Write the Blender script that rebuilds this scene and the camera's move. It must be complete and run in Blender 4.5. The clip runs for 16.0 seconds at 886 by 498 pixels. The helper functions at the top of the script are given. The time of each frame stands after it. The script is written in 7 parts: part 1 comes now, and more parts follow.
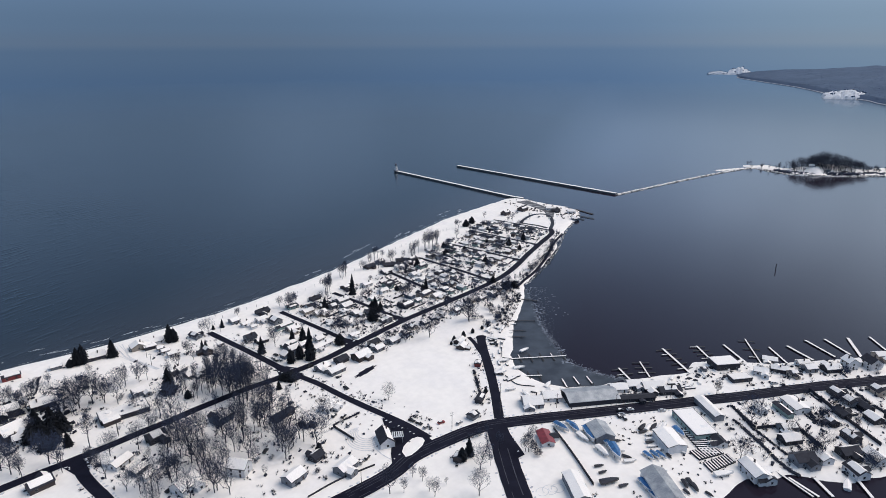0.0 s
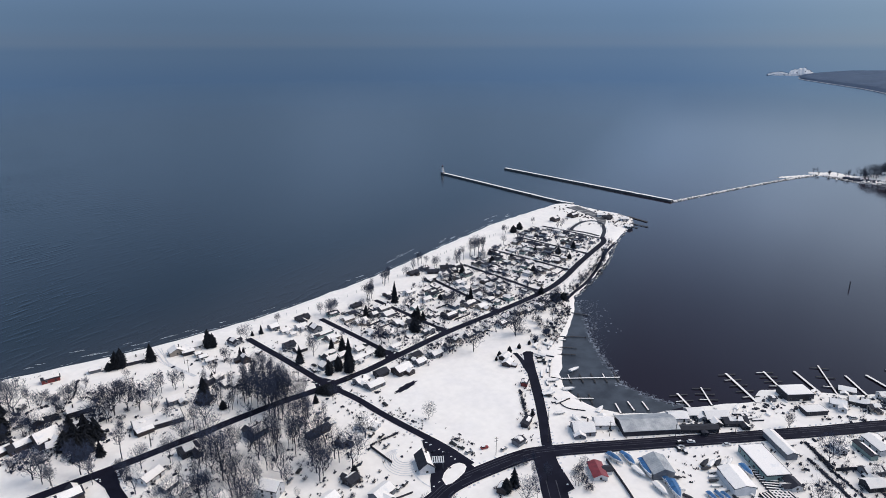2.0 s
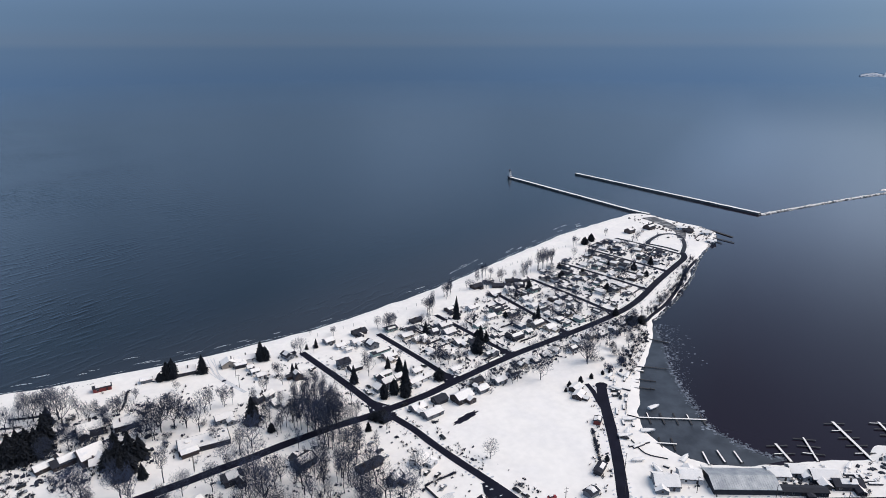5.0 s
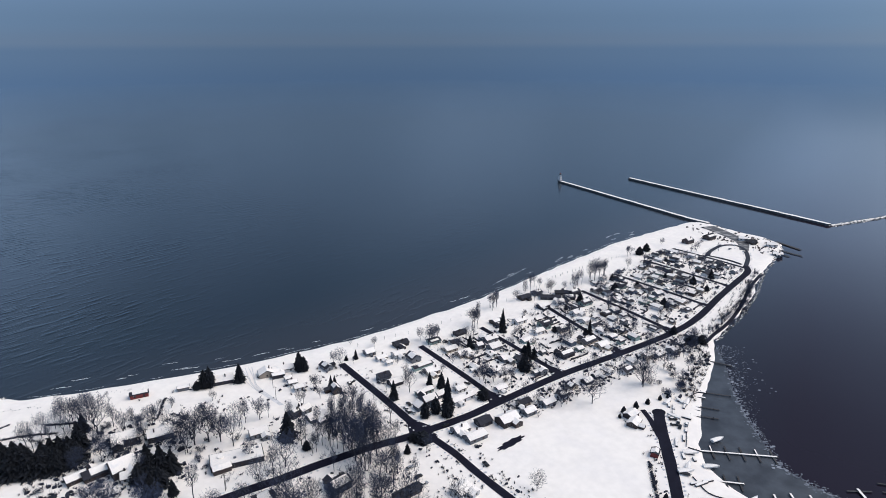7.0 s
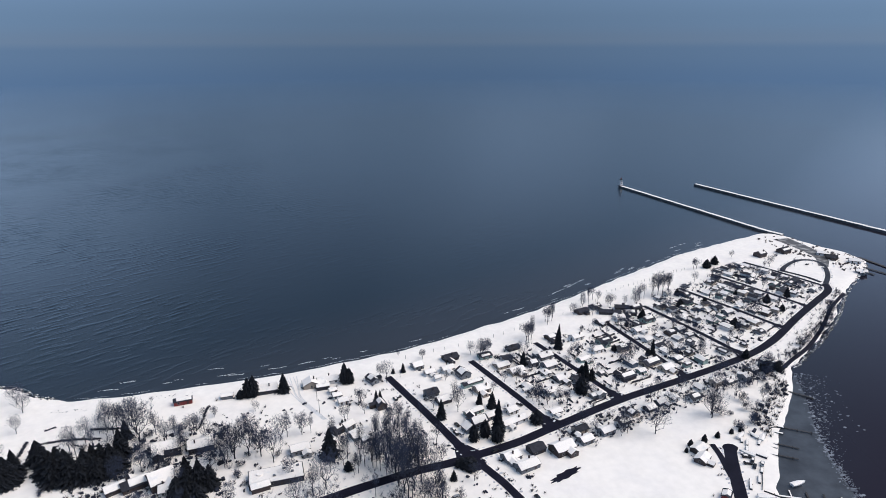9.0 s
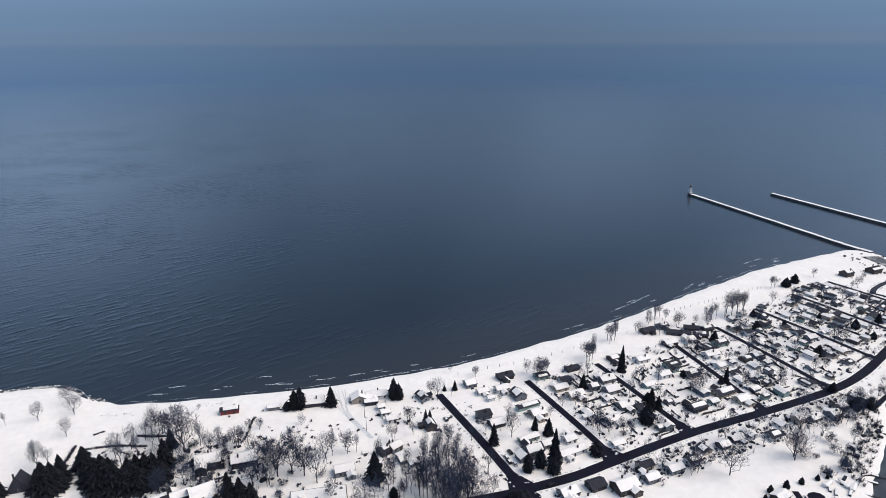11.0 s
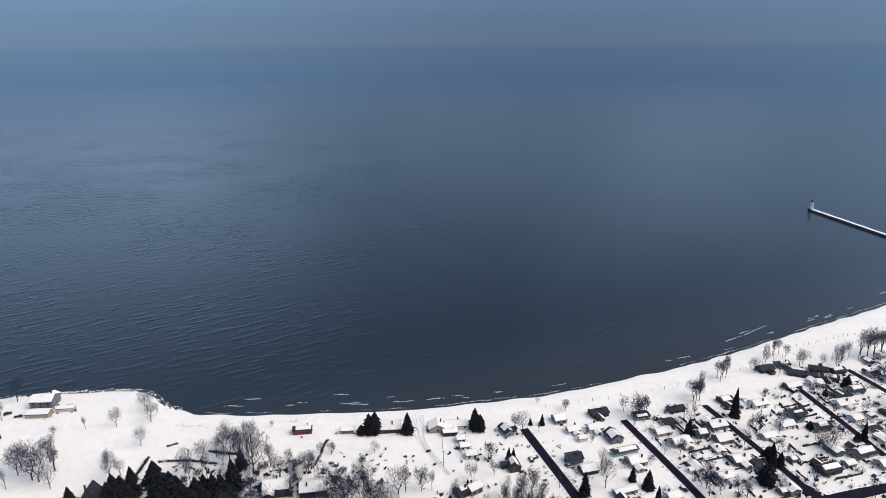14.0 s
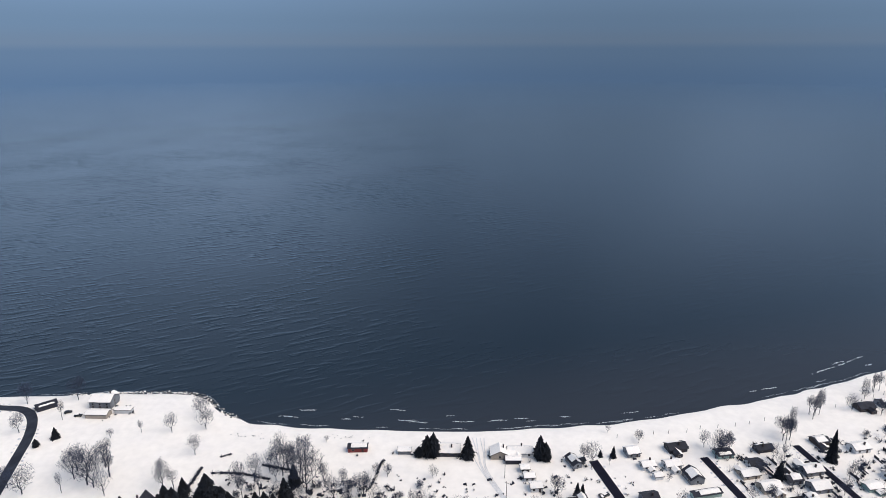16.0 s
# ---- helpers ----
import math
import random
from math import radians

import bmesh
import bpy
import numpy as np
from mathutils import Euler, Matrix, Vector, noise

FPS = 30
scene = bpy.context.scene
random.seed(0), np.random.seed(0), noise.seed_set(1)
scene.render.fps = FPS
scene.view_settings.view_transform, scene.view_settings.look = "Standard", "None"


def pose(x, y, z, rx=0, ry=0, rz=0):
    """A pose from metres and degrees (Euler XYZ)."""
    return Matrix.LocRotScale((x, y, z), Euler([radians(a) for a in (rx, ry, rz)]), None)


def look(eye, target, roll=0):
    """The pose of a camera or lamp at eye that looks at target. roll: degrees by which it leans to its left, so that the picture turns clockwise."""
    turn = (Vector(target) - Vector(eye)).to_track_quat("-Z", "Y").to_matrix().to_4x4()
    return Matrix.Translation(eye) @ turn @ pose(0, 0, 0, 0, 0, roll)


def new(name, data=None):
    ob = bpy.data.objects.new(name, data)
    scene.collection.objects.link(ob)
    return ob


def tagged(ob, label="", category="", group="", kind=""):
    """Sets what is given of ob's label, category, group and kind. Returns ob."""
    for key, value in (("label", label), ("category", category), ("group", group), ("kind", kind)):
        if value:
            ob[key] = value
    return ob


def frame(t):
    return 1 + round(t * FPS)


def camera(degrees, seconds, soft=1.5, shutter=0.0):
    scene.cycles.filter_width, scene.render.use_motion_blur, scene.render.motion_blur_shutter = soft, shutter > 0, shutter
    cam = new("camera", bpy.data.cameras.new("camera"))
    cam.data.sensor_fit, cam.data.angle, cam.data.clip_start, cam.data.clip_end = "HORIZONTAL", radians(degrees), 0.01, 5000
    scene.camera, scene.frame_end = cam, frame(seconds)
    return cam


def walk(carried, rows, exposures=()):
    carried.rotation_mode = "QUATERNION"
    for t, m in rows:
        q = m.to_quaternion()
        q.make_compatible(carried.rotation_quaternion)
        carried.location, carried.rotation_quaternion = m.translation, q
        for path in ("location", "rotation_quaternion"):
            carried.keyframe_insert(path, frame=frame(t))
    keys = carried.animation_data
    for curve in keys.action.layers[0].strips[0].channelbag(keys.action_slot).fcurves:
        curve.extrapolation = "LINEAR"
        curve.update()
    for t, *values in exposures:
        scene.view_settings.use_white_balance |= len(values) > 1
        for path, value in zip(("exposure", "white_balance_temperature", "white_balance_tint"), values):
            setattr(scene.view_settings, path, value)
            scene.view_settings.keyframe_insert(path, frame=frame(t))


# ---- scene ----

# A snowed-in lakeside village on a spit between a great lake and a bay, seen from a drone.
cam = camera(69.87, 16.0, 0.7)
PATH = [
    (0, (0.00, 0.00, 210.00), (58.654, 75.078, 179.618), -0.18),
    (0.5, (3.32, 4.71, 210.02), (60.535, 80.889, 179.636), -0.18),
    (1, (6.64, 9.57, 210.15), (62.448, 86.778, 179.736), -0.19),
    (1.5, (9.92, 14.56, 210.10), (64.297, 92.770, 179.686), -0.17),
    (2, (13.03, 19.84, 210.03), (66.013, 99.005, 179.614), -0.13),
    (2.5, (15.97, 25.31, 210.03), (67.589, 105.374, 179.604), -0.08),
    (3, (18.66, 30.77, 210.25), (68.972, 111.640, 179.777), -0.10),
    (3.5, (21.51, 36.01, 210.44), (70.444, 117.706, 179.946), -0.08),
    (4, (24.44, 41.18, 210.62), (71.942, 123.718, 180.105), -0.06),
    (6.5, (37.47, 67.47, 210.49), (77.166, 154.029, 179.974), -0.17),
    (7, (39.77, 72.74, 210.54), (77.788, 160.041, 180.011), -0.16),
    (7.5, (41.78, 78.03, 210.63), (78.099, 166.043, 180.060), -0.18),
    (8, (43.94, 83.30, 210.85), (78.357, 172.065, 180.247), -0.19),
    (8.5, (46.10, 88.76, 211.03), (78.478, 178.288, 180.423), -0.21),
    (9, (48.04, 94.25, 211.08), (78.284, 184.508, 180.438), -0.21),
    (11.5, (55.84, 121.21, 212.67), (75.336, 214.363, 181.976), -0.26),
    (12, (56.76, 126.38, 213.03), (74.144, 219.949, 182.337), -0.33),
    (12.5, (57.41, 131.59, 213.18), (72.612, 225.542, 182.503), -0.36),
    (13, (58.15, 137.30, 212.97), (71.041, 231.621, 182.359), -0.41),
    (13.5, (59.01, 143.32, 212.58), (69.426, 237.962, 182.010), -0.45),
    (14, (59.49, 149.33, 212.42), (67.567, 244.222, 181.914), -0.48),
    (14.5, (59.36, 155.29, 212.44), (65.192, 250.351, 181.954), -0.44),
    (15, (58.35, 160.81, 212.75), (61.956, 255.973, 182.237), -0.37),
    (15.5, (56.54, 166.62, 212.90), (58.053, 261.826, 182.353), -0.28),
    (16, (54.14, 172.42, 213.15), (53.452, 267.635, 182.584), -0.17),
]
walk(cam, [(t, look(e, a, r)) for t, e, a, r in PATH], [(0.0, -0.02, 6030, 10), (8.0, 0.06, 6040, 10), (16.0, 0.12, 6240, 10)])

# ---- light ----
SUN_AZ, SUN_EL = radians(112), radians(52)
world = bpy.data.worlds.new("overcast_sky")
scene.world = world
world.use_nodes = True
wn, wl = world.node_tree.nodes, world.node_tree.links
wn.clear()
w_out, w_bg, w_sky = wn.new("ShaderNodeOutputWorld"), wn.new("ShaderNodeBackground"), wn.new("ShaderNodeTexSky")
w_sky.sky_type, w_sky.sun_disc = "NISHITA", False
w_sky.sun_elevation, w_sky.sun_rotation = SUN_EL, SUN_AZ
w_sky.air_density, w_sky.dust_density, w_sky.ozone_density = 1.0, 2.0, 1.5
w_mix, w_tc, w_noise, w_ramp, w_sep, w_street, w_cos = (wn.new("ShaderNode" + k) for k in ("Mix", "TexCoord", "TexNoise", "ValToRGB", "SeparateXYZ", "Math", "Math"))
w_mix.data_type = "RGBA"
w_mix.inputs[0].default_value = 0.8
w_noise.inputs["Scale"].default_value, w_noise.inputs["Detail"].default_value = 2.6, 6.0
wl.new(w_tc.outputs["Generated"], w_noise.inputs["Vector"])
wl.new(w_tc.outputs["Generated"], w_sep.inputs["Vector"])
# broken winter cloud in broad streets: blue-grey undersides with lighter veils between them
w_street.operation, w_cos.operation = "MULTIPLY_ADD", "COSINE"
w_street.inputs[1].default_value, w_street.inputs[2].default_value = 4.0, -4.2
wl.new(w_sep.outputs["X"], w_street.inputs[0])
wl.new(w_street.outputs["Value"], w_cos.inputs[0])
w_sum, w_half = wn.new("ShaderNodeMath"), wn.new("ShaderNodeMath")
w_half.operation, w_sum.operation = "MULTIPLY_ADD", "MULTIPLY_ADD"
w_half.inputs[1].default_value, w_half.inputs[2].default_value = 0.19, -0.07
w_sum.inputs[1].default_value = 1.2
wl.new(w_cos.outputs["Value"], w_half.inputs[0])
wl.new(w_noise.outputs["Fac"], w_sum.inputs[0])
wl.new(w_half.outputs["Value"], w_sum.inputs[2])
w_ramp.color_ramp.elements[0].position, w_ramp.color_ramp.elements[0].color = 0.12, (1.24, 2.0, 3.2, 1)
w_ramp.color_ramp.elements[1].position, w_ramp.color_ramp.elements[1].color = 0.9, (6.6, 8.8, 12.3, 1)
wl.new(w_sum.outputs["Value"], w_ramp.inputs["Fac"])
wl.new(w_sky.outputs["Color"], w_mix.inputs[6])
wl.new(w_ramp.outputs["Color"], w_mix.inputs[7])
# the veil is thinner, and brighter, towards the horizon
w_low, w_mul = wn.new("ShaderNodeMapRange"), wn.new("ShaderNodeMix")
w_low.inputs["From Min"].default_value, w_low.inputs["From Max"].default_value = 0.06, 0.46
w_low.inputs["To Min"].default_value, w_low.inputs["To Max"].default_value = 1.3, 0.44
wl.new(w_sep.outputs["Z"], w_low.inputs["Value"])
w_mul.data_type, w_mul.blend_type = "RGBA", "MULTIPLY"
w_mul.inputs[0].default_value = 1.0
wl.new(w_mix.outputs[2], w_mul.inputs[6])
wl.new(w_low.outputs["Result"], w_mul.inputs[7])
# horizon haze as sky colour: distant water below, pale haze above, then the cloud
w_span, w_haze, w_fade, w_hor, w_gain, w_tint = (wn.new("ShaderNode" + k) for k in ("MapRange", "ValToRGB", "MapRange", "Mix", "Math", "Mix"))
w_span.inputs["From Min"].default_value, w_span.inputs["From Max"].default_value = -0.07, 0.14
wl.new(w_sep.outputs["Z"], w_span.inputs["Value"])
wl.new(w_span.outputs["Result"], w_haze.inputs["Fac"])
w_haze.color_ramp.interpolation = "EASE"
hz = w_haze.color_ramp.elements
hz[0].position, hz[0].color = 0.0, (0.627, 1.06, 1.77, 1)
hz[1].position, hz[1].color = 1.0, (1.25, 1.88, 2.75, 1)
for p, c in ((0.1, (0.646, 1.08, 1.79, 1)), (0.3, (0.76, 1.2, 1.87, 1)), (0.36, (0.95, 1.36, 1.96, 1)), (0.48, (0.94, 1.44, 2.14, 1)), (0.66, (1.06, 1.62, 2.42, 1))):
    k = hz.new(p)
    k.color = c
w_gain.operation = "MULTIPLY_ADD"
w_gain.inputs[1].default_value, w_gain.inputs[2].default_value = 0.19, 1.08
wl.new(w_cos.outputs["Value"], w_gain.inputs[0])
w_tint.data_type, w_tint.blend_type = "RGBA", "MULTIPLY"
w_tint.inputs[0].default_value = 1.0
wl.new(w_haze.outputs["Color"], w_tint.inputs[6])
wl.new(w_gain.outputs["Value"], w_tint.inputs[7])
w_fade.inputs["From Min"].default_value, w_fade.inputs["From Max"].default_value = 0.075, 0.24
wl.new(w_sep.outputs["Z"], w_fade.inputs["Value"])
w_hor.data_type = "RGBA"
wl.new(w_fade.outputs["Result"], w_hor.inputs[0])
wl.new(w_tint.outputs[2], w_hor.inputs[6])
wl.new(w_mul.outputs[2], w_hor.inputs[7])
# thinner, paler and warmer cloud in the east
w_east, w_pale, w_warm = wn.new("ShaderNodeMapRange"), wn.new("ShaderNodeMix"), wn.new("ShaderNodeMix")
w_east.interpolation_type = "SMOOTHSTEP"
w_east.inputs["From Min"].default_value, w_east.inputs["From Max"].default_value = 0.76, 1.0
wl.new(w_sep.outputs["X"], w_east.inputs["Value"])
w_pale.data_type, w_warm.data_type, w_warm.blend_type = "RGBA", "RGBA", "MULTIPLY"
w_pale.inputs[6].default_value, w_pale.inputs[7].default_value = (1, 1, 1, 1), (1.54, 1.34, 1.12, 1)
wl.new(w_east.outputs["Result"], w_pale.inputs[0])
w_warm.inputs[0].default_value = 1.0
wl.new(w_hor.outputs[2], w_warm.inputs[6])
wl.new(w_pale.outputs[2], w_warm.inputs[7])
wl.new(w_warm.outputs[2], w_bg.inputs["Color"])
w_bg.inputs["Strength"].default_value = 0.13
wl.new(w_bg.outputs["Background"], w_out.inputs["Surface"])

sun = new("sun", bpy.data.lights.new("sun", "SUN"))
sun.data.energy, sun.data.angle, sun.data.color = 2.72, radians(54), (1.0, 0.89, 0.775)
sun.matrix_world = look((0, 0, 0), (-math.sin(SUN_AZ) * math.cos(SUN_EL), -math.cos(SUN_AZ) * math.cos(SUN_EL), -math.sin(SUN_EL)))


# ---- materials ----
def material(name, base, second=None, scale=1.0, rough=0.8, fine=None, bump=0.0, bump_scale=6.0, metal=0.0, low=0.35, high=0.65, spec=0.5, vary=0.0, grit=0.14):
    """Two-scale procedural surface: blotches between two colours, finer grain, relief, and a shift per object."""
    m = bpy.data.materials.new(name)
    m.use_nodes = True
    n, l = m.node_tree.nodes, m.node_tree.links
    b = n["Principled BSDF"]
    b.inputs["Roughness"].default_value, b.inputs["Metallic"].default_value = rough, metal
    b.inputs["Specular IOR Level"].default_value = spec
    geo = n.new("ShaderNodeNewGeometry")
    tex, ramp = n.new("ShaderNodeTexNoise"), n.new("ShaderNodeValToRGB")
    tex.inputs["Scale"].default_value, tex.inputs["Detail"].default_value = 1.0 / scale, 6.0
    l.new(geo.outputs["Position"], tex.inputs["Vector"])
    second = second or tuple(c * 0.8 for c in base)
    ramp.color_ramp.elements[0].position, ramp.color_ramp.elements[0].color = low, (*second, 1)
    ramp.color_ramp.elements[1].position, ramp.color_ramp.elements[1].color = high, (*base, 1)
    l.new(tex.outputs["Fac"], ramp.inputs["Fac"])
    grain, mul = n.new("ShaderNodeTexNoise"), n.new("ShaderNodeMix")
    grain.inputs["Scale"].default_value, grain.inputs["Detail"].default_value = fine or 8.0 / scale, 3.0
    l.new(geo.outputs["Position"], grain.inputs["Vector"])
    span = n.new("ShaderNodeMapRange")
    span.inputs["From Min"].default_value, span.inputs["From Max"].default_value = 0.3, 0.7
    span.inputs["To Min"].default_value, span.inputs["To Max"].default_value = 1 - grit, 1 + grit * 0.3
    l.new(grain.outputs["Fac"], span.inputs["Value"])
    mul.data_type, mul.blend_type = "RGBA", "MULTIPLY"
    mul.inputs[0].default_value = 1.0
    l.new(ramp.outputs["Color"], mul.inputs[6])
    l.new(span.outputs["Result"], mul.inputs[7])
    last = mul.outputs[2]
    if vary:
        info, hsv, rng = n.new("ShaderNodeObjectInfo"), n.new("ShaderNodeHueSaturation"), n.new("ShaderNodeMapRange")
        rng.inputs["To Min"].default_value, rng.inputs["To Max"].default_value = 1 - vary, 1 + vary
        l.new(info.outputs["Random"], rng.inputs["Value"])
        l.new(rng.outputs["Result"], hsv.inputs["Value"])
        l.new(last, hsv.inputs["Color"])
        last = hsv.outputs["Color"]
    l.new(last, b.inputs["Base Color"])
    if bump:
        bt, bn = n.new("ShaderNodeTexNoise"), n.new("ShaderNodeBump")
        bt.inputs["Scale"].default_value, bt.inputs["Detail"].default_value = bump_scale, 5.0
        l.new(geo.outputs["Position"], bt.inputs["Vector"])
        bn.inputs["Strength"].default_value, bn.inputs["Distance"].default_value = bump, 0.3
        l.new(bt.outputs["Fac"], bn.inputs["Height"])
        l.new(bn.outputs["Normal"], b.inputs["Normal"])
    return m


SNOW = material("snow", (0.965, 0.897, 0.822), (0.915, 0.853, 0.795), 22, 0.85, 0.25, 0.08, 0.25, low=0.3, high=0.56, spec=0.2, grit=0.06)
ROOF_SNOW = material("roof_snow", (0.95, 0.888, 0.825), (0.80, 0.775, 0.75), 4.5, 0.85, 1.6, 0.25, 0.8, low=0.26, high=0.44, spec=0.2, vary=0.05, grit=0.07)
BANK = material("ploughed_snow", (0.80, 0.79, 0.79), (0.42, 0.42, 0.45), 2.5, 0.9, 1.8, 0.4, 1.5, low=0.33, high=0.55, spec=0.2)
ASPHALT = material("wet_asphalt", (0.011, 0.011, 0.023), (0.006, 0.006, 0.015), 7, 0.8, 0.9, 0.15, 3.0, spec=0.15)
LANE = material("damp_asphalt", (0.040, 0.044, 0.058), (0.020, 0.022, 0.032), 6, 0.75, 0.9, 0.15, 3.0, spec=0.2)
SLUSH = material("slushy_asphalt", (0.42, 0.40, 0.38), (0.09, 0.085, 0.085), 6, 0.6, 0.5, 0.2, 2.0, low=0.5, high=0.66)
ICE = material("bay_ice", (0.056, 0.064, 0.078), (0.024, 0.028, 0.037), 11, 0.42, 0.35, 0.1, 0.6, low=0.36, high=0.62)
FLOE = material("ice_floe", (0.24, 0.26, 0.30), (0.07, 0.08, 0.105), 6, 0.6, 0.8, low=0.4, high=0.6)
FOAM = material("foam", (0.75, 0.77, 0.78), (0.45, 0.5, 0.54), 2, 0.9, 1.5)
CONCRETE = material("pier_concrete", (0.11, 0.112, 0.12), (0.04, 0.042, 0.05), 4, 0.85, 2.0, 0.3, 2.0)
ROCK = material("rock", (0.16, 0.155, 0.15), (0.06, 0.06, 0.065), 2.5, 0.9, 1.2, 0.4, 2.0, vary=0.2)
BARK = material("bark", (0.015, 0.020, 0.042), (0.008, 0.011, 0.025), 1.2, 0.9, 4.0, vary=0.15)
TWIG = material("twigs", (0.048, 0.062, 0.108), (0.026, 0.035, 0.066), 2.0, 0.9, 3.0, vary=0.25)
NEEDLE = material("needles", (0.010, 0.014, 0.023), (0.005, 0.007, 0.012), 1.6, 0.85, 3.0, vary=0.2)
GLASS = material("window_glass", (0.03, 0.035, 0.045), (0.02, 0.024, 0.03), 1.0, 0.12, 1.0)
TRIM = material("white_trim", (0.75, 0.75, 0.74), (0.6, 0.6, 0.6), 1.0, 0.6, 3.0)
SHINGLE = material("dark_shingles", (0.025, 0.026, 0.038), (0.013, 0.014, 0.023), 1.8, 0.85, 2.5, 0.2, 4.0, vary=0.2)
STEEL = material("galvanised_steel", (0.35, 0.37, 0.4), (0.24, 0.26, 0.29), 1.5, 0.45, 3.0, metal=0.4)
WOOD = material("weathered_wood", (0.065, 0.06, 0.06), (0.03, 0.028, 0.03), 1.2, 0.85, 4.0, 0.2, 5.0, vary=0.2)
RUBBER = material("rubber", (0.02, 0.02, 0.022), (0.013, 0.013, 0.014), 0.5, 0.8, 4.0)
WALLS = {
    "white": material("white_siding", (0.66, 0.66, 0.67), (0.54, 0.545, 0.56), 2.5, 0.7, 3.0, vary=0.08),
    "grey": material("grey_siding", (0.19, 0.205, 0.23), (0.13, 0.14, 0.165), 2.5, 0.7, 3.0, vary=0.2),
    "blue": material("slate_blue_siding", (0.10, 0.135, 0.19), (0.07, 0.1, 0.15), 2.5, 0.7, 3.0, vary=0.2),
    "green": material("pale_green_siding", (0.24, 0.33, 0.32), (0.18, 0.26, 0.25), 2.5, 0.7, 3.0, vary=0.15),
    "brown": material("brown_siding", (0.055, 0.040, 0.040), (0.03, 0.024, 0.026), 2.5, 0.75, 3.0, vary=0.25),
    "red": material("barn_red_siding", (0.21, 0.03, 0.03), (0.13, 0.02, 0.022), 2.5, 0.7, 3.0, vary=0.12),
    "tan": material("tan_siding", (0.38, 0.33, 0.28), (0.29, 0.25, 0.215), 2.5, 0.7, 3.0, vary=0.15),
    "dark": material("dark_siding", (0.022, 0.024, 0.037), (0.012, 0.013, 0.022), 2.5, 0.75, 3.0, vary=0.2),
}
PAINTS = {
    "black": material("black_paint", (0.015, 0.015, 0.018), None, 3, 0.3, 2.0),
    "silver": material("silver_paint", (0.4, 0.41, 0.43), None, 3, 0.35, 2.0, metal=0.3),
    "red": material("red_paint", (0.3, 0.02, 0.02), None, 3, 0.3, 2.0),
    "blue": material("blue_paint", (0.03, 0.06, 0.16), None, 3, 0.3, 2.0),
    "white": material("white_gelcoat", (0.7, 0.7, 0.7), None, 3, 0.35, 2.0),
}
TARP = material("blue_tarpaulin", (0.045, 0.16, 0.36), (0.025, 0.09, 0.22), 1.5, 0.55, 2.0, 0.3, 2.0, vary=0.2)
# distance haze mixed into the far woods' blue-grey base colour
HAZY_FOREST = material("hazy_far_woods", (0.058, 0.094, 0.158), (0.046, 0.078, 0.136), 120, 0.95, 0.05, low=0.4, high=0.6)


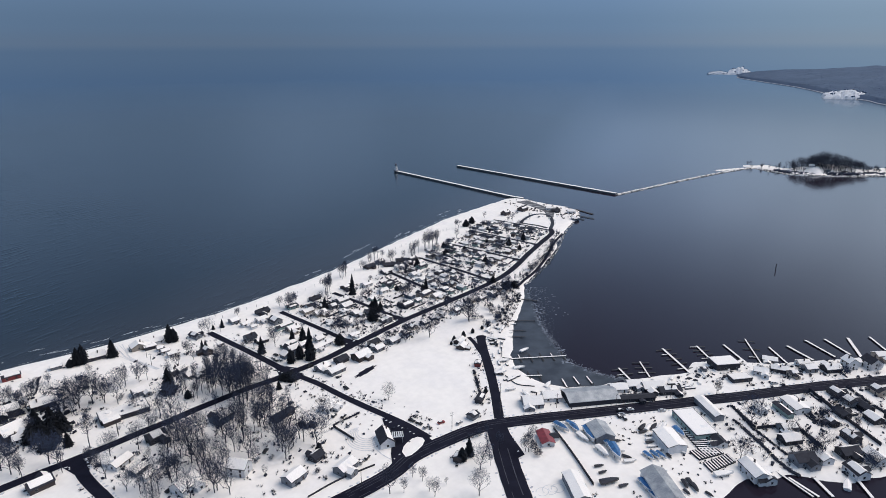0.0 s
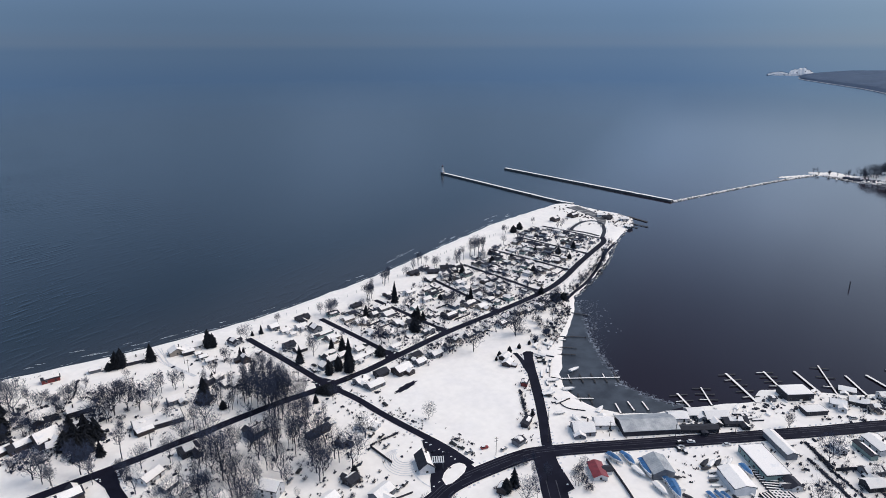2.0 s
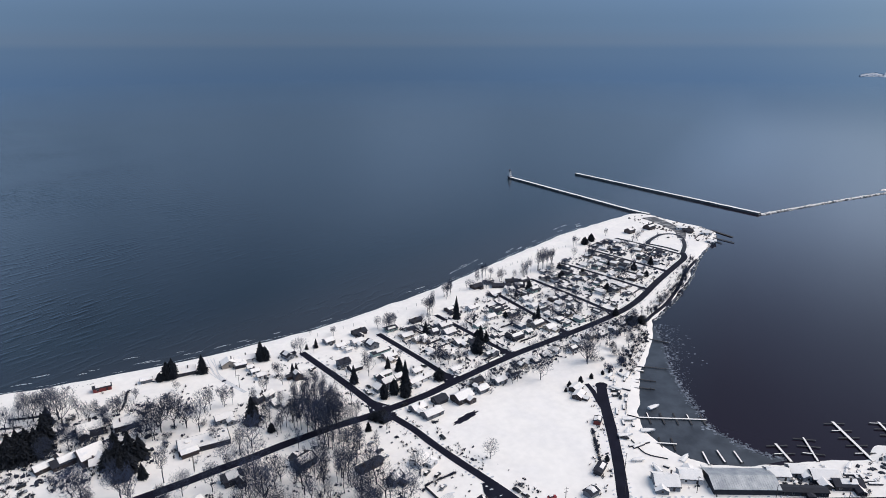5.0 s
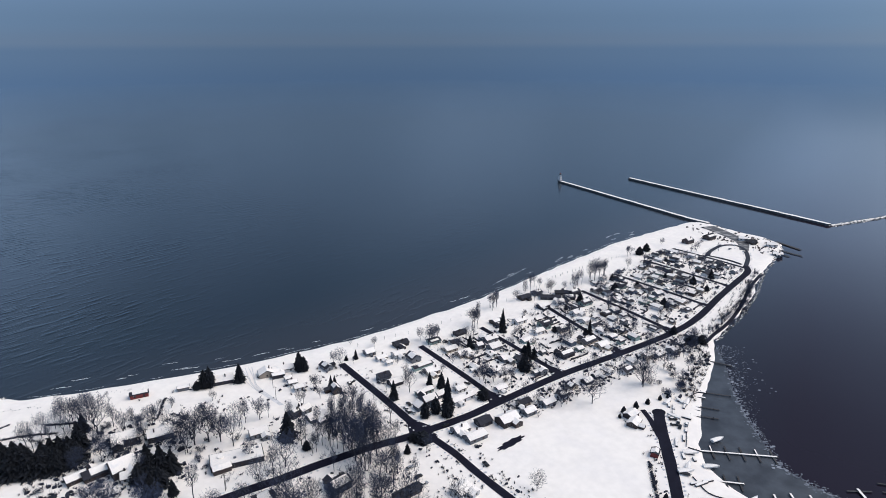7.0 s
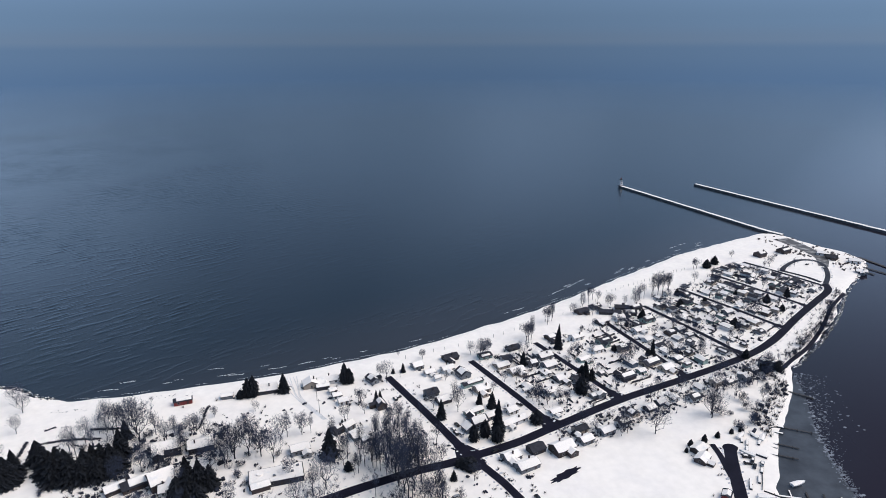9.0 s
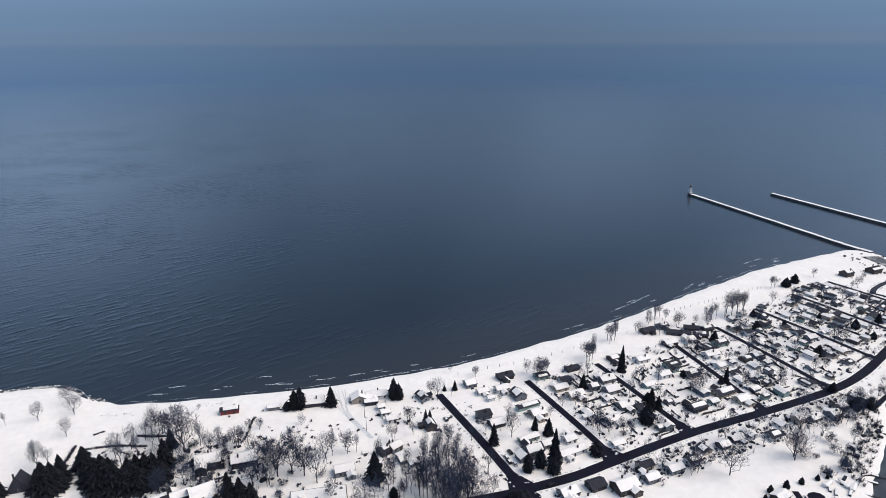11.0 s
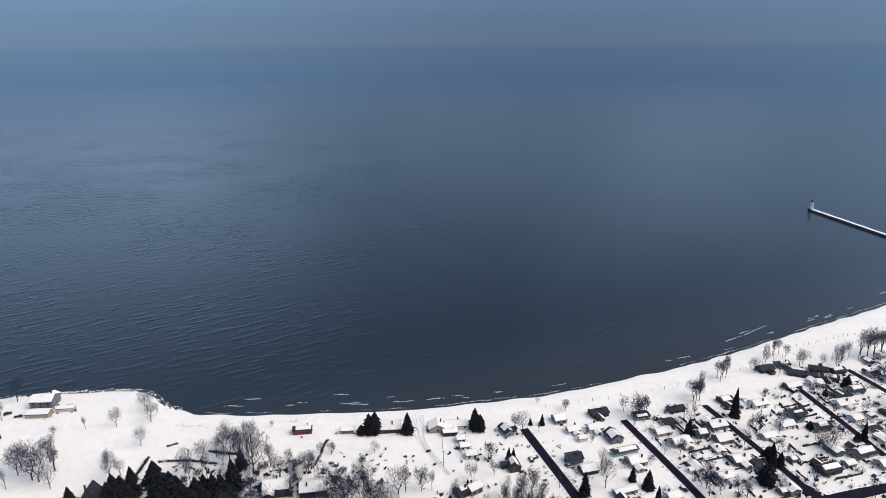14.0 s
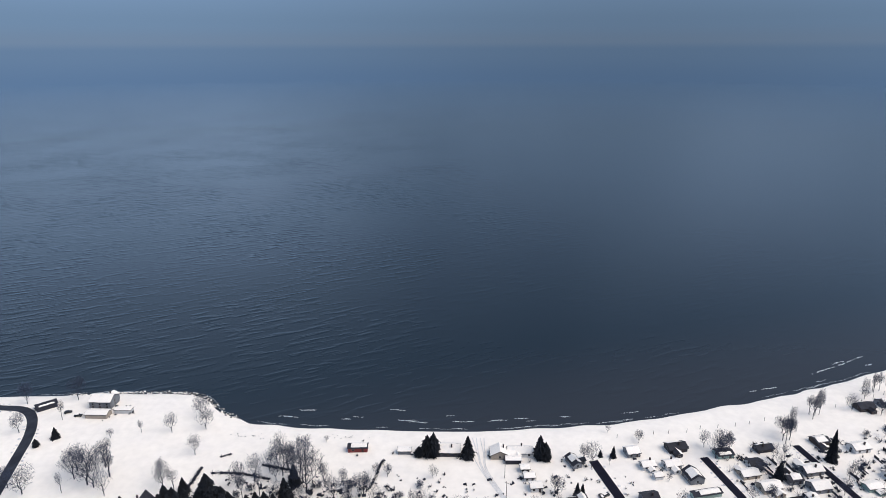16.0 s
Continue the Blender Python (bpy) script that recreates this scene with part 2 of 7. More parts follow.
def water_material():
    m = bpy.data.materials.new("lake_water")
    m.use_nodes = True
    n, l = m.node_tree.nodes, m.node_tree.links
    b = n["Principled BSDF"]
    b.inputs["IOR"].default_value = 1.33
    geo = n.new("ShaderNodeNewGeometry")
    sep = n.new("ShaderNodeSeparateXYZ")
    l.new(geo.outputs["Position"], sep.inputs["Vector"])
    # the bay lies behind the spit, out of the wind: 1 on the open lake, 0 in the bay
    lee, add = n.new("ShaderNodeMapRange"), n.new("ShaderNodeMath")
    add.operation = "MULTIPLY_ADD"
    add.inputs[1].default_value = -0.72
    l.new(sep.outputs["X"], add.inputs[0])
    l.new(sep.outputs["Y"], add.inputs[2])
    lee.inputs["From Min"].default_value, lee.inputs["From Max"].default_value = 30.0, 260.0
    l.new(add.outputs["Value"], lee.inputs["Value"])
    # blue base colour on the open lake, purplish in the shallow bay
    tone = n.new("ShaderNodeMix")
    tone.data_type = "RGBA"
    tone.inputs[6].default_value, tone.inputs[7].default_value = (0.017, 0.012, 0.020, 1), (0.011, 0.020, 0.031, 1)
    l.new(lee.outputs["Result"], tone.inputs[0])
    # stirred sand in the shallows off the spit's beach
    off, sand, shoal = n.new("ShaderNodeMath"), n.new("ShaderNodeMapRange"), n.new("ShaderNodeMix")
    off.operation = "MULTIPLY_ADD"
    off.inputs[1].default_value = -0.33
    l.new(sep.outputs["X"], off.inputs[0])
    l.new(sep.outputs["Y"], off.inputs[2])
    sand.interpolation_type = "SMOOTHSTEP"
    sand.inputs["From Min"].default_value, sand.inputs["From Max"].default_value = 575.0, 445.0
    l.new(off.outputs["Value"], sand.inputs["Value"])
    beside = n.new("ShaderNodeMath")
    beside.operation = "MULTIPLY"
    l.new(sand.outputs["Result"], beside.inputs[0])
    l.new(lee.outputs["Result"], beside.inputs[1])
    shoal.data_type = "RGBA"
    shoal.inputs[7].default_value = (0.031, 0.036, 0.046, 1)
    l.new(beside.outputs["Value"], shoal.inputs[0])
    l.new(tone.outputs[2], shoal.inputs[6])
    l.new(shoal.outputs[2], b.inputs["Base Color"])
    dull = n.new("ShaderNodeMapRange")
    dull.inputs["To Min"].default_value, dull.inputs["To Max"].default_value = 0.36, 0.41
    l.new(lee.outputs["Result"], dull.inputs["Value"])
    l.new(dull.outputs["Result"], b.inputs["Specular IOR Level"])
    turn = n.new("ShaderNodeMapping")
    turn.vector_type = "TEXTURE"
    turn.inputs["Rotation"].default_value = (0, 0, radians(26))
    turn.inputs["Scale"].default_value = (21.0, 5.6, 10.0)
    l.new(geo.outputs["Position"], turn.inputs["Vector"])
    swell, chop = n.new("ShaderNodeTexNoise"), n.new("ShaderNodeTexNoise")
    swell.inputs["Scale"].default_value, swell.inputs["Detail"].default_value, swell.inputs["Distortion"].default_value = 1.0, 1.5, 0.25
    chop.inputs["Scale"].default_value, chop.inputs["Detail"].default_value = 0.5, 4.0
    l.new(turn.outputs["Vector"], swell.inputs["Vector"])
    l.new(geo.outputs["Position"], chop.inputs["Vector"])
    mix = n.new("ShaderNodeMath")
    mix.operation = "MULTIPLY_ADD"
    mix.inputs[1].default_value = 0.08
    l.new(chop.outputs["Fac"], mix.inputs[0])
    # short separate crests with smooth troughs between them
    crest = n.new("ShaderNodeMapRange")
    crest.interpolation_type = "SMOOTHSTEP"
    crest.inputs["From Min"].default_value, crest.inputs["From Max"].default_value = 0.46, 0.76
    crest.inputs["To Max"].default_value = 0.55
    l.new(swell.outputs["Fac"], crest.inputs["Value"])
    l.new(crest.outputs["Result"], mix.inputs[2])
    bump, strength = n.new("ShaderNodeBump"), n.new("ShaderNodeMapRange")
    strength.inputs["To Min"].default_value, strength.inputs["To Max"].default_value = 0.03, 0.17
    l.new(lee.outputs["Result"], strength.inputs["Value"])
    # gusts raise the lake more along the western shore
    west, gust = n.new("ShaderNodeMapRange"), n.new("ShaderNodeMath")
    west.inputs["From Min"].default_value, west.inputs["From Max"].default_value = 260.0, -140.0
    west.inputs["To Min"].default_value, west.inputs["To Max"].default_value = 0.4, 1.7
    l.new(sep.outputs["X"], west.inputs["Value"])
    gust.operation = "MULTIPLY"
    l.new(strength.outputs["Result"], gust.inputs[0])
    l.new(west.outputs["Result"], gust.inputs[1])
    # cat's paws: rougher and smoother patches some hundred metres across
    paws, reach, rough_patch = n.new("ShaderNodeTexNoise"), n.new("ShaderNodeMapRange"), n.new("ShaderNodeMath")
    paws.inputs["Scale"].default_value, paws.inputs["Detail"].default_value = 0.006, 3.0
    l.new(geo.outputs["Position"], paws.inputs["Vector"])
    reach.inputs["From Min"].default_value, reach.inputs["From Max"].default_value = 0.36, 0.64
    reach.inputs["To Min"].default_value, reach.inputs["To Max"].default_value = 0.2, 1.25
    l.new(paws.outputs["Fac"], reach.inputs["Value"])
    rough_patch.operation = "MULTIPLY"
    l.new(gust.outputs["Value"], rough_patch.inputs[0])
    l.new(reach.outputs["Result"], rough_patch.inputs[1])
    l.new(rough_patch.outputs["Value"], bump.inputs["Strength"])
    bump.inputs["Distance"].default_value = 2.0
    l.new(mix.outputs["Value"], bump.inputs["Height"])
    l.new(bump.outputs["Normal"], b.inputs["Normal"])
    rough = n.new("ShaderNodeMapRange")
    rough.inputs["To Min"].default_value, rough.inputs["To Max"].default_value = 0.10, 0.23
    l.new(lee.outputs["Result"], rough.inputs["Value"])
    l.new(rough.outputs["Result"], b.inputs["Roughness"])
    # miles out the water fades to transparent, in place of haze
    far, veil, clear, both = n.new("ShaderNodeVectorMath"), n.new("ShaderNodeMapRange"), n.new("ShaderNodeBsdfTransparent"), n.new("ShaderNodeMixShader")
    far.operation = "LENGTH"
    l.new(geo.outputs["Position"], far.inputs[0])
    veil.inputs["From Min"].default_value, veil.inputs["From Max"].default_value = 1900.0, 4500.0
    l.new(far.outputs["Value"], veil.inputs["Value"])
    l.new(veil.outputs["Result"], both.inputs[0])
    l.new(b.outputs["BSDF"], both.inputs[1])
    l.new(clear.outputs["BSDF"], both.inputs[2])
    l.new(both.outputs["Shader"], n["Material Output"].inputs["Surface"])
    return m


WATER = water_material()


# ---- building blocks ----
class Shape:
    """Collects faces, then becomes one mesh object."""

    def __init__(self):
        self.v, self.f = [], []

    def add(self, verts, faces):
        k = len(self.v)
        self.v += [tuple(p) for p in verts]
        self.f += [tuple(i + k for i in face) for face in faces]
        return self

    def box(self, x, y, z, sx, sy, sz, taper=1.0):
        """A box on z with its plan centred on x, y; taper narrows the top."""
        a, b = sx / 2, sy / 2
        base = [(x - a, y - b, z), (x + a, y - b, z), (x + a, y + b, z), (x - a, y + b, z)]
        top = [(x + (p[0] - x) * taper, y + (p[1] - y) * taper, z + sz) for p in base]
        return self.add(base + top, [(3, 2, 1, 0), (4, 5, 6, 7), (0, 1, 5, 4), (1, 2, 6, 5), (2, 3, 7, 6), (3, 0, 4, 7)])

    def tube(self, a, b, ra, rb, sides=5):
        a, b = Vector(a), Vector(b)
        q = (b - a).to_track_quat("Z", "Y") if (b - a).length > 1e-6 else Euler((0, 0, 0)).to_quaternion()
        ring = [q @ Vector((math.cos(6.28318 * i / sides), math.sin(6.28318 * i / sides), 0)) for i in range(sides)]
        vs = [a + r * ra for r in ring] + [b + r * rb for r in ring]
        return self.add(vs, [(i, (i + 1) % sides, sides + (i + 1) % sides, sides + i) for i in range(sides)] + [tuple(range(sides, 2 * sides))])

    def lump(self, x, y, z, sx, sy, sz, rng, wild=0.25):
        """An uneven low-poly lump."""
        vs, fs, rows, cols = [], [], 4, 7
        for r in range(rows + 1):
            th = math.pi * r / rows
            for c in range(cols):
                k = 1 + rng.uniform(-wild, wild)
                ph = 6.28318 * (c + 0.5 * (r % 2)) / cols
                vs.append((x + sx * math.sin(th) * math.cos(ph) * k, y + sy * math.sin(th) * math.sin(ph) * k, z + sz * math.cos(th) * k))
        for r in range(rows):
            for c in range(cols):
                d = (c + 1) % cols
                fs.append((r * cols + c, (r + 1) * cols + c, (r + 1) * cols + d, r * cols + d))
        return self.add(vs, fs)

    def mesh(self, name, mat):
        me = bpy.data.meshes.new(name)
        me.from_pydata(self.v, [], self.f)
        me.materials.append(mat)
        me.update()
        return me


def part(name, shape, mat=None, parent=None, label=""):
    """One mesh object out of a Shape or a finished mesh, under a thing or a part."""
    me = shape.mesh(name, mat) if isinstance(shape, Shape) else shape
    ob = new(name, me)
    if parent:
        ob.parent = parent
    return tagged(ob, label)


def thing(name, m, label, category, group="", kind=""):
    ob = new(name)
    ob.empty_display_size = 0.5
    ob.matrix_basis = m
    return tagged(ob, label, category, group, kind)


# ---- ground and water ----
LAKE_SHORE = [(-3200, 470), (-700, 520), (-420, 524), (-231, 527), (-189, 529), (-161, 531), (-125, 531), (-108, 530), (-95, 522), (-86, 511), (-76, 505), (-64, 499),
              (-43, 495), (-23, 493), (4, 492), (44, 490), (73, 490), (106, 493), (137, 496), (164, 500), (194, 508), (221, 516), (248, 523), (278, 533)]
SPIT_SHORE = [(321, 549), (387, 577), (433, 595), (485, 616), (534, 629), (585, 641), (628, 650), (644, 642), (645, 613), (649, 585), (656, 563), (650, 537), (630, 519), (606, 505),
              (583, 496), (552, 477), (522, 459), (499, 440), (473, 426), (449, 412), (423, 399), (398, 387), (376, 365), (360, 351), (340, 337)]
BAY_SHORE = [(325, 326), (309, 310), (289, 291), (280, 277), (277, 262), (279, 249), (288, 236), (306, 225), (320, 219), (337, 213), (353, 206), (366, 200), (382, 206),
             (394, 199), (405, 187), (432, 164), (451, 153), (471, 142), (497, 127), (560, 92), (700, 20), (3200, -900), (3200, -3200), (-3200, -3200)]
CANAL = [(248, 118), (268, 119), (280, 120), (289, 119), (296, 112), (308, 108), (315, 100), (318, 94), (328, 84), (337, 82), (349, 75), (380, 60), (470, 10), (470, -60), (180, -60), (215, 60)]


def outline_distance(px, py, outline):
    """Signed distance to a closed outline, positive inside."""
    best, inside = np.full(px.shape, 1e9), np.zeros(px.shape, bool)
    for (ax, ay), (bx, by) in zip(outline, outline[1:] + outline[:1]):
        dx, dy = bx - ax, by - ay
        k = np.clip(((px - ax) * dx + (py - ay) * dy) / (dx * dx + dy * dy), 0, 1)
        best = np.minimum(best, np.hypot(px - ax - k * dx, py - ay - k * dy))
        cross = (ay > py) != (by > py)
        inside ^= cross & (px < ax + (py - ay) * dx / (dy if abs(dy) > 1e-9 else 1e-9))
    return np.where(inside, best, -best)


def land_height(px, py):
    px, py = np.asarray(px, float), np.asarray(py, float)
    d = np.minimum(outline_distance(px, py, LAKE_SHORE + SPIT_SHORE + BAY_SHORE), -outline_distance(px, py, CANAL))
    d = d + 0.9 * np.sin(px * 0.21 + 1.7 * np.sin(py * 0.13)) * np.cos(py * 0.17)
    z = np.where(d > 0, 1.5 * (1 - np.exp(-np.maximum(d, 0) / 4.0)), np.maximum(d * 0.35, -1.6))
    roll = 0.06 * np.sin(px * 0.09 + 1.3) * np.sin(py * 0.11) + 0.05 * np.sin(px * 0.031 + py * 0.043)
    # the low bluff on the western point
    bluff = 2.2 * np.clip((px + 420) / 60, 0, 1) * np.clip((-70 - px) / 40, 0, 1) * np.clip((py - 380) / 110, 0, 1)
    return z + np.where(d > 3, roll * np.clip((d - 3) / 8, 0, 1), 0) + np.where(d > 0, bluff * (1 - np.exp(-np.maximum(d, 0) / 5.0)), 0)


def height(x, y):
    return float(land_height(np.array([x]), np.array([y]))[0])


def grid_mesh(name, xs, ys, heights, mat, bed=None):
    nx, ny = len(xs), len(ys)
    gx, gy = np.meshgrid(xs, ys)
    co = np.stack([gx, gy, heights(gx, gy)], -1).reshape(-1, 3)
    i = (np.arange(ny - 1)[:, None] * nx + np.arange(nx - 1)[None]).ravel()
    quads = np.stack([i, i + 1, i + nx + 1, i + nx], -1)
    if bed is not None:
        quads = quads[(co[quads][:, :, 2] > bed).any(1)]
    me = bpy.data.meshes.new(name)
    me.from_pydata(co.tolist(), [], quads.tolist())
    me.materials.append(mat)
    me.polygons.foreach_set("use_smooth", np.ones(len(quads), bool))
    me.update()
    return me


def spaced(low, high, step, reach):
    """Even steps between low and high, then ever longer ones out to the reach."""
    mid = list(np.arange(low, high + step, step))
    far = [step * 2.0]
    while far[-1] < reach:
        far.append(far[-1] * 1.45 + 4)
    return np.array([low - d for d in reversed(far)] + mid + [mid[-1] + d for d in far])


tagged(part("ground", grid_mesh("ground", spaced(-430, 700, 3.0, 3000), spaced(40, 690, 3.0, 3000), land_height, SNOW, -1.55)),
       "snow-covered flat land of the village and spit", "ground", kind="structure")
RINGS = [0, 60, 150, 300, 500, 800, 1200, 1800, 2600, 3600, 4800, 5600]


def disc_mesh(name, radii, sides, z, mat, cx, cy):
    s = Shape()
    for k, r in enumerate(radii):
        s.v += [(cx + r * math.cos(6.28318530718 * i / sides), cy + r * math.sin(6.28318530718 * i / sides), z) for i in range(sides)]
        if k:
            a, b = (k - 1) * sides, k * sides
            s.f += [(a + i, b + i, b + (i + 1) % sides, a + (i + 1) % sides) for i in range(sides)]
    return s.mesh(name, mat)


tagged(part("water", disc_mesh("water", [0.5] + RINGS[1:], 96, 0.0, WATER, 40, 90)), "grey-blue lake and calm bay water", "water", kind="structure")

def along(points, step=3.0):
    """Evenly spaced places on a smooth line through the points, with headings."""
    p = [Vector((*q, 0)) for q in points]
    ext = [2 * p[0] - p[1]] + p + [2 * p[-1] - p[-2]]
    dense = []
    for a, b, c, d in zip(ext, ext[1:], ext[2:], ext[3:]):
        n = max(2, int((c - b).length / step))
        for i in range(n):
            t = i / n
            dense.append(0.5 * (2 * b + (c - a) * t + (2 * a - 5 * b + 4 * c - d) * t * t + (3 * b - a - 3 * c + d) * t ** 3))
    dense.append(p[-1])
    head = [(dense[min(i + 1, len(dense) - 1)] - dense[max(i - 1, 0)]).normalized() for i in range(len(dense))]
    return dense, head


ROADS = []


def road(name, points, width, label, mat=None, lift=0.13, ends=None):
    """A ploughed road: a strip of asphalt that follows the ground. ends: its widths at both ends."""
    line, head = along(points)
    ROADS.append((line, width))
    s, rng = Shape(), random.Random(len(ROADS))
    cols = 5 if width < 9 else 9
    px, py = [], []
    for i, (p, h) in enumerate(zip(line, head)):
        k = i / max(1, len(line) - 1)
        w = (ends[0] * (1 - k) + ends[1] * k) if ends else width
        w *= 1 + 0.06 * noise.noise((p.x * 0.11, p.y * 0.11, 3))
        for c in range(cols):
            o = (c / (cols - 1) - 0.5) * w
            px.append(p.x - h.y * o)
            py.append(p.y + h.x * o)
    zz = land_height(np.array(px), np.array(py)) + lift
    s.v = list(zip(px, py, zz.tolist()))
    for i in range(len(line) - 1):
        s.f += [(i * cols + c + 1, i * cols + c, (i + 1) * cols + c, (i + 1) * cols + c + 1) for c in range(cols - 1)]
    return tagged(part(name, s, mat or ASPHALT), label, "road", kind="structure")


road("road_main", [(60, 231), (122, 231), (148, 233), (165, 238), (189, 238), (211, 236), (227, 230), (250, 218.5), (276, 205), (301, 192), (329, 177.5), (359, 162), (380, 151.5), (406, 139), (430, 126.5), (456, 112), (520, 78)], 10.2,
     "wet black two-lane main road, ploughed clear", lift=0.22)
road("road_spit", [(-120, 328), (-60, 335), (-11, 343), (14, 346), (41, 349.5), (57, 352), (74, 354), (90, 357), (108, 359.5), (123, 361), (142, 361.5), (155, 363), (183, 367), (210, 374), (264, 387), (320, 396), (375, 407), (415, 421), (465, 447), (512, 470), (540, 484), (552, 497)], 6.2,
     "wet black village street along the spit", lift=0.17)
road("road_cross", [(154, 363), (156, 355.5), (161.5, 338), (165.3, 319), (170, 300), (174.7, 282.5), (179.3, 264), (182, 246)], 4.7, "narrow wet black side road past the field", lift=0.15)
road("road_south_west", [(23, 346), (23.5, 330), (26, 315), (28.5, 304), (34, 270), (40, 235)], 6.2, "wet black side road leading south", lift=0.15)
road("road_mouth", [(23.2, 344), (23.3, 338), (23.6, 331)], 6, "flared black mouth of the side road", lift=0.155, ends=(15, 5.6))
road("street", [(153, 364), (144, 408), (132, 461)], 5.2, "wet black residential street down to the beach", lift=0.145)
road("street", [(209, 376), (202, 415), (192, 464)], 4.6, "wet black residential street down to the beach", lift=0.145)
road("street", [(262, 388), (255, 430), (247, 475)], 4.2, "wet black residential street down to the beach", lift=0.145)
road("street", [(319, 397), (318, 440), (316, 492)], 4.2, "wet black residential street down to the beach", lift=0.145)
road("street", [(378, 409), (372, 458), (364, 508)], 4.2, "wet black residential street down to the beach", lift=0.145)
road("street", [(441, 434), (430, 485), (418, 532)], 4.0, "wet black residential street down to the beach", lift=0.145)
road("street", [(494, 459), (484, 505), (472, 553)], 4.0, "wet black residential street down to the beach", lift=0.145)
road("street", [(547, 491), (538, 532), (527, 571)], 4.0, "wet black residential street down to the beach", lift=0.145)
for x, y, u, v, w in ((153, 364, 150.5, 377, 6.0), (209, 376, 207, 387, 5.4), (262, 388, 260.5, 399, 5), (319, 397, 318.8, 408, 5), (378, 409, 377, 419, 5), (441, 434, 438.5, 444, 5), (494, 459, 492, 469, 5)):
    road("street_mouth", [(x, y), ((x + u) / 2, (y + v) / 2), (u, v)], 5, "flared black mouth of a residential street", lift=0.155, ends=(w * 2.6, w * 0.8))
road("park_loop", [(552, 497), (575, 515), (595, 538), (597, 552), (582, 557), (556, 547), (541, 536)], 4.4, "dark loop drive round a snowy green", LANE, 0.14)
road("loop_street", [(542, 539), (547, 528), (551, 515), (552, 502)], 4.0, "dark street closing the loop drive", lift=0.15)
road("channel_car_park", [(592, 535), (612, 556), (622, 585), (627, 622)], 16, "slushy grey car park beside the channel", SLUSH, 0.12, (9, 20))
road("park_drive", [(226, 236), (243.7, 259), (258, 279), (271.5, 299), (283, 316), (290, 325)], 5.6, "wet black park drive beside the snowy field", lift=0.12, ends=(5.8, 6.6))
road("park_spur", [(272, 303), (276, 312), (280, 321), (283, 331)], 3.2, "wet black spur of the park drive", lift=0.16)
road("car_park", [(219, 231), (213, 221), (202.5, 205), (193.5, 190.5), (186.5, 178.5), (175, 158), (150, 113)], 12.4, "broad bare wet asphalt car park", lift=0.2)
road("road_point", [(-300, 512), (-240, 510), (-219, 509), (-203, 507), (-192, 498), (-183, 481), (-176, 457), (-170, 435), (-160, 400), (-140, 340)], 5.6, "dark asphalt lane curving round the point", LANE)


# ---- kinds of things ----
PLACED = []
WINDOW, PANE, DOOR = Shape(), Shape(), Shape()
WINDOW.box(0, 0, 0.05, 1.24, 0.12, 0.07).box(0, 0, 1.38, 1.24, 0.12, 0.06).box(-0.585, 0, 0.12, 0.07, 0.1, 1.26).box(0.585, 0, 0.12, 0.07, 0.1, 1.26)
WINDOW = WINDOW.mesh("window", material("weathered_trim", (0.30, 0.30, 0.31), (0.2, 0.2, 0.21), 1.0, 0.7, 3.0, vary=0.3))
PANE = PANE.box(0, 0, 0.12, 1.1, 0.06, 1.26).mesh("pane", GLASS)
DOOR = DOOR.box(0, 0, 0, 1.0, 0.1, 2.05).box(0.35, -0.07, 0.95, 0.1, 0.08, 0.1).mesh("door", WALLS["brown"])
WALL_WORDS = {"white": "white clapboard", "grey": "grey-sided", "blue": "slate-blue", "green": "pale green", "brown": "dark brown", "red": "barn-red", "tan": "tan", "dark": "dark-walled"}
ROOF_WORDS = {"snow": "with a snow-covered gable roof", "patch": "with a half snow-covered shingle roof", "dark": "with a bare dark shingle roof", "steel": "with a ribbed pale metal roof", "flat": "with a flat snowy roof",
              "red": "with a red metal roof"}
RED_ROOF = material("red_metal_roof", (0.30, 0.05, 0.06), (0.2, 0.035, 0.04), 2.5, 0.5, 3.0, vary=0.1)
STEEL_ROOF = material("pale_metal_roof", (0.52, 0.52, 0.51), (0.30, 0.31, 0.33), 5.0, 0.45, 1.5, vary=0.05)


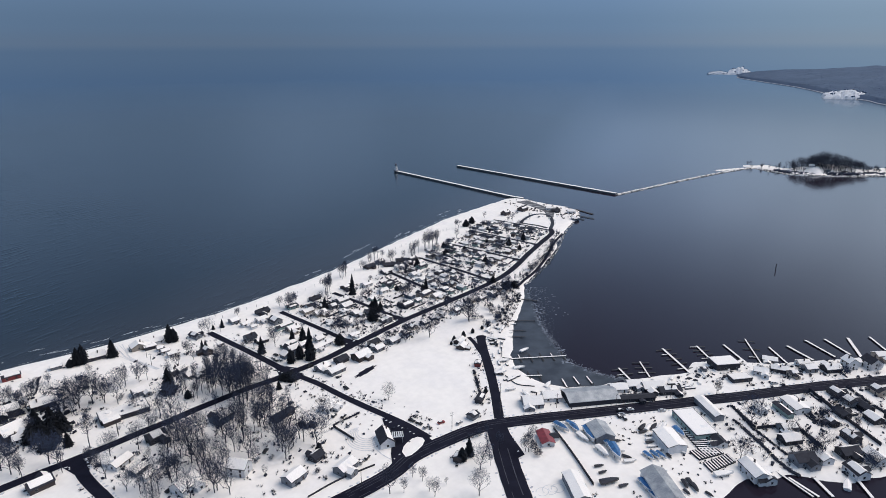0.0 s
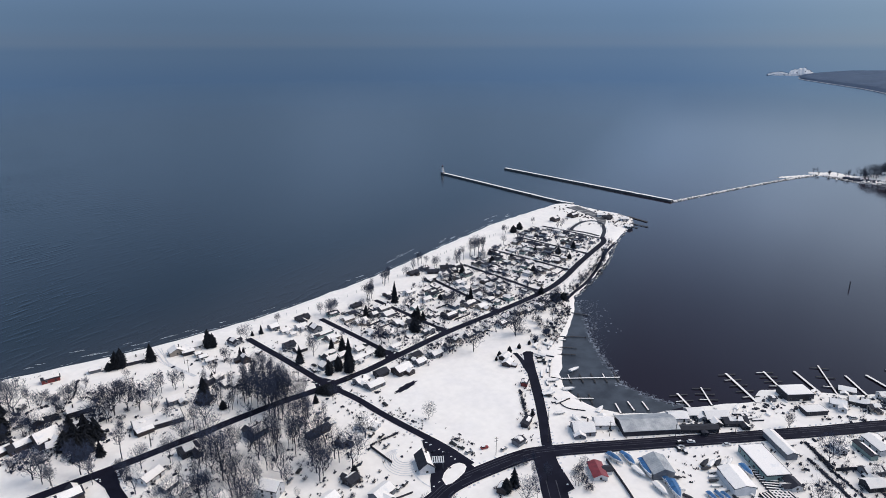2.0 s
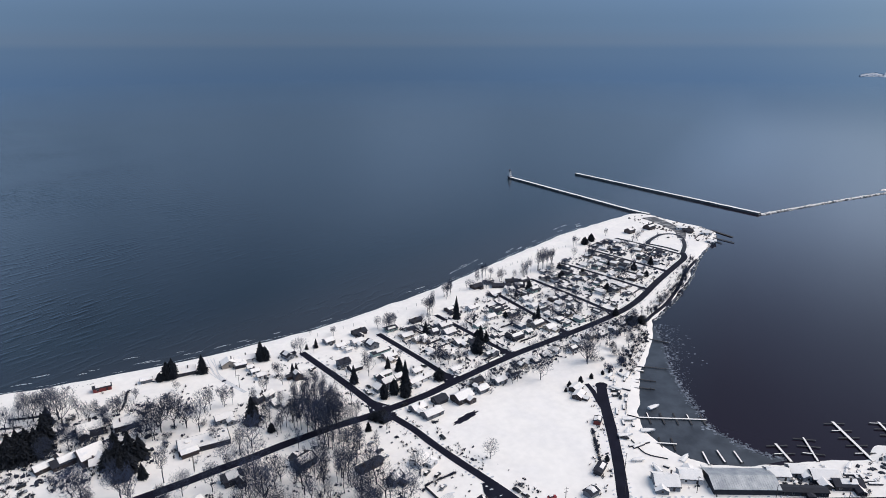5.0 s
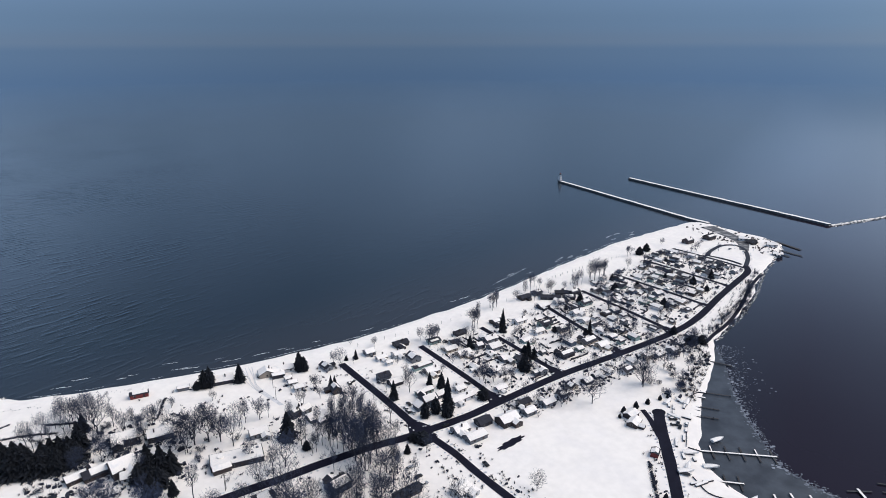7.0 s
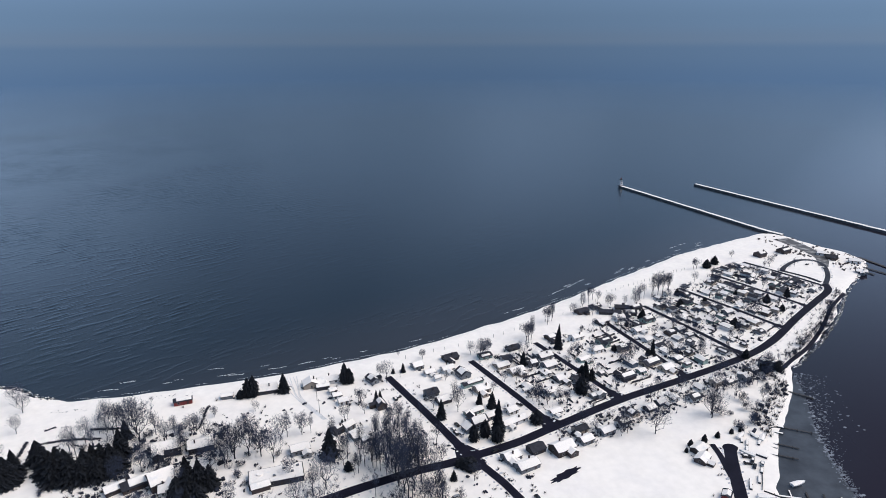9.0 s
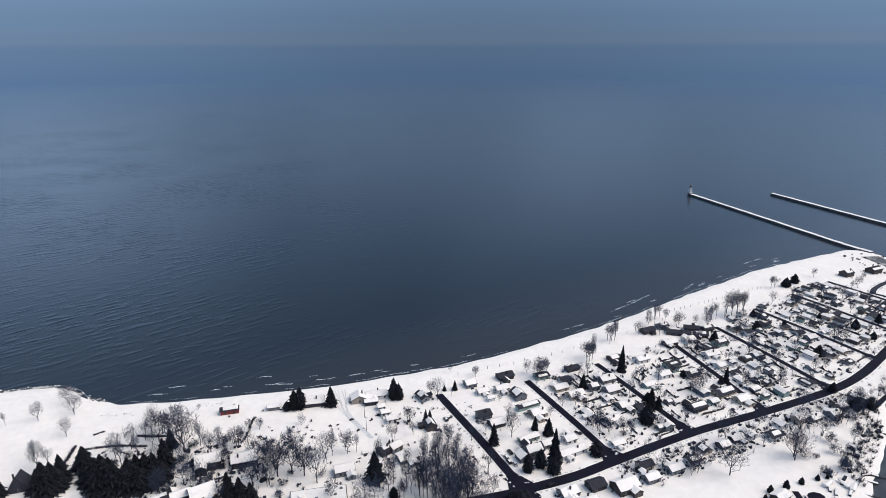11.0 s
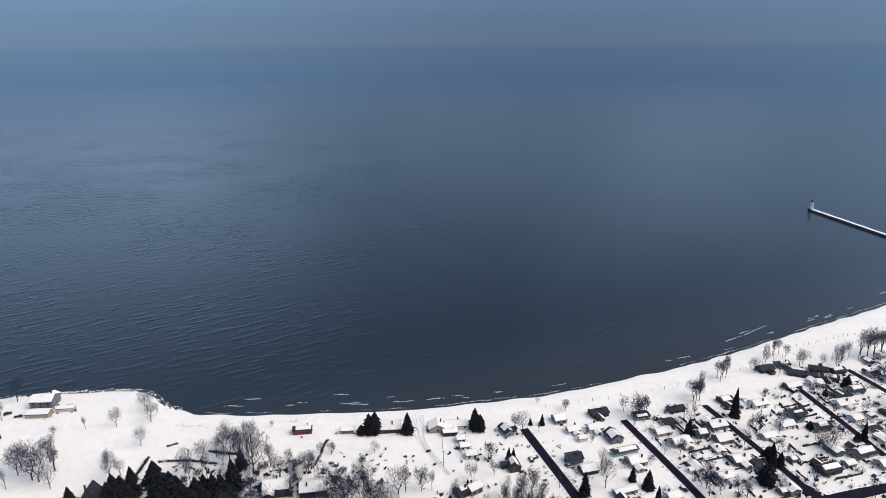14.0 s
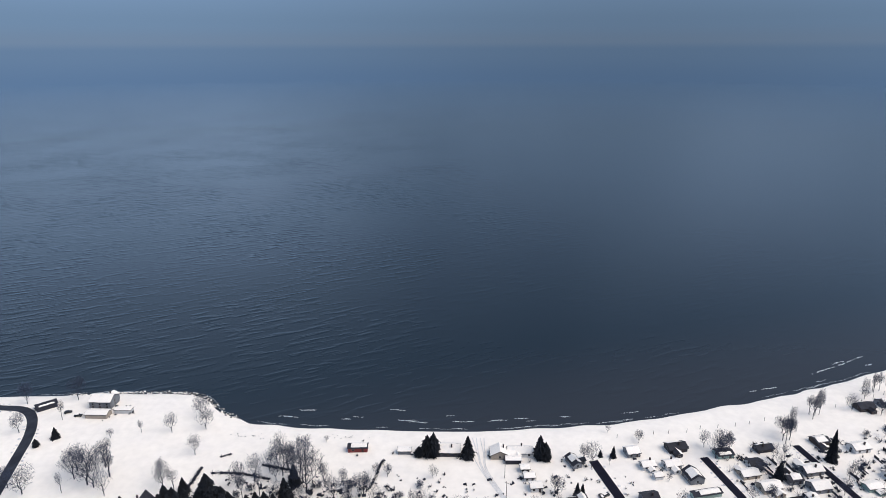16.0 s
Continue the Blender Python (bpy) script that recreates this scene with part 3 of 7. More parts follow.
def house(x, y, rz, w, d, h, wall="grey", roof="snow", pitch=27, group="", name="house", place="in the snow", extras=True, base=None):
    """A gabled building on the snow, its ridge along w: walls, roof slopes, snow on them, windows, door, chimney."""
    rng = random.Random(int(x * 31 + y * 17))
    if not group and name == "house" and (y > 355 and x > 60 or x < 150 and y < 345 or x > 300 and y < 175):
        w, d = w * 0.86, d * 0.84
    if name == "house":
        h *= 0.86
    if roof == "dark" and not group and "_" not in name and rng.random() < 0.65:
        roof = "patch"
    PLACED.append((x, y, max(w, d) / 2))
    h0 = (height(x, y) if base is None else base) - 0.1
    top = thing(name, pose(x, y, h0, 0, 0, rz), f"{WALL_WORDS[wall]} {name.replace('_', ' ')} {ROOF_WORDS[roof]}" + ("" if "_" in name else " " + place), name.split("_")[-1], group)
    a, b = w / 2, d / 2
    s = Shape()
    if roof == "flat":
        s.box(0, 0, 0, w, d, h)
        part("wall", s, WALLS[wall], top)
        part("roof", Shape().box(0, 0, h, w + 0.5, d + 0.5, 0.35), SHINGLE, top)
        part("roof_snow", Shape().box(0, 0, h + 0.352, w - 0.3, d - 0.3, 0.22, 0.985), ROOF_SNOW, top, "thick snow on the roof")
        rise = 0
    else:
        rise = b * math.tan(radians(pitch))
        s.add([(-a, -b, 0), (a, -b, 0), (a, b, 0), (-a, b, 0), (-a, -b, h), (a, -b, h), (a, b, h), (-a, b, h), (-a, 0, h + rise), (a, 0, h + rise)],
              [(0, 1, 5, 4), (2, 3, 7, 6), (1, 2, 6, 9, 5), (3, 0, 4, 8, 7), (4, 5, 9, 8), (6, 7, 8, 9), (3, 2, 1, 0)])
        part("wall", s, WALLS[wall], top)
        over, th, k = 0.45, 0.22, math.tan(radians(pitch))
        for side in (-1, 1):
            e = b + over
            z_e, z_r = h - over * k + 0.02, h + rise + 0.02
            q = Shape()
            vs = [(-a - over, side * e, z_e), (a + over, side * e, z_e), (a + over, 0, z_r), (-a - over, 0, z_r)]
            q.add(vs + [(p[0], p[1], p[2] + th) for p in vs], [(4, 5, 6, 7), (3, 2, 1, 0), (0, 1, 5, 4), (1, 2, 6, 5), (2, 3, 7, 6), (3, 0, 4, 7)])
            slope = part("roof", q, {"steel": STEEL_ROOF, "red": RED_ROOF}.get(roof, SHINGLE), top)
            if roof == "steel":
                for i in range(int(w / 1.2)):
                    px = -a + 0.6 + i * 1.2
                    rib = Shape().add([(px - 0.05, side * e, z_e + th), (px + 0.05, side * e, z_e + th), (px + 0.05, 0, z_r + th), (px - 0.05, 0, z_r + th),
                                       (px, side * e, z_e + th + 0.09), (px, 0, z_r + th + 0.09)], [(0, 4, 5, 3), (4, 1, 2, 5), (0, 1, 4), (2, 3, 5)])
                    part("rib", rib, STEEL_ROOF, slope)
            elif roof in ("snow", "patch") or (roof == "dark" and rng.random() < 0.25):
                # a blanket of snow with an uneven lower edge; on half-bare roofs it has slid off in part
                if roof == "patch" and rng.random() < 0.3:
                    continue
                lo = 0.0 if roof == "snow" else rng.uniform(0.1, 0.42)
                hi = 1.0 if roof != "dark" else rng.uniform(0.5, 0.8)
                l0, l1 = (-a - over + 0.12, a + over - 0.12) if roof == "snow" else (-a + rng.uniform(0, 0.35) * w, a - rng.uniform(0, 0.2) * w)
                cols, v, f = 9, [], []
                for i in range(cols):
                    px = l0 + (l1 - l0) * i / (cols - 1)
                    for t in (min(lo + rng.uniform(0, 0.06), hi - 0.1), (lo + hi) / 2, hi):
                        py, pz = side * e * (1 - t), z_e + (z_r - z_e) * t + th
                        v += [(px, py, pz + 0.004), (px, py, pz + (0.24 if 0 < i < cols - 1 else 0.08) + rng.uniform(0, 0.09))]
                for i in range(cols - 1):
                    for j in range(2):
                        p0, p1 = i * 6 + j * 2 + 1, (i + 1) * 6 + j * 2 + 1
                        f.append((p0, p1, p1 + 2, p0 + 2))
                    f.append((i * 6, (i + 1) * 6, (i + 1) * 6 + 1, i * 6 + 1))
                f += [(0, 1, 3, 2), (2, 3, 5, 4), ((cols - 1) * 6 + 1, (cols - 1) * 6, (cols - 1) * 6 + 2, (cols - 1) * 6 + 3), ((cols - 1) * 6 + 3, (cols - 1) * 6 + 2, (cols - 1) * 6 + 4, (cols - 1) * 6 + 5)]
                part("roof_snow", Shape().add(v, f), ROOF_SNOW, top, "thick snow lying on the roof slope")
    if w > 6.6 and roof != "flat" and roof != "steel" and name == "house" and rng.random() < 0.75:
        # a lower wing across the front or back, with its own ridge
        ww, dd, hh, side = d * rng.uniform(0.5, 0.72), min(d * 0.6, rng.uniform(2.6, 4.6)), h * rng.uniform(0.75, 0.95), rng.choice((-1, -1, 1))
        cx, y1, y0 = rng.uniform(-0.28, 0.28) * w, side * (b + dd), side * (b - 1.2)
        up = ww / 2 * math.tan(radians(min(pitch, 34)))
        c0, c1 = cx - ww / 2, cx + ww / 2
        order = (lambda f: f) if side < 0 else (lambda f: tuple(reversed(f)))
        part("wing", Shape().add([(c0, y1, 0), (c1, y1, 0), (c1, y1, hh), (cx, y1, hh + up), (c0, y1, hh), (c0, y0, 0), (c1, y0, 0), (c1, y0, hh), (cx, y0, hh + up), (c0, y0, hh)],
                                 [order(f) for f in ((0, 1, 2, 3, 4), (1, 6, 7, 2), (5, 0, 4, 9))]), WALLS[wall], top)
        for s2 in (-1, 1):
            ex, ez = cx + s2 * (ww / 2 + 0.35), hh - 0.35 * up / (ww / 2)
            y2 = y1 + side * 0.35
            vs = [(cx, y2, hh + up), (ex, y2, ez), (ex, y0, ez), (cx, y0, hh + up)]
            part("wing_roof", Shape().add([(p[0], p[1], p[2] + 0.03) for p in vs] + [(p[0], p[1], p[2] + 0.24) for p in vs], [(4, 5, 6, 7), (0, 1, 5, 4), (1, 2, 6, 5), (2, 3, 7, 6), (3, 0, 4, 7)]),
                 ROOF_SNOW if roof == "snow" or (roof == "patch" and s2 > 0) else SHINGLE, top)
        g = part("window", WINDOW, None, top)
        g.location = (cx, y1 + side * 0.03, 0.9)
        part("pane", PANE, None, g)
    if extras and "shed" not in name:
        floors = [0.9] + ([h - 2.0] if h > 4.6 else [])
        for z in floors:
            n = max(2, int(w / 4.2))
            for side in (-1, 1):
                for i in range(n):
                    px = -a + w * (i + 0.5) / n
                    if z < 1 and side < 0 and i == n // 2:
                        dr = part("door", DOOR, None, top)
                        dr.location = (px, -b - 0.04, 0.12)
                        continue
                    g = part("window", WINDOW, None, top)
                    g.location = (px, side * (b + 0.03), z)
                    part("pane", PANE, None, g)
            for side in (-1, 1):
                g = part("window", WINDOW, None, top)
                g.location, g.rotation_euler = (side * (a + 0.03), 0, z), (0, 0, radians(90))
                part("pane", PANE, None, g)
        if roof != "flat" and rng.random() < 0.6:
            cx, cy = rng.uniform(-0.3, 0.3) * w, rng.choice((-1, 1)) * 0.2 * d
            base = h + rise * 0.5
            part("chimney", Shape().box(cx, cy, base, 0.7, 0.7, rise * 0.5 + 1.2).box(cx, cy, base + rise * 0.5 + 1.2, 0.85, 0.85, 0.12), WALLS["brown"], top, "brick chimney")
    return top


TREE_MESHES = {}
# share of the height that is bare stem, crown radius, crown centre and half height, boughs, twigs on each bough's end
TREE_FORMS = ((0.20, 0.36, 0.60, 0.39, 420, 4), (0.18, 0.43, 0.57, 0.41, 480, 4), (0.24, 0.31, 0.62, 0.37, 400, 4), (0.36, 0.20, 0.67, 0.32, 300, 3),
              (0.34, 0.15, 0.66, 0.34, 240, 3), (0.12, 0.085, 0.55, 0.45, 220, 3), (0.02, 0.52, 0.50, 0.50, 260, 4))


def tree_meshes(kind):
    """Bare winter trees of one metre height: 0-2 broad, 3-4 upright, 5 slim poplar, 6 bush.
    Every bough end grows from the nearest place on the tree that lies nearer to the stem."""
    if kind in TREE_MESHES:
        return TREE_MESHES[kind]
    rng, gen = random.Random(100 + kind), np.random.default_rng(100 + kind)
    stem, wide, mid, tall, count, ends = TREE_FORMS[kind]
    nodes, parent = [], []
    for k in range(5):
        nodes.append((0.003 * math.sin(k * 2.1 + kind) * k, 0.003 * math.cos(k * 1.7) * k, stem * k / 4))
        parent.append(k - 1)
    # a few leaders, each the middle of a clump, give the crown its uneven outline
    clumps = []
    for k in range(9 if kind < 3 else 6):
        a, r = gen.uniform(0, 6.283), math.sqrt(gen.uniform(0.05, 1)) * 0.72
        clumps.append((wide * r * math.cos(a), wide * r * math.sin(a), mid + tall * gen.uniform(-0.45, 0.62) * (1 - 0.5 * r)))
    cloud = []
    while len(cloud) < count:
        c = clumps[gen.integers(len(clumps))]
        q = gen.normal(0, 1, 3) * (wide * 0.34, wide * 0.34, tall * 0.30) + c
        u = (q[0] / wide) ** 2 + (q[1] / wide) ** 2 + ((q[2] - mid) / tall) ** 2
        if u < 1.05 and q[2] > stem * 0.75:
            cloud.append(tuple(q))
    top, reach = np.array(nodes[-1]), [stem * k / 4 for k in range(5)]
    cloud.sort(key=lambda q: (q[0] - top[0]) ** 2 + (q[1] - top[1]) ** 2 + 0.7 * (q[2] - top[2]) ** 2)
    for q in cloud:
        have = np.array(nodes[2 if kind < 6 else 0:])
        d = np.linalg.norm(have - q, axis=1)
        way = d + 0.55 * np.array(reach[2 if kind < 6 else 0:]) + 0.3 * np.maximum(0, have[:, 2] - q[2] + 0.01)
        k = int(way.argmin())
        reach.append(reach[k + (2 if kind < 6 else 0)] + float(d[k]))
        parent.append(k + (2 if kind < 6 else 0))
        nodes.append(q)
    load, kids = [1] * len(nodes), [0] * len(nodes)
    for k in range(len(nodes) - 1, 0, -1):
        load[parent[k]] += load[k]
        kids[parent[k]] += 1
    limbs, twigs = Shape(), Shape()
    thick = lambda n: 0.00095 * n ** 0.46 if kind < 6 else 0.003 * n ** 0.3
    for k in range(1, len(nodes)):
        a, b = Vector(nodes[parent[k]]), Vector(nodes[k])
        ra, rb = thick(load[k]) * 1.08, thick(max(1, load[k] * 0.75))
        if load[k] > 4:
            sag = a.lerp(b, 0.5) + Vector((rng.uniform(-1, 1), rng.uniform(-1, 1), rng.uniform(-0.2, 1))) * (b - a).length * 0.05
            sides = 6 if load[k] > 120 else 4 if load[k] > 24 else 3
            limbs.tube(a, sag, ra, (ra + rb) / 2, sides)
            limbs.tube(sag, b, (ra + rb) / 2, rb, sides)
        else:
            w = (b - a).orthogonal().normalized() * max(ra, 0.0017)
            twigs.add([a - w, a + w, b + w * 0.7, b - w * 0.7], [(0, 1, 2, 3)])
        if load[k] < 9:
            way = (b - a).normalized()
            for _ in range(ends + (4 if not kids[k] else 2)):
                d = (way * 0.8 + Vector((rng.uniform(-1, 1), rng.uniform(-1, 1), rng.uniform(-0.5, 1.1)))).normalized()
                f = a.lerp(b, rng.uniform(0.3, 1.0))
                w = d.orthogonal().normalized() * (0.0017 if kind < 6 else 0.005)
                twigs.add([f - w, f + w, f + d * rng.uniform(0.03, 0.085) * (1 if kind < 6 else 2.4)], [(0, 1, 2)])
    if kind < 6:
        limbs.tube((0, 0, -0.03), (0, 0, 0.012), thick(load[0]) * 1.7, thick(load[0]) * 1.1, 7)
    high = max(v[2] for v in twigs.v)
    for q in (limbs, twigs):
        q.v = [(v[0] / high, v[1] / high, v[2] / high) for v in q.v]
    TREE_MESHES[kind] = limbs.mesh("trunk", BARK), twigs.mesh("crown", TWIG)
    return TREE_MESHES[kind]


TREE_WORDS = ("bare spreading tree with dense grey twigs", "bare broad-crowned tree with crooked limbs", "bare tree with a rounded grey crown", "tall bare woodland tree with upright limbs",
              "tall slim bare tree with a narrow crown", "slender bare poplar", "bare grey twiggy bush")


def bare_tree(x, y, tall, kind, group="bare trees of the village"):
    rng = random.Random(int(x * 13 + y * 7))
    wood, crown = tree_meshes(kind)
    t = thing("bush" if kind == 6 else "tree", pose(x, y, height(x, y) - 0.05, 0, 0, rng.uniform(0, 360)), TREE_WORDS[kind] + " standing in snow", "bush" if kind == 6 else "tree", group)
    wide = tall * rng.uniform(0.95, 1.25)
    tall *= 1.2 if tall > 6 else 1.08
    t.scale = (wide, wide, tall)
    part("trunk", wood, None, t)
    part("crown", crown, None, t)
    return t


def grove(name, rows, label):
    """Many bare trees joined into one: rows of place, height and kind."""
    for which, word in ((0, "trunks"), (1, "crowns")):
        co, fa = [], []
        for x, y, tall, kind in rows:
            me = tree_meshes(kind)[which]
            r = random.Random(int(x * 13 + y * 7))
            a, w = r.uniform(0, 6.283), tall * r.uniform(0.95, 1.25)
            v = np.empty(len(me.vertices) * 3)
            me.vertices.foreach_get("co", v)
            v = v.reshape(-1, 3)
            c, s = math.cos(a), math.sin(a)
            base = sum(map(len, co))
            co.append(np.stack([x + w * (v[:, 0] * c - v[:, 1] * s), y + w * (v[:, 0] * s + v[:, 1] * c), height(x, y) - 0.05 + v[:, 2] * tall * 1.2], -1))
            fa += [tuple(i + base for i in p.vertices) for p in me.polygons]
        out = bpy.data.meshes.new(name)
        out.from_pydata(np.concatenate(co).tolist(), [], fa)
        out.materials.append((BARK, TWIG)[which])
        tagged(part(f"{name}_{word}", out), f"{word} of {label}", "trees", kind="stuff")


CONIFER_MESHES = {}


def conifer_meshes(kind):
    """Evergreens of one metre height: 0 slim spruce, 1 broad spruce, 2 dense cedar."""
    if kind not in CONIFER_MESHES:
        rng = random.Random(300 + kind)
        stem, green = Shape(), Shape()
        stem.tube((0, 0, -0.02), (0, 0, 0.96), 0.018, 0.003, 6)
        width = (0.22, 0.34, 0.31)[kind]
        tiers = 30
        for k in range(tiers):
            t = k / (tiers - 1)
            z = 0.06 + 0.92 * t
            reach = width * ((1 - t) ** 0.85 if kind < 2 else math.sin(math.pi * min(1.0, 0.22 + 0.8 * t)) ** 0.7) * rng.uniform(0.78, 1.16) + 0.012
            for i in range(7):
                a, b = 0.8976 * i + 0.45 * (k % 2), 0.8976 * (i + 1) + 0.45 * (k % 2)
                q = reach * 0.5
                green.add([(q * math.cos(a), q * math.sin(a), z - 0.05), (q * math.cos(b), q * math.sin(b), z - 0.05), (0, 0, z + 0.05)], [(0, 1, 2)])
            for i in range(int(22 - 13 * t)):
                a, r = rng.uniform(0, 6.283), reach * rng.uniform(0.5, 1.2)
                d = Vector((math.cos(a), math.sin(a), 0))
                side = Vector((-d.y, d.x, 0))
                lift = rng.uniform(-0.026, 0.026)
                root, tip = Vector((0, 0, z + 0.02 + lift)), d * r + Vector((0, 0, z + lift - 0.3 * r + rng.uniform(-0.02, 0.02)))
                mid = root.lerp(tip, 0.6) + Vector((0, 0, 0.02))
                w = 0.02 + 0.085 * r
                green.add([root, mid - side * w, tip, mid + side * w, mid - Vector((0, 0, 0.05 + 0.12 * r))], [(0, 1, 2), (0, 2, 3), (1, 4, 2), (2, 4, 3), (0, 4, 1), (0, 3, 4)])
                for _ in range(2):
                    f = root.lerp(tip, rng.uniform(0.5, 1.0))
                    g = f + (side * rng.choice((-1, 1)) + d * 0.6).normalized() * w * 1.5 - Vector((0, 0, 0.02))
                    green.add([f - d * 0.014, g, f + d * 0.014 + Vector((0, 0, 0.012)), g - Vector((0, 0, 0.03))], [(0, 1, 2), (0, 3, 1)])
        CONIFER_MESHES[kind] = stem.mesh("trunk", BARK), green.mesh("crown", NEEDLE)
    return CONIFER_MESHES[kind]


def conifer(x, y, tall, kind=1, wide=1.0, group="evergreens of the village"):
    rng = random.Random(int(x * 11 + y * 5))
    wood, crown = conifer_meshes(kind)
    t = thing("conifer", pose(x, y, height(x, y) - 0.05, 0, 0, rng.uniform(0, 360)), ("slim dark spruce", "broad dark green spruce", "dense dark cedar")[kind] + " rising out of the snow", "tree", group)
    k = tall * wide * rng.uniform(1.0, 1.2)
    t.scale = (k, k, tall)
    part("trunk", wood, None, t)
    part("crown", crown, None, t)
    return t


CAR_MESHES = {}


def car(x, y, rz, paint="black", snowy=True, z=None):
    if not CAR_MESHES:
        b = Shape()
        prof = [(-2.2, 0.35), (2.2, 0.35), (2.25, 0.75), (1.3, 0.95), (-2.1, 1.0), (-2.25, 0.7)]
        for s in (-1, 1):
            b.add([(p[0], s * 0.88, p[1]) for p in prof], [tuple(range(6)) if s > 0 else tuple(reversed(range(6)))])
        for i in range(6):
            j = (i + 1) % 6
            b.f.append((i, j, j + 6, i + 6))
        cab = Shape().box(-0.5, 0, 0.95, 2.7, 1.62, 0.55, 0.78)
        roof = Shape().box(-0.5, 0, 1.504, 2.05, 1.22, 0.12, 0.9)
        wheel = Shape().tube((0, -0.11, 0), (0, 0.11, 0), 0.33, 0.33, 10)
        CAR_MESHES.update(cabin=cab.mesh("cabin", GLASS), roof=roof, wheel=wheel.mesh("wheel", RUBBER), body=b)
        for k, m in PAINTS.items():
            CAR_MESHES["body_" + k] = b.mesh("body", m)
            CAR_MESHES["roof_" + k] = roof.mesh("roof", m)
        CAR_MESHES["roof_snow"] = roof.mesh("roof", ROOF_SNOW)
    t = thing("car", pose(x, y, (height(x, y) + 0.12) if z is None else z, 0, 0, rz), f"parked {paint} car " + ("with snow on its roof" if snowy else "standing clear of snow"), "car", "parked cars")
    part("body", CAR_MESHES["body_" + paint], None, t)
    part("cabin", CAR_MESHES["cabin"], None, t)
    part("roof", CAR_MESHES["roof_snow" if snowy else "roof_" + paint], None, t)
    for px in (-1.4, 1.4):
        for py in (-0.8, 0.8):
            g = part("wheel", CAR_MESHES["wheel"], None, t)
            g.location = (px, py, 0.33)
    return t


BOAT_MESHES = {}


def boat(x, y, rz, size=7.0, cover="blue", z=None):
    """A laid-up boat on stands: hull, cover, stands."""
    if not BOAT_MESHES:
        for k, m in (("white", PAINTS["white"]), ("dark", PAINTS["black"])):
            s = Shape()
            ring = []
            for t in (0, 0.3, 0.6, 0.8, 0.93, 1.0):
                wd = 0.17 * (1 - max(0, (t - 0.35) / 0.65) ** 2.2) + 0.004
                ring.append([(t - 0.5, -wd, 0.2 + 0.03 * t), (t - 0.5, -wd * 0.8, 0.1), (t - 0.5, 0, 0.05 + 0.1 * t ** 4), (t - 0.5, wd * 0.8, 0.1), (t - 0.5, wd, 0.2 + 0.03 * t)])
            for r in ring:
                s.v += r
            for i in range(5):
                s.f += [(i * 5 + j, i * 5 + j + 1, i * 5 + j + 6, i * 5 + j + 5) for j in range(4)] + [(i * 5 + 4, i * 5, i * 5 + 5, i * 5 + 9)]
            s.f.append((4, 3, 2, 1, 0))
            BOAT_MESHES[k] = s.mesh("hull", m)
        c = Shape()
        for t in (0.0, 0.25, 0.55, 0.8, 0.98):
            wd = 0.178 * (1 - max(0, (t - 0.35) / 0.65) ** 2.2) + 0.006
            c.v += [(t - 0.5, -wd, 0.19 + 0.03 * t), (t - 0.5, 0, 0.28 - 0.1 * abs(t - 0.4)), (t - 0.5, wd, 0.19 + 0.03 * t)]
        c.f = [(i * 3 + j, i * 3 + j + 1, i * 3 + j + 4, i * 3 + j + 3) for i in range(4) for j in range(2)] + [(0, 2, 1)]
        BOAT_MESHES["cover_blue"], BOAT_MESHES["cover_white"] = c.mesh("cover", TARP), c.mesh("cover", ROOF_SNOW)
        BOAT_MESHES["cover_dark"] = c.mesh("cover", WALLS["dark"])
        BOAT_MESHES["stand"] = Shape().box(0, 0, -0.02, 0.03, 0.03, 0.14).mesh("stand", STEEL)
    t = thing("boat", pose(x, y, height(x, y) if z is None else z, 0, 0, rz), {"blue": "laid-up boat under a blue tarpaulin", "white": "laid-up white boat under snow", "dark": "laid-up boat under a dark cover"}[cover] + " on stands in the yard", "boat", "laid-up boats")
    t.scale = (size, size, size)
    part("hull", BOAT_MESHES["dark" if cover == "dark" else "white"], None, t)
    part("cover", BOAT_MESHES["cover_" + cover], None, t)
    for px, py in ((-0.28, -0.1), (-0.28, 0.1), (0.2, -0.1), (0.2, 0.1)):
        g = part("stand", BOAT_MESHES["stand"], None, t)
        g.location = (px, py, 0)
    return t


POST = Shape().tube((0, 0, -1.4), (0, 0, 1.15), 0.14, 0.13, 6).mesh("post", WOOD)


def dock(x0, y0, x1, y1, width=1.8, fingers=0, snowy=True, length=6.0):
    """A timber dock on posts from the shore out over the water, with fingers to both sides."""
    n = math.hypot(x1 - x0, y1 - y0)
    t = thing("dock", pose(x0, y0, 0.0, 0, 0, math.degrees(math.atan2(y1 - y0, x1 - x0))), "timber dock on posts, " + ("its deck under snow" if snowy else "its dark deck wet and bare"), "dock", "docks in the bay")
    width *= 0.8
    part("deck", Shape().box(n / 2, 0, 0.55, n, width, 0.22), WOOD, t)
    if snowy:
        part("deck_snow", Shape().box(n / 2, 0, 0.774, n - 0.4, width - 0.3, 0.14, 0.97), ROOF_SNOW, t, "snow lying on the deck")
    for i in range(int(n / 7) + 1):
        for s in (-1, 1):
            g = part("post", POST, None, t)
            g.location = (min(i * 7.0, n - 0.2), s * (width / 2 + 0.1), 0)
    for i in range(fingers):
        px = n * (i + 1) / (fingers + 0.3)
        f = part("finger", Shape().box(px, 0, 0.5, 0.9, length * 2, 0.2), WOOD, t)
        if i % 3 == 0:
            part("finger_snow", Shape().box(px, length / 2, 0.704, 0.6, length * 0.8, 0.1), ROOF_SNOW, f)
    return t


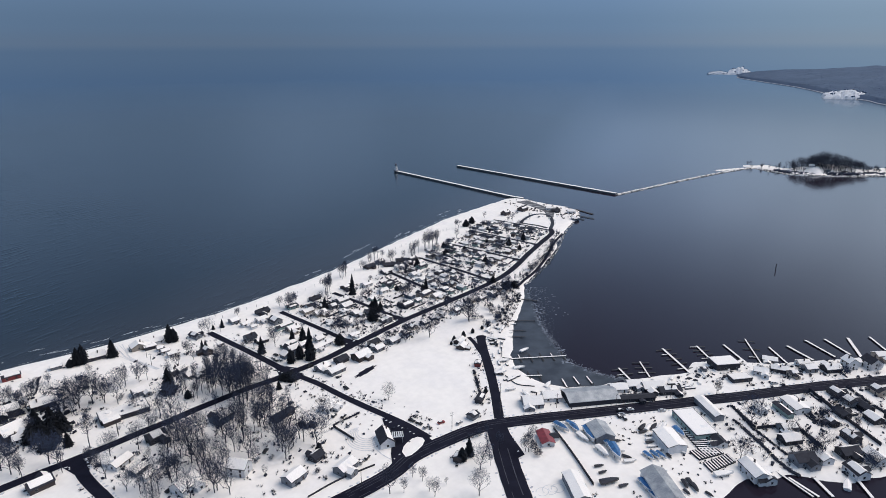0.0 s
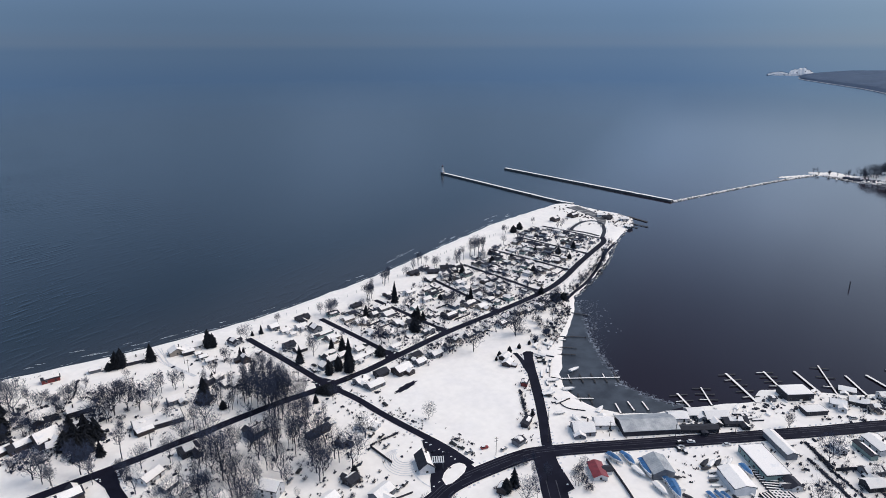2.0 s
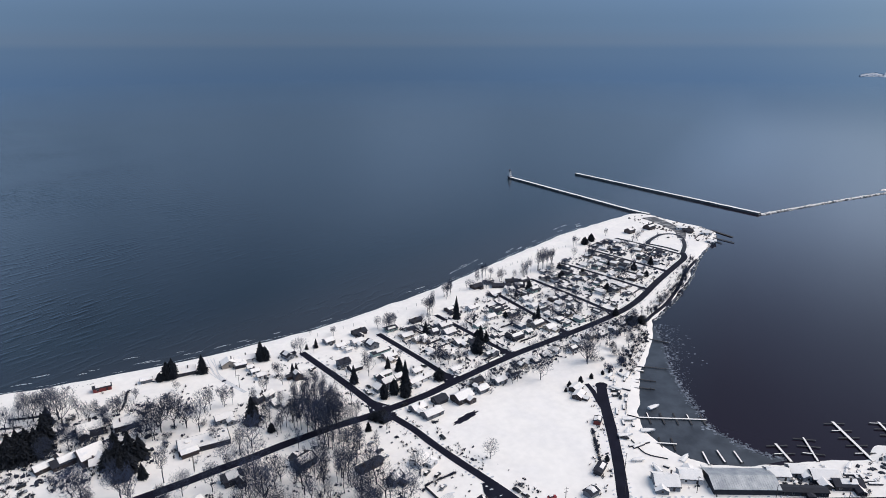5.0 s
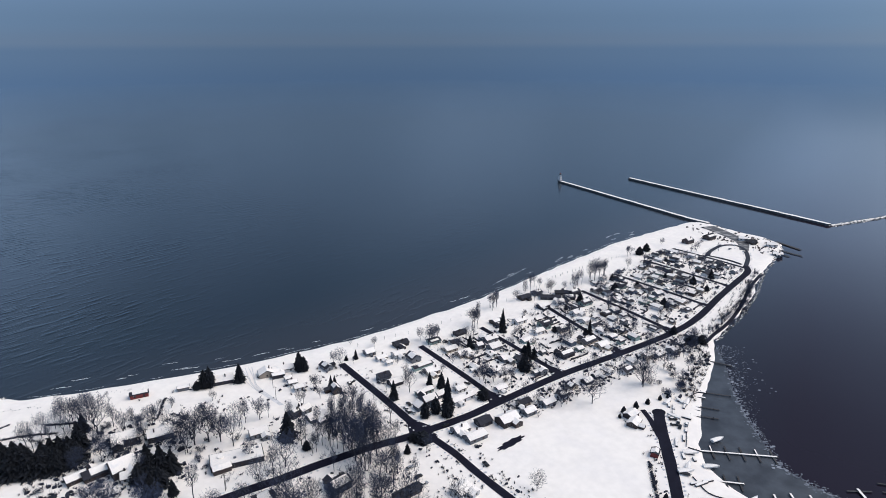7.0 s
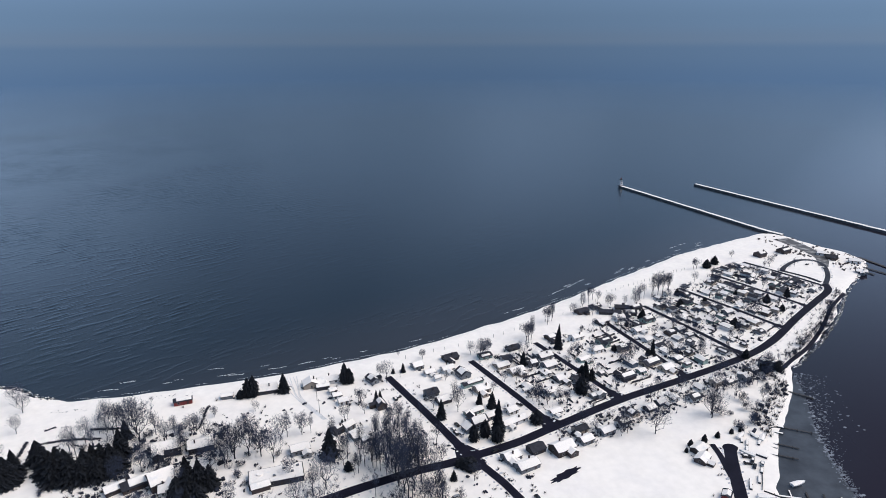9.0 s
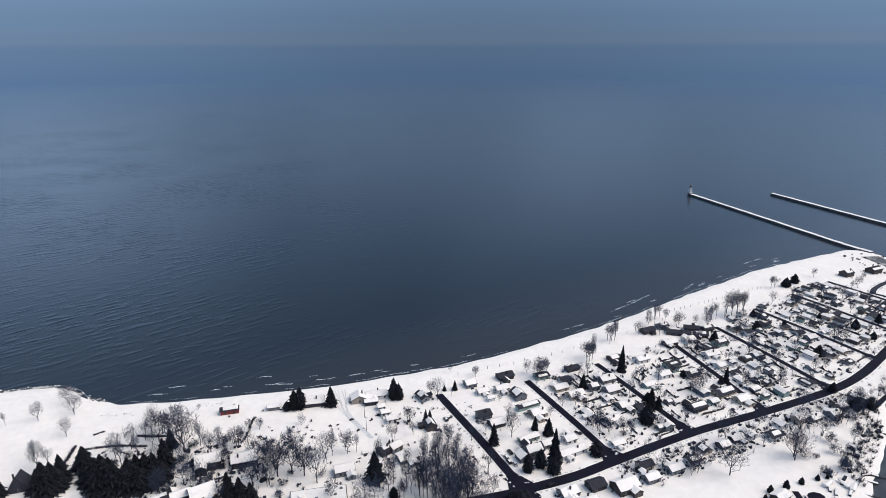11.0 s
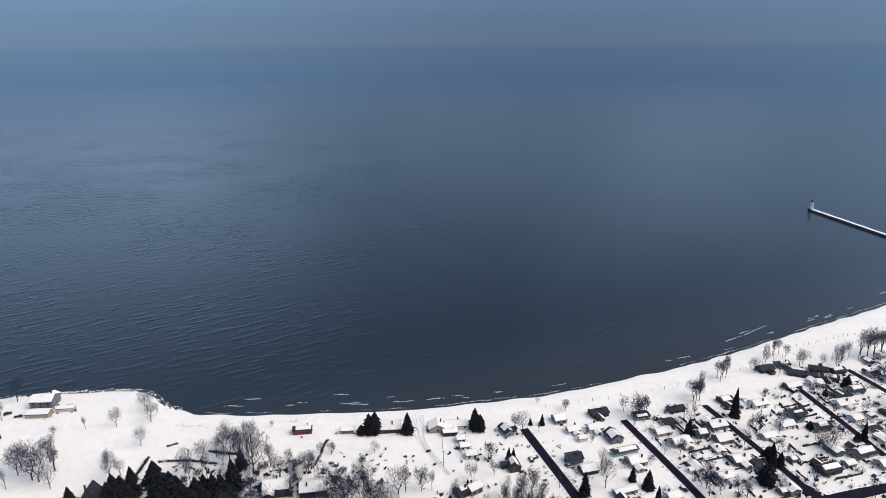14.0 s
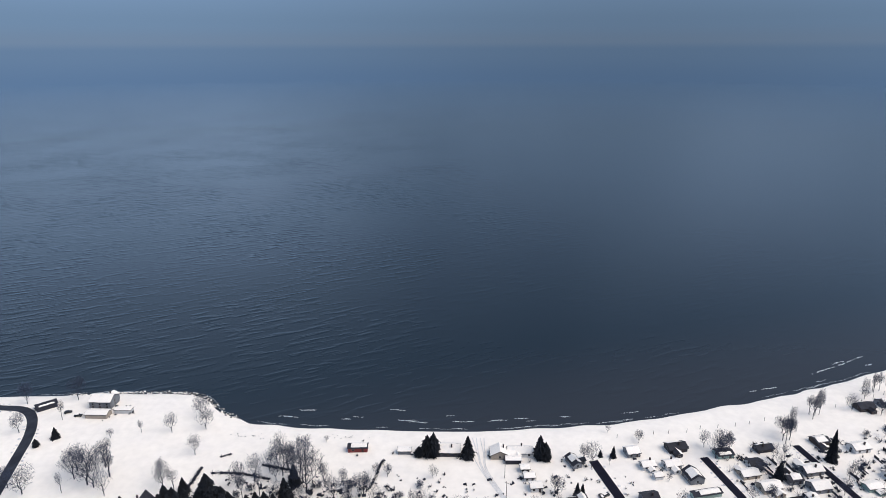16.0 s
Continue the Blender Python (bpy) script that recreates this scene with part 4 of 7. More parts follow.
def pole(x, y, tall=10.0):
    t = thing("utility_pole", pose(x, y, height(x, y) - 0.2, 0, 0, random.Random(int(x)).uniform(-40, 20)), "grey wooden utility pole with a crossarm", "pole", "utility poles")
    part("shaft", Shape().tube((0, 0, 0), (0, 0, tall), 0.17, 0.11, 7), WOOD, t)
    part("crossarm", Shape().box(0, 0, tall - 1.0, 2.2, 0.14, 0.14), WOOD, t)
    return t


def hedge(points, name="hedge", high=1.6, wide=1.4, label="dark overgrown hedge with snow on top"):
    """A ragged, gappy row of brush: knotted stems and many thin shoots."""
    line, head = along(points, 0.8)
    rng, s = random.Random(int(points[0][0] * 3)), Shape()
    for p in line:
        z = height(p.x, p.y)
        k = high * (0.8 + 0.35 * noise.noise((p.x * 0.3, p.y * 0.3, 2))) * rng.uniform(0.7, 1.05)
        if noise.noise((p.x * 0.22, p.y * 0.22, 7)) > -0.28:
            s.lump(p.x + rng.uniform(-0.4, 0.4), p.y + rng.uniform(-0.4, 0.4), z + k * 0.22, wide * rng.uniform(0.3, 0.5), wide * rng.uniform(0.3, 0.5), k * 0.36, rng, 0.4)
        for _ in range(22):
            a, m = rng.uniform(0, 6.283), k * rng.uniform(0.35, 1.05)
            bx, by = p.x + rng.gauss(0, 0.36) * wide, p.y + rng.gauss(0, 0.36) * wide
            s.add([(bx - 0.07 * math.sin(a), by + 0.07 * math.cos(a), z), (bx + 0.07 * math.sin(a), by - 0.07 * math.cos(a), z), (bx + 0.5 * m * math.cos(a), by + 0.5 * m * math.sin(a), z + m)], [(0, 1, 2)])
    return tagged(part(name, s, BRUSH), label, "hedge")


BRUSH = material("brush", (0.024, 0.029, 0.05), (0.011, 0.014, 0.027), 0.9, 0.95, 3.0, 0.3, 4.0)


def fence(points, high=1.7, mat=None, label="long dark board fence half buried in snow"):
    line, head = along(points, 2.4)
    t = thing("fence", pose(line[0].x, line[0].y, 0), label, "fence")
    for i in range(len(line) - 1):
        a, b = line[i] - line[0], line[i + 1] - line[0]
        za, zb = height(line[i].x, line[i].y), height(line[i + 1].x, line[i + 1].y)
        n = Vector((-(b - a).y, (b - a).x, 0)).normalized() * 0.06
        v = [a + n, a - n, b - n, b + n]
        z = [za, za, zb, zb]
        q = Shape().add([(p.x, p.y, k - 0.1) for p, k in zip(v, z)] + [(p.x, p.y, k + high) for p, k in zip(v, z)], [(4, 5, 6, 7), (0, 1, 5, 4), (1, 2, 6, 5), (2, 3, 7, 6), (3, 0, 4, 7)])
        part("panel", q, mat or WALLS["dark"], t)
    return t


# ---- piers, lighthouse and jetty ----
def pier(name, points, width, label, top=2.3):
    line, head = along(points, 12)
    t = thing(name, pose(0, 0, 0), label, "pier")
    rng = random.Random(7)
    for i in range(len(line) - 1):
        a, b = line[i], line[i + 1]
        n = Vector((-head[i].y, head[i].x, 0)) * width / 2
        m = Vector((-head[i + 1].y, head[i + 1].x, 0)) * width / 2
        g = head[i] * 0.06
        v = [a + n + g, a - n + g, b - m - g, b + m - g]
        h1 = top + rng.uniform(-0.12, 0.12)
        block = Shape().add([(p.x, p.y, -2.0) for p in v] + [(p.x, p.y, h1) for p in v], [(4, 5, 6, 7), (0, 1, 5, 4), (1, 2, 6, 5), (2, 3, 7, 6), (3, 0, 4, 7)])
        b_ob = part("block", block, CONCRETE, t)
        c = sum(v, Vector()) / 4
        v2 = [c + (p - c) * 0.985 for p in v]
        part("block_snow", Shape().add([(p.x, p.y, h1 + 0.004) for p in v2] + [((p * 0.985 + c * 0.015).x, (p * 0.985 + c * 0.015).y, h1 + 0.3) for p in v2], [(4, 5, 6, 7), (0, 1, 5, 4), (1, 2, 6, 5), (2, 3, 7, 6), (3, 0, 4, 7)]), ROOF_SNOW, b_ob)
    return t


pier("west_pier", [(616, 924), (622, 840), (628, 752), (634, 664), (640, 632)], 5.0, "long concrete pier with snow along its top")
pier("east_pier", [(733, 894), (743, 800), (755, 690), (769, 567)], 5.5, "long straight concrete pier capped with snow", 2.6)
lh = thing("lighthouse", pose(616, 922, 2.3, 0, 0, 5), "small white square lighthouse at the pier's end", "lighthouse")
part("plinth", Shape().box(0, 0, 0, 7, 7, 0.9, 0.97), CONCRETE, lh)
part("tower", Shape().box(0, 0, 0.9, 4.8, 4.8, 8.6, 0.55), WALLS["white"], lh)
part("gallery", Shape().box(0, 0, 9.5, 3.8, 3.8, 0.25), SHINGLE, lh)
part("lantern", Shape().tube((0, 0, 9.75), (0, 0, 11.6), 1.05, 1.05, 8), GLASS, lh)
part("cap", Shape().tube((0, 0, 11.6), (0, 0, 12.8), 1.3, 0.1, 8), WALLS["red"], lh, "red conical cap")
for z in (3.2, 6.2):
    g = part("window", WINDOW, None, lh)
    g.location = (0, -2.4 + (z - 0.9) * 0.125 - 0.05, z)
    part("pane", PANE, None, g)


def rubble(name, points, width, size, label, count, tall=1.0, mat=None):
    """A line of tumbled stones with snow between them, too many to count."""
    line, head = along(points, 4)
    rng, s, w = random.Random(len(points) + count), Shape(), Shape()
    for _ in range(count):
        k = rng.randrange(len(line))
        o = rng.gauss(0, width / 3)
        p = line[k] + Vector((-head[k].y, head[k].x, 0)) * o + head[k] * rng.uniform(-2, 2)
        r = size * rng.uniform(0.5, 1.3)
        z = max(height(p.x, p.y), -0.1) + tall * max(0.0, 1 - abs(o) / width) * rng.uniform(0.2, 0.8)
        (w if rng.random() < 0.42 else s).lump(p.x, p.y, z, r, r * rng.uniform(0.6, 1.0), r * 0.6, rng, 0.3)
    tagged(part(name, s, mat or ROCK), label, "rocks", kind="stuff")
    tagged(part(name + "_snow", w, ROOF_SNOW), "snow lying on the " + label, "snow", kind="stuff")


rubble("jetty_rocks", [(770, 566), (927, 565), (1057, 560), (1138, 551)], 5, 1.5, "low rubble jetty across the bay mouth", 700, 0.9)
crest, line_head = Shape(), along([(770, 566), (927, 565), (1057, 560), (1138, 551)], 4)
for i, (p, h) in enumerate(zip(*line_head)):
    w, z = 0.85 + 0.45 * noise.noise((i * 0.4, 0, 0)), 1.5 + 0.25 * noise.noise((i * 0.3, 5, 0))
    crest.v += [(p.x - h.y * o * w, p.y + h.x * o * w, z + q) for o, q in ((-1.6, -1.6), (-1, -0.25), (0, 0), (1, -0.25), (1.6, -1.6))]
crest.f = [(i * 5 + j + 1, i * 5 + j, i * 5 + j + 5, i * 5 + j + 6) for i in range(len(line_head[0]) - 1) for j in range(4)]
tagged(part("jetty_snow", crest, ROOF_SNOW), "ridge of snow along the rubble jetty", "snow", kind="stuff")
rubble("shore_rocks", [(650, 560), (640, 528), (600, 503), (552, 475), (500, 439), (450, 410), (400, 386)], 2.2, 0.55, "stone bank along the bay shore", 520, 0.5)
rubble("point_rocks", [(-185, 530), (-140, 533), (-108, 531), (-94, 522), (-84, 510), (-74, 505)], 3, 0.6, "stone bank under the western point", 330, 0.5)

# ---- far shores ----
def far_land():
    """The low wooded shore across the bay, out to the haze."""
    shore = [(2300, 330), (2480, 565), (2762, 876), (2939, 1010), (3070, 1180), (3300, 1330), (3640, 1600), (4060, 2010), (4420, 2330), (4900, 2560)]
    line, head = along(shore, 34)
    s, nv = Shape(), 36
    nu = len(line) - 1
    for i, (c, h) in enumerate(zip(line, head)):
        t = i / nu
        out = Vector((h.y, -h.x, 0))
        for j in range(nv + 1):
            u = (j / nv) ** 1.5 * (900 if t < 0.6 else 900 - 1500 * (t - 0.6))
            p = c + out * u
            k = min(1, u / 820) ** 0.8
            z = 2 + (132 - 52 * t) * k * (0.93 + 0.07 * math.sin(t * 11 + 1) * math.sin(u * 0.006 + t * 5)) + 7 * noise.noise((p.x * 0.008, p.y * 0.008, 0)) * k + (7 if 2 < j else 0)
            s.v.append((p.x, p.y, z if u > 0 else -3))
    for i in range(nu):
        s.f += [(i * (nv + 1) + j, i * (nv + 1) + j + 1, (i + 1) * (nv + 1) + j + 1, (i + 1) * (nv + 1) + j) for j in range(nv)]
    ob = part("far_shore", s, HAZY_FOREST)
    ob.data.polygons.foreach_set("use_smooth", np.ones(len(s.f), bool))
    tagged(ob, "low wooded far shore, haze in its blue-grey colour", "land", kind="structure")
    # tree tops over it, and two bare snowy fields
    rng, w, fields = random.Random(5), Shape(), Shape()
    for _ in range(9000):
        i, j = rng.randrange(nu), rng.randrange(3, nv)
        q = rng.random()
        p = Vector(s.v[i * (nv + 1) + j]).lerp(Vector(s.v[i * (nv + 1) + j + 1]), q).lerp(Vector(s.v[(i + 1) * (nv + 1) + j]).lerp(Vector(s.v[(i + 1) * (nv + 1) + j + 1]), q), rng.random())
        r, h, a = rng.uniform(6, 14), rng.uniform(0.3, 1.3), rng.uniform(0, 2)
        w.add([(p.x + r * math.cos(a + k * 2.094), p.y + r * math.sin(a + k * 2.094), p.z - 2) for k in range(3)] + [(p.x, p.y, p.z + h)], [(0, 1, 3), (1, 2, 3), (2, 0, 3)])
    tagged(part("hazy_far_woods", w, HAZY_FOREST), "bare woods covering the far shore", "woods", kind="stuff")
    for i, j, long in ((int(nu * 0.30), 30, 90), (int(nu * 0.24), 24, 170), (int(nu * 0.55), 33, 70)):
        p, h = s.v[i * (nv + 1) + j], head[i]
        o = Vector((h.y, -h.x, 0))
        for k in range(9):
            c = Vector(p) + h * (k - 4) * long / 4 + Vector((0, 0, 9))
            fields.lump(c.x, c.y, c.z, long / 5, long / 5, 3, rng, 0.2)
    tagged(part("far_fields", fields, BANK), "bare snowy fields among the far woods", "field", kind="stuff")
    edge = Shape()
    for i in range(nu):
        p, q, o = s.v[i * (nv + 1) + 1], s.v[(i + 1) * (nv + 1) + 1], Vector((head[i].y, -head[i].x, 0)) * 3.5
        edge.add([(p[0] - o.x, p[1] - o.y, 0.3), (q[0] - o.x, q[1] - o.y, 0.3), (q[0], q[1], 2.5), (p[0], p[1], 2.5)], [(0, 1, 2, 3)])
    tagged(part("far_beach", edge, BANK), "thin snowy beach of the far shore", "beach", kind="structure")


far_land()


def bluff(x, y, rz, w, d, h):
    """An eroded bluff under snow: steep uneven face, flat top."""
    rng, s = random.Random(int(x)), Shape()
    n, m = 26, 9
    for i in range(n + 1):
        for j in range(m + 1):
            u, t = i / n - 0.5, j / m
            k = math.sin(math.pi * (u + 0.5)) ** 0.45
            z = h * k * min(1, t * 2.2) ** 0.8 * (0.86 + 0.14 * math.sin(i * 0.9) * math.sin(i * 0.4 + 1)) + rng.uniform(-1, 1) * 1.8 * k - 2 * (t == 0)
            s.v.append((u * w, (t - 0.5) * d + rng.uniform(-4, 4), z))
    for i in range(n):
        s.f += [(i * (m + 1) + j, (i + 1) * (m + 1) + j, (i + 1) * (m + 1) + j + 1, i * (m + 1) + j + 1) for j in range(m)]
    ob = tagged(part("bluff", s, BANK), "eroded snow-covered bluff on the far shore", "bluff", kind="structure")
    ob.matrix_basis = pose(x, y, 0, 0, 0, rz)
    trees = Shape()
    for _ in range(30):
        p = s.v[rng.randrange(len(s.v))]
        trees.lump(p[0] + rng.uniform(-4, 4), p[1], p[2] + 1, rng.uniform(2, 6), rng.uniform(2, 5), rng.uniform(1.5, 4), rng, 0.4)
    tagged(part("bluff_scrub", trees, HAZY_FOREST), "scrub clinging to the far bluff", "scrub", kind="stuff").matrix_basis = pose(x, y, 0, 0, 0, rz)


bluff(3010, 1100, -62, 185, 110, 34)
bluff(4930, 2590, -62, 170, 130, 56)
bluff(4860, 2720, -60, 150, 60, 24)


# bluish tint of distance put into the island twigs' colour
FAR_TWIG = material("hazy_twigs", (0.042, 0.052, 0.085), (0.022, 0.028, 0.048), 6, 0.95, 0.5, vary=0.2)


def island():
    """The low point across the bay mouth: snowy ground, a mound, trees and cottages."""
    def hill(gx, gy):
        u, v = (gx - 1245) * 0.743 - (gy - 432) * 0.669, (gx - 1245) * 0.669 + (gy - 432) * 0.743
        v = v + 9 * np.sin(u * 0.06) + 5 * np.sin(u * 0.17 + 1)
        v = v - np.maximum(0, -100 - u) * 0.7
        d = 1 - (((u - 20) / 190) ** 4 + ((v + 14) / 30) ** 2)
        bar = 1 - (((gx - 1105) / 50) ** 2 + ((gy - 553 + (gx - 1130) * 0.35) / 5) ** 2)
        z = np.where(d > 0, 1.6 * np.minimum(1, d * 6) + 10 * np.maximum(0, 1 - ((u + 45) / 64) ** 2 - ((v + 8) / 26) ** 2), -1.0)
        return np.maximum(z, np.where(bar > 0, 1.2 * np.minimum(1, bar * 4), -1.0))
    tagged(part("island", grid_mesh("island", np.linspace(1060, 1460, 110), np.linspace(330, 600, 80), hill, SNOW)), "snowy wooded point across the bay", "land", kind="structure")
    rng = random.Random(3)
    s = Shape()
    trunks = Shape()
    for _ in range(420):
        u, v = max(-103, min(14, rng.gauss(-45, 36))), rng.gauss(-13, 11)
        if rng.random() < 0.3:
            u = rng.uniform(-165, 190)
            v = rng.uniform(-26, 6) + max(0, -100 - u) * 0.7
        x, y = 1245 + u * 0.743 + v * 0.669, 432 - u * 0.669 + v * 0.743
        z = float(hill(np.array([x]), np.array([y]))[0])
        if z < 0.5:
            continue
        t = rng.uniform(15, 24) * (1.1 - 0.4 * abs(u + 45) / 60) if abs(u + 45) < 60 else rng.uniform(5, 10)
        trunks.tube((x, y, z), (x, y, z + t * 0.6), 0.3, 0.15, 4)
        for _ in range(70):
            c = Vector((rng.gauss(0, 1), rng.gauss(0, 1), rng.gauss(0, 1))).normalized() * rng.uniform(0.3, 1) ** 0.5
            c = Vector((x + c.x * t * 0.24, y + c.y * t * 0.24, z + t * (0.62 + 0.36 * c.z)))
            d = Vector((rng.uniform(-1, 1), rng.uniform(-1, 1), rng.uniform(-0.3, 1))).normalized() * rng.uniform(1.2, 2.6)
            w = d.orthogonal().normalized() * rng.uniform(0.12, 0.26)
            s.add([c - w, c + w, c + d], [(0, 1, 2)])
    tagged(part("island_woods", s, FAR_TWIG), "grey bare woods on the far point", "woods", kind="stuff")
    tagged(part("island_trunks", trunks, BARK), "trunks of the bare woods on the point", "woods", kind="stuff")
    for x, y, k in ((1175, 466, 0), (1190, 446, 1), (1214, 428, 2), (1304, 363, 2)):
        house(x, y, -42 + 90 * (k == 1), 9, 6, 3.5, ("white", "grey", "tan")[k], "snow", 30, "cottages on the point", base=float(hill(np.array([x]), np.array([y]))[0]) - 0.2)
    rubble("island_rocks", [(1140, 540), (1128, 492), (1150, 446), (1190, 405), (1240, 372), (1320, 300)], 9, 1.6, "dark stones along the island shore", 900, 0.8)


island()


# ---- buildings, each where it stands ----
house(-156.1, 512.7, -2, 13, 10, 5.6, "grey", "snow")
house(-153.5, 500.3, -2, 13, 6, 2.7, "tan", "snow", 20, name="garage", extras=False)
house(-190.1, 509.5, 40, 11, 6, 2.6, "dark", "dark", 20, name="shed", extras=False)
house(-140.3, 504.6, 0, 10, 3.4, 2.4, "white", "snow", 12, name="trailer", extras=False)
house(5.1, 470.2, 2, 10.5, 4.5, 2.9, "red", "patch", 25, name="barn")
house(30.7, 468.2, 0, 7, 4, 2.2, "grey", "snow", 15, name="shed", extras=False)
house(54.5, 468.8, 0, 13, 9, 3, "dark", "snow")
house(82.3, 465.8, 90, 9, 12, 3, "tan", "snow")
house(93.5, 467.3, 0, 16, 8, 3, "white", "snow")
house(89.1, 459.9, 0, 8, 4, 2.6, "dark", "snow", 15, name="garage", extras=False)
house(94.3, 452.9, 5, 4.5, 4, 2.4, "white", "snow", 25, name="cabin", extras=True)
house(95.8, 446.1, 5, 5.5, 4.5, 2.5, "white", "snow", 25, name="cabin", extras=True)
house(98.3, 438.3, 5, 6, 5, 2.6, "white", "snow", 25, name="cabin", extras=True)
house(121.0, 458.6, 110, 10, 6.5, 3, "grey", "patch")
house(119.1, 426.8, 98, 9, 7, 3.4, "brown", "dark", 38)
house(154.0, 467.2, 11, 8, 8, 3, "grey", "snow")
house(159.3, 456.0, 11, 8.5, 6, 2.6, "white", "snow")
house(172.1, 456.2, 11, 10, 7, 3, "white", "snow")
house(162.0, 447.1, 11, 4.5, 3.5, 2.2, "white", "snow", 25, name="shed", extras=False)
house(179.3, 471.4, 11, 12, 8, 3, "dark", "patch")
house(179.6, 446.2, 101, 10, 9, 3.5, "grey", "patch", 32)
house(152.1, 429.2, 11, 9, 8, 4, "grey", "dark")
house(157.1, 420.4, 11, 10, 8, 2.8, "dark", "snow")
house(181.3, 433.5, 12, 15, 4, 2.4, "green", "patch", 20, name="shed", extras=False)
house(184.3, 424.7, 11, 11, 9, 3, "tan", "snow")
house(170.1, 402.1, 14, 14, 5, 2.6, "green", "snow", 22)
house(167.3, 388.1, 11, 11, 9, 5.4, "blue", "patch", 32)
house(161.2, 386.5, 101, 7, 8, 3.2, "blue", "snow", 30)
house(178.6, 394.5, 11, 9, 6, 3, "grey", "snow")
house(188.4, 384.9, 14, 19, 7, 3, "white", "snow", 22)
house(191.7, 395.9, 14, 8, 7, 2.8, "white", "snow")
house(226.8, 470.8, 11, 11, 6, 2.6, "dark", "dark")
house(209.1, 448.9, 11, 11, 7, 2.6, "tan", "snow")
house(214.9, 438.6, 11, 12, 8, 3, "tan", "snow")
house(242.7, 451.8, 11, 12, 8, 3, "grey", "snow")
house(239.5, 438.9, 11, 11, 9, 3, "grey", "snow")
house(229.7, 444.8, 11, 9, 7, 2.8, "grey", "patch")
house(239.1, 420.3, 11, 11, 8, 3, "grey", "snow")
house(224.4, 407.8, 11, 10, 7, 3, "white", "snow")
house(249.2, 416.0, 11, 12, 8, 3, "grey", "patch")
house(308.0, 512.6, 11, 12, 8, 2.8, "brown", "dark")
house(323.0, 517.2, 11, 10, 8, 2.8, "grey", "patch")
house(328.5, 503.2, -28, 20, 7, 2.8, "dark", "dark")
house(343.4, 508.6, -25, 13, 7, 2.6, "dark", "patch")
house(354.6, 505.4, 11, 11, 7, 2.6, "dark", "dark")
house(328.8, 490.4, 11, 10, 8, 3, "white", "snow")
house(312.5, 489.3, 11, 12, 7, 3, "dark", "snow")
house(342.9, 496.6, -25, 12, 7, 3, "dark", "dark")
house(348.1, 480.5, 11, 12, 8, 3, "green", "patch")
house(279.1, 471.1, 11, 11, 8, 3, "white", "snow")
house(295.0, 458.8, 11, 13, 8, 3, "green", "dark")
house(282.4, 448.2, 11, 10, 7, 3, "white", "snow")
house(301.1, 444.5, 11, 12, 8, 3, "tan", "patch")
house(330.7, 466.5, 11, 13, 8, 3, "white", "snow")
house(307.2, 419.8, 14, 17, 9, 2.4, "tan", "patch")
house(312.3, 409.5, 11, 10, 8, 3, "tan", "snow")
house(280.3, 408.1, 11, 13, 8, 3, "dark", "patch")
house(96.1, 410.8, 30, 8, 7, 3.6, "grey", "snow")
house(89.8, 408.9, 30, 8, 7, 3.6, "dark", "dark")
house(101.4, 401.3, 15, 13, 9, 2.6, "grey", "snow", 18)
house(67.5, 397.6, 5, 11.5, 8, 3.5, "grey", "snow")
lodge = house(53.6, 378.5, -1, 26.9, 11.9, 3.2, "dark", "flat")
part("skylight", Shape().tube((-8, 1.5, 3.4), (-8, 1.5, 4.0), 1.7, 1.6, 16), ROOF_SNOW, lodge, "round snow-covered skylight")
for px, py in ((-1, -2), (4, 2.5), (8, -1), (11, 3)):
    part("roof_vent", Shape().box(px, py, 3.4, 1.5, 0.9, 0.75, 0.9), WALLS["grey"], lodge)
house(45.4, 372.8, 8, 9, 5, 2.8, "brown", "snow", 22, name="garage", extras=False)
house(-1.5, 419.8, 4, 12.5, 9, 5.4, "dark", "snow")
house(16.7, 418.2, 4, 13, 9, 4, "dark", "snow")
house(-1.4, 393.1, 20, 12, 11, 5.2, "brown", "snow", 35)
house(-13.3, 395.4, 20, 14, 8, 3, "brown", "dark")
house(-22.7, 394.5, 22, 10, 6, 3, "brown", "snow")
house(2.1, 385.6, 0, 8, 7, 3, "white", "snow")
house(-90.7, 422.3, 95, 7.5, 9, 2.6, "dark", "dark", 52, name="cabin", extras=True)
house(173.0, 355.0, 11, 9, 7, 3, "grey", "snow")
house(177.9, 345.4, 11, 12, 7, 3, "grey", "snow")
house(188.6, 356.8, 11, 10, 8, 3, "dark", "dark")
house(202.1, 352.2, 11, 12, 9, 4, "brown", "snow")
house(218.3, 355.2, 11, 9, 7, 3, "grey", "snow")
house(220.5, 365.3, 11, 9, 7, 3, "tan", "patch")
house(234.1, 359.2, 11, 10, 7, 3, "grey", "snow")
house(246.9, 362.7, 11, 9, 7, 3, "white", "patch")
house(5.0, 332.9, 11, 13, 9, 3.4, "brown", "patch", 32)
house(40.7, 327.6, 32, 13, 8, 3, "white", "snow")
house(46.3, 314.9, 32, 9, 6, 3, "grey", "snow")
house(52.3, 309.1, 32, 14, 4, 2.4, "white", "snow", 15, name="shed", extras=False)
house(61.6, 339.4, 12, 11, 9, 4, "dark", "patch")
house(97.2, 335.6, 20, 13, 10, 4, "blue", "patch")
house(61.9, 286.9, 25, 14, 11, 4, "white", "snow", 35)
house(87.5, 282.4, -50, 10, 8, 5, "white", "snow", 35, name="barn")
house(106.7, 259.3, 20, 12, 9, 4, "grey", "snow")
house(126.6, 316.9, 14, 17, 6, 3, "brown", "patch")
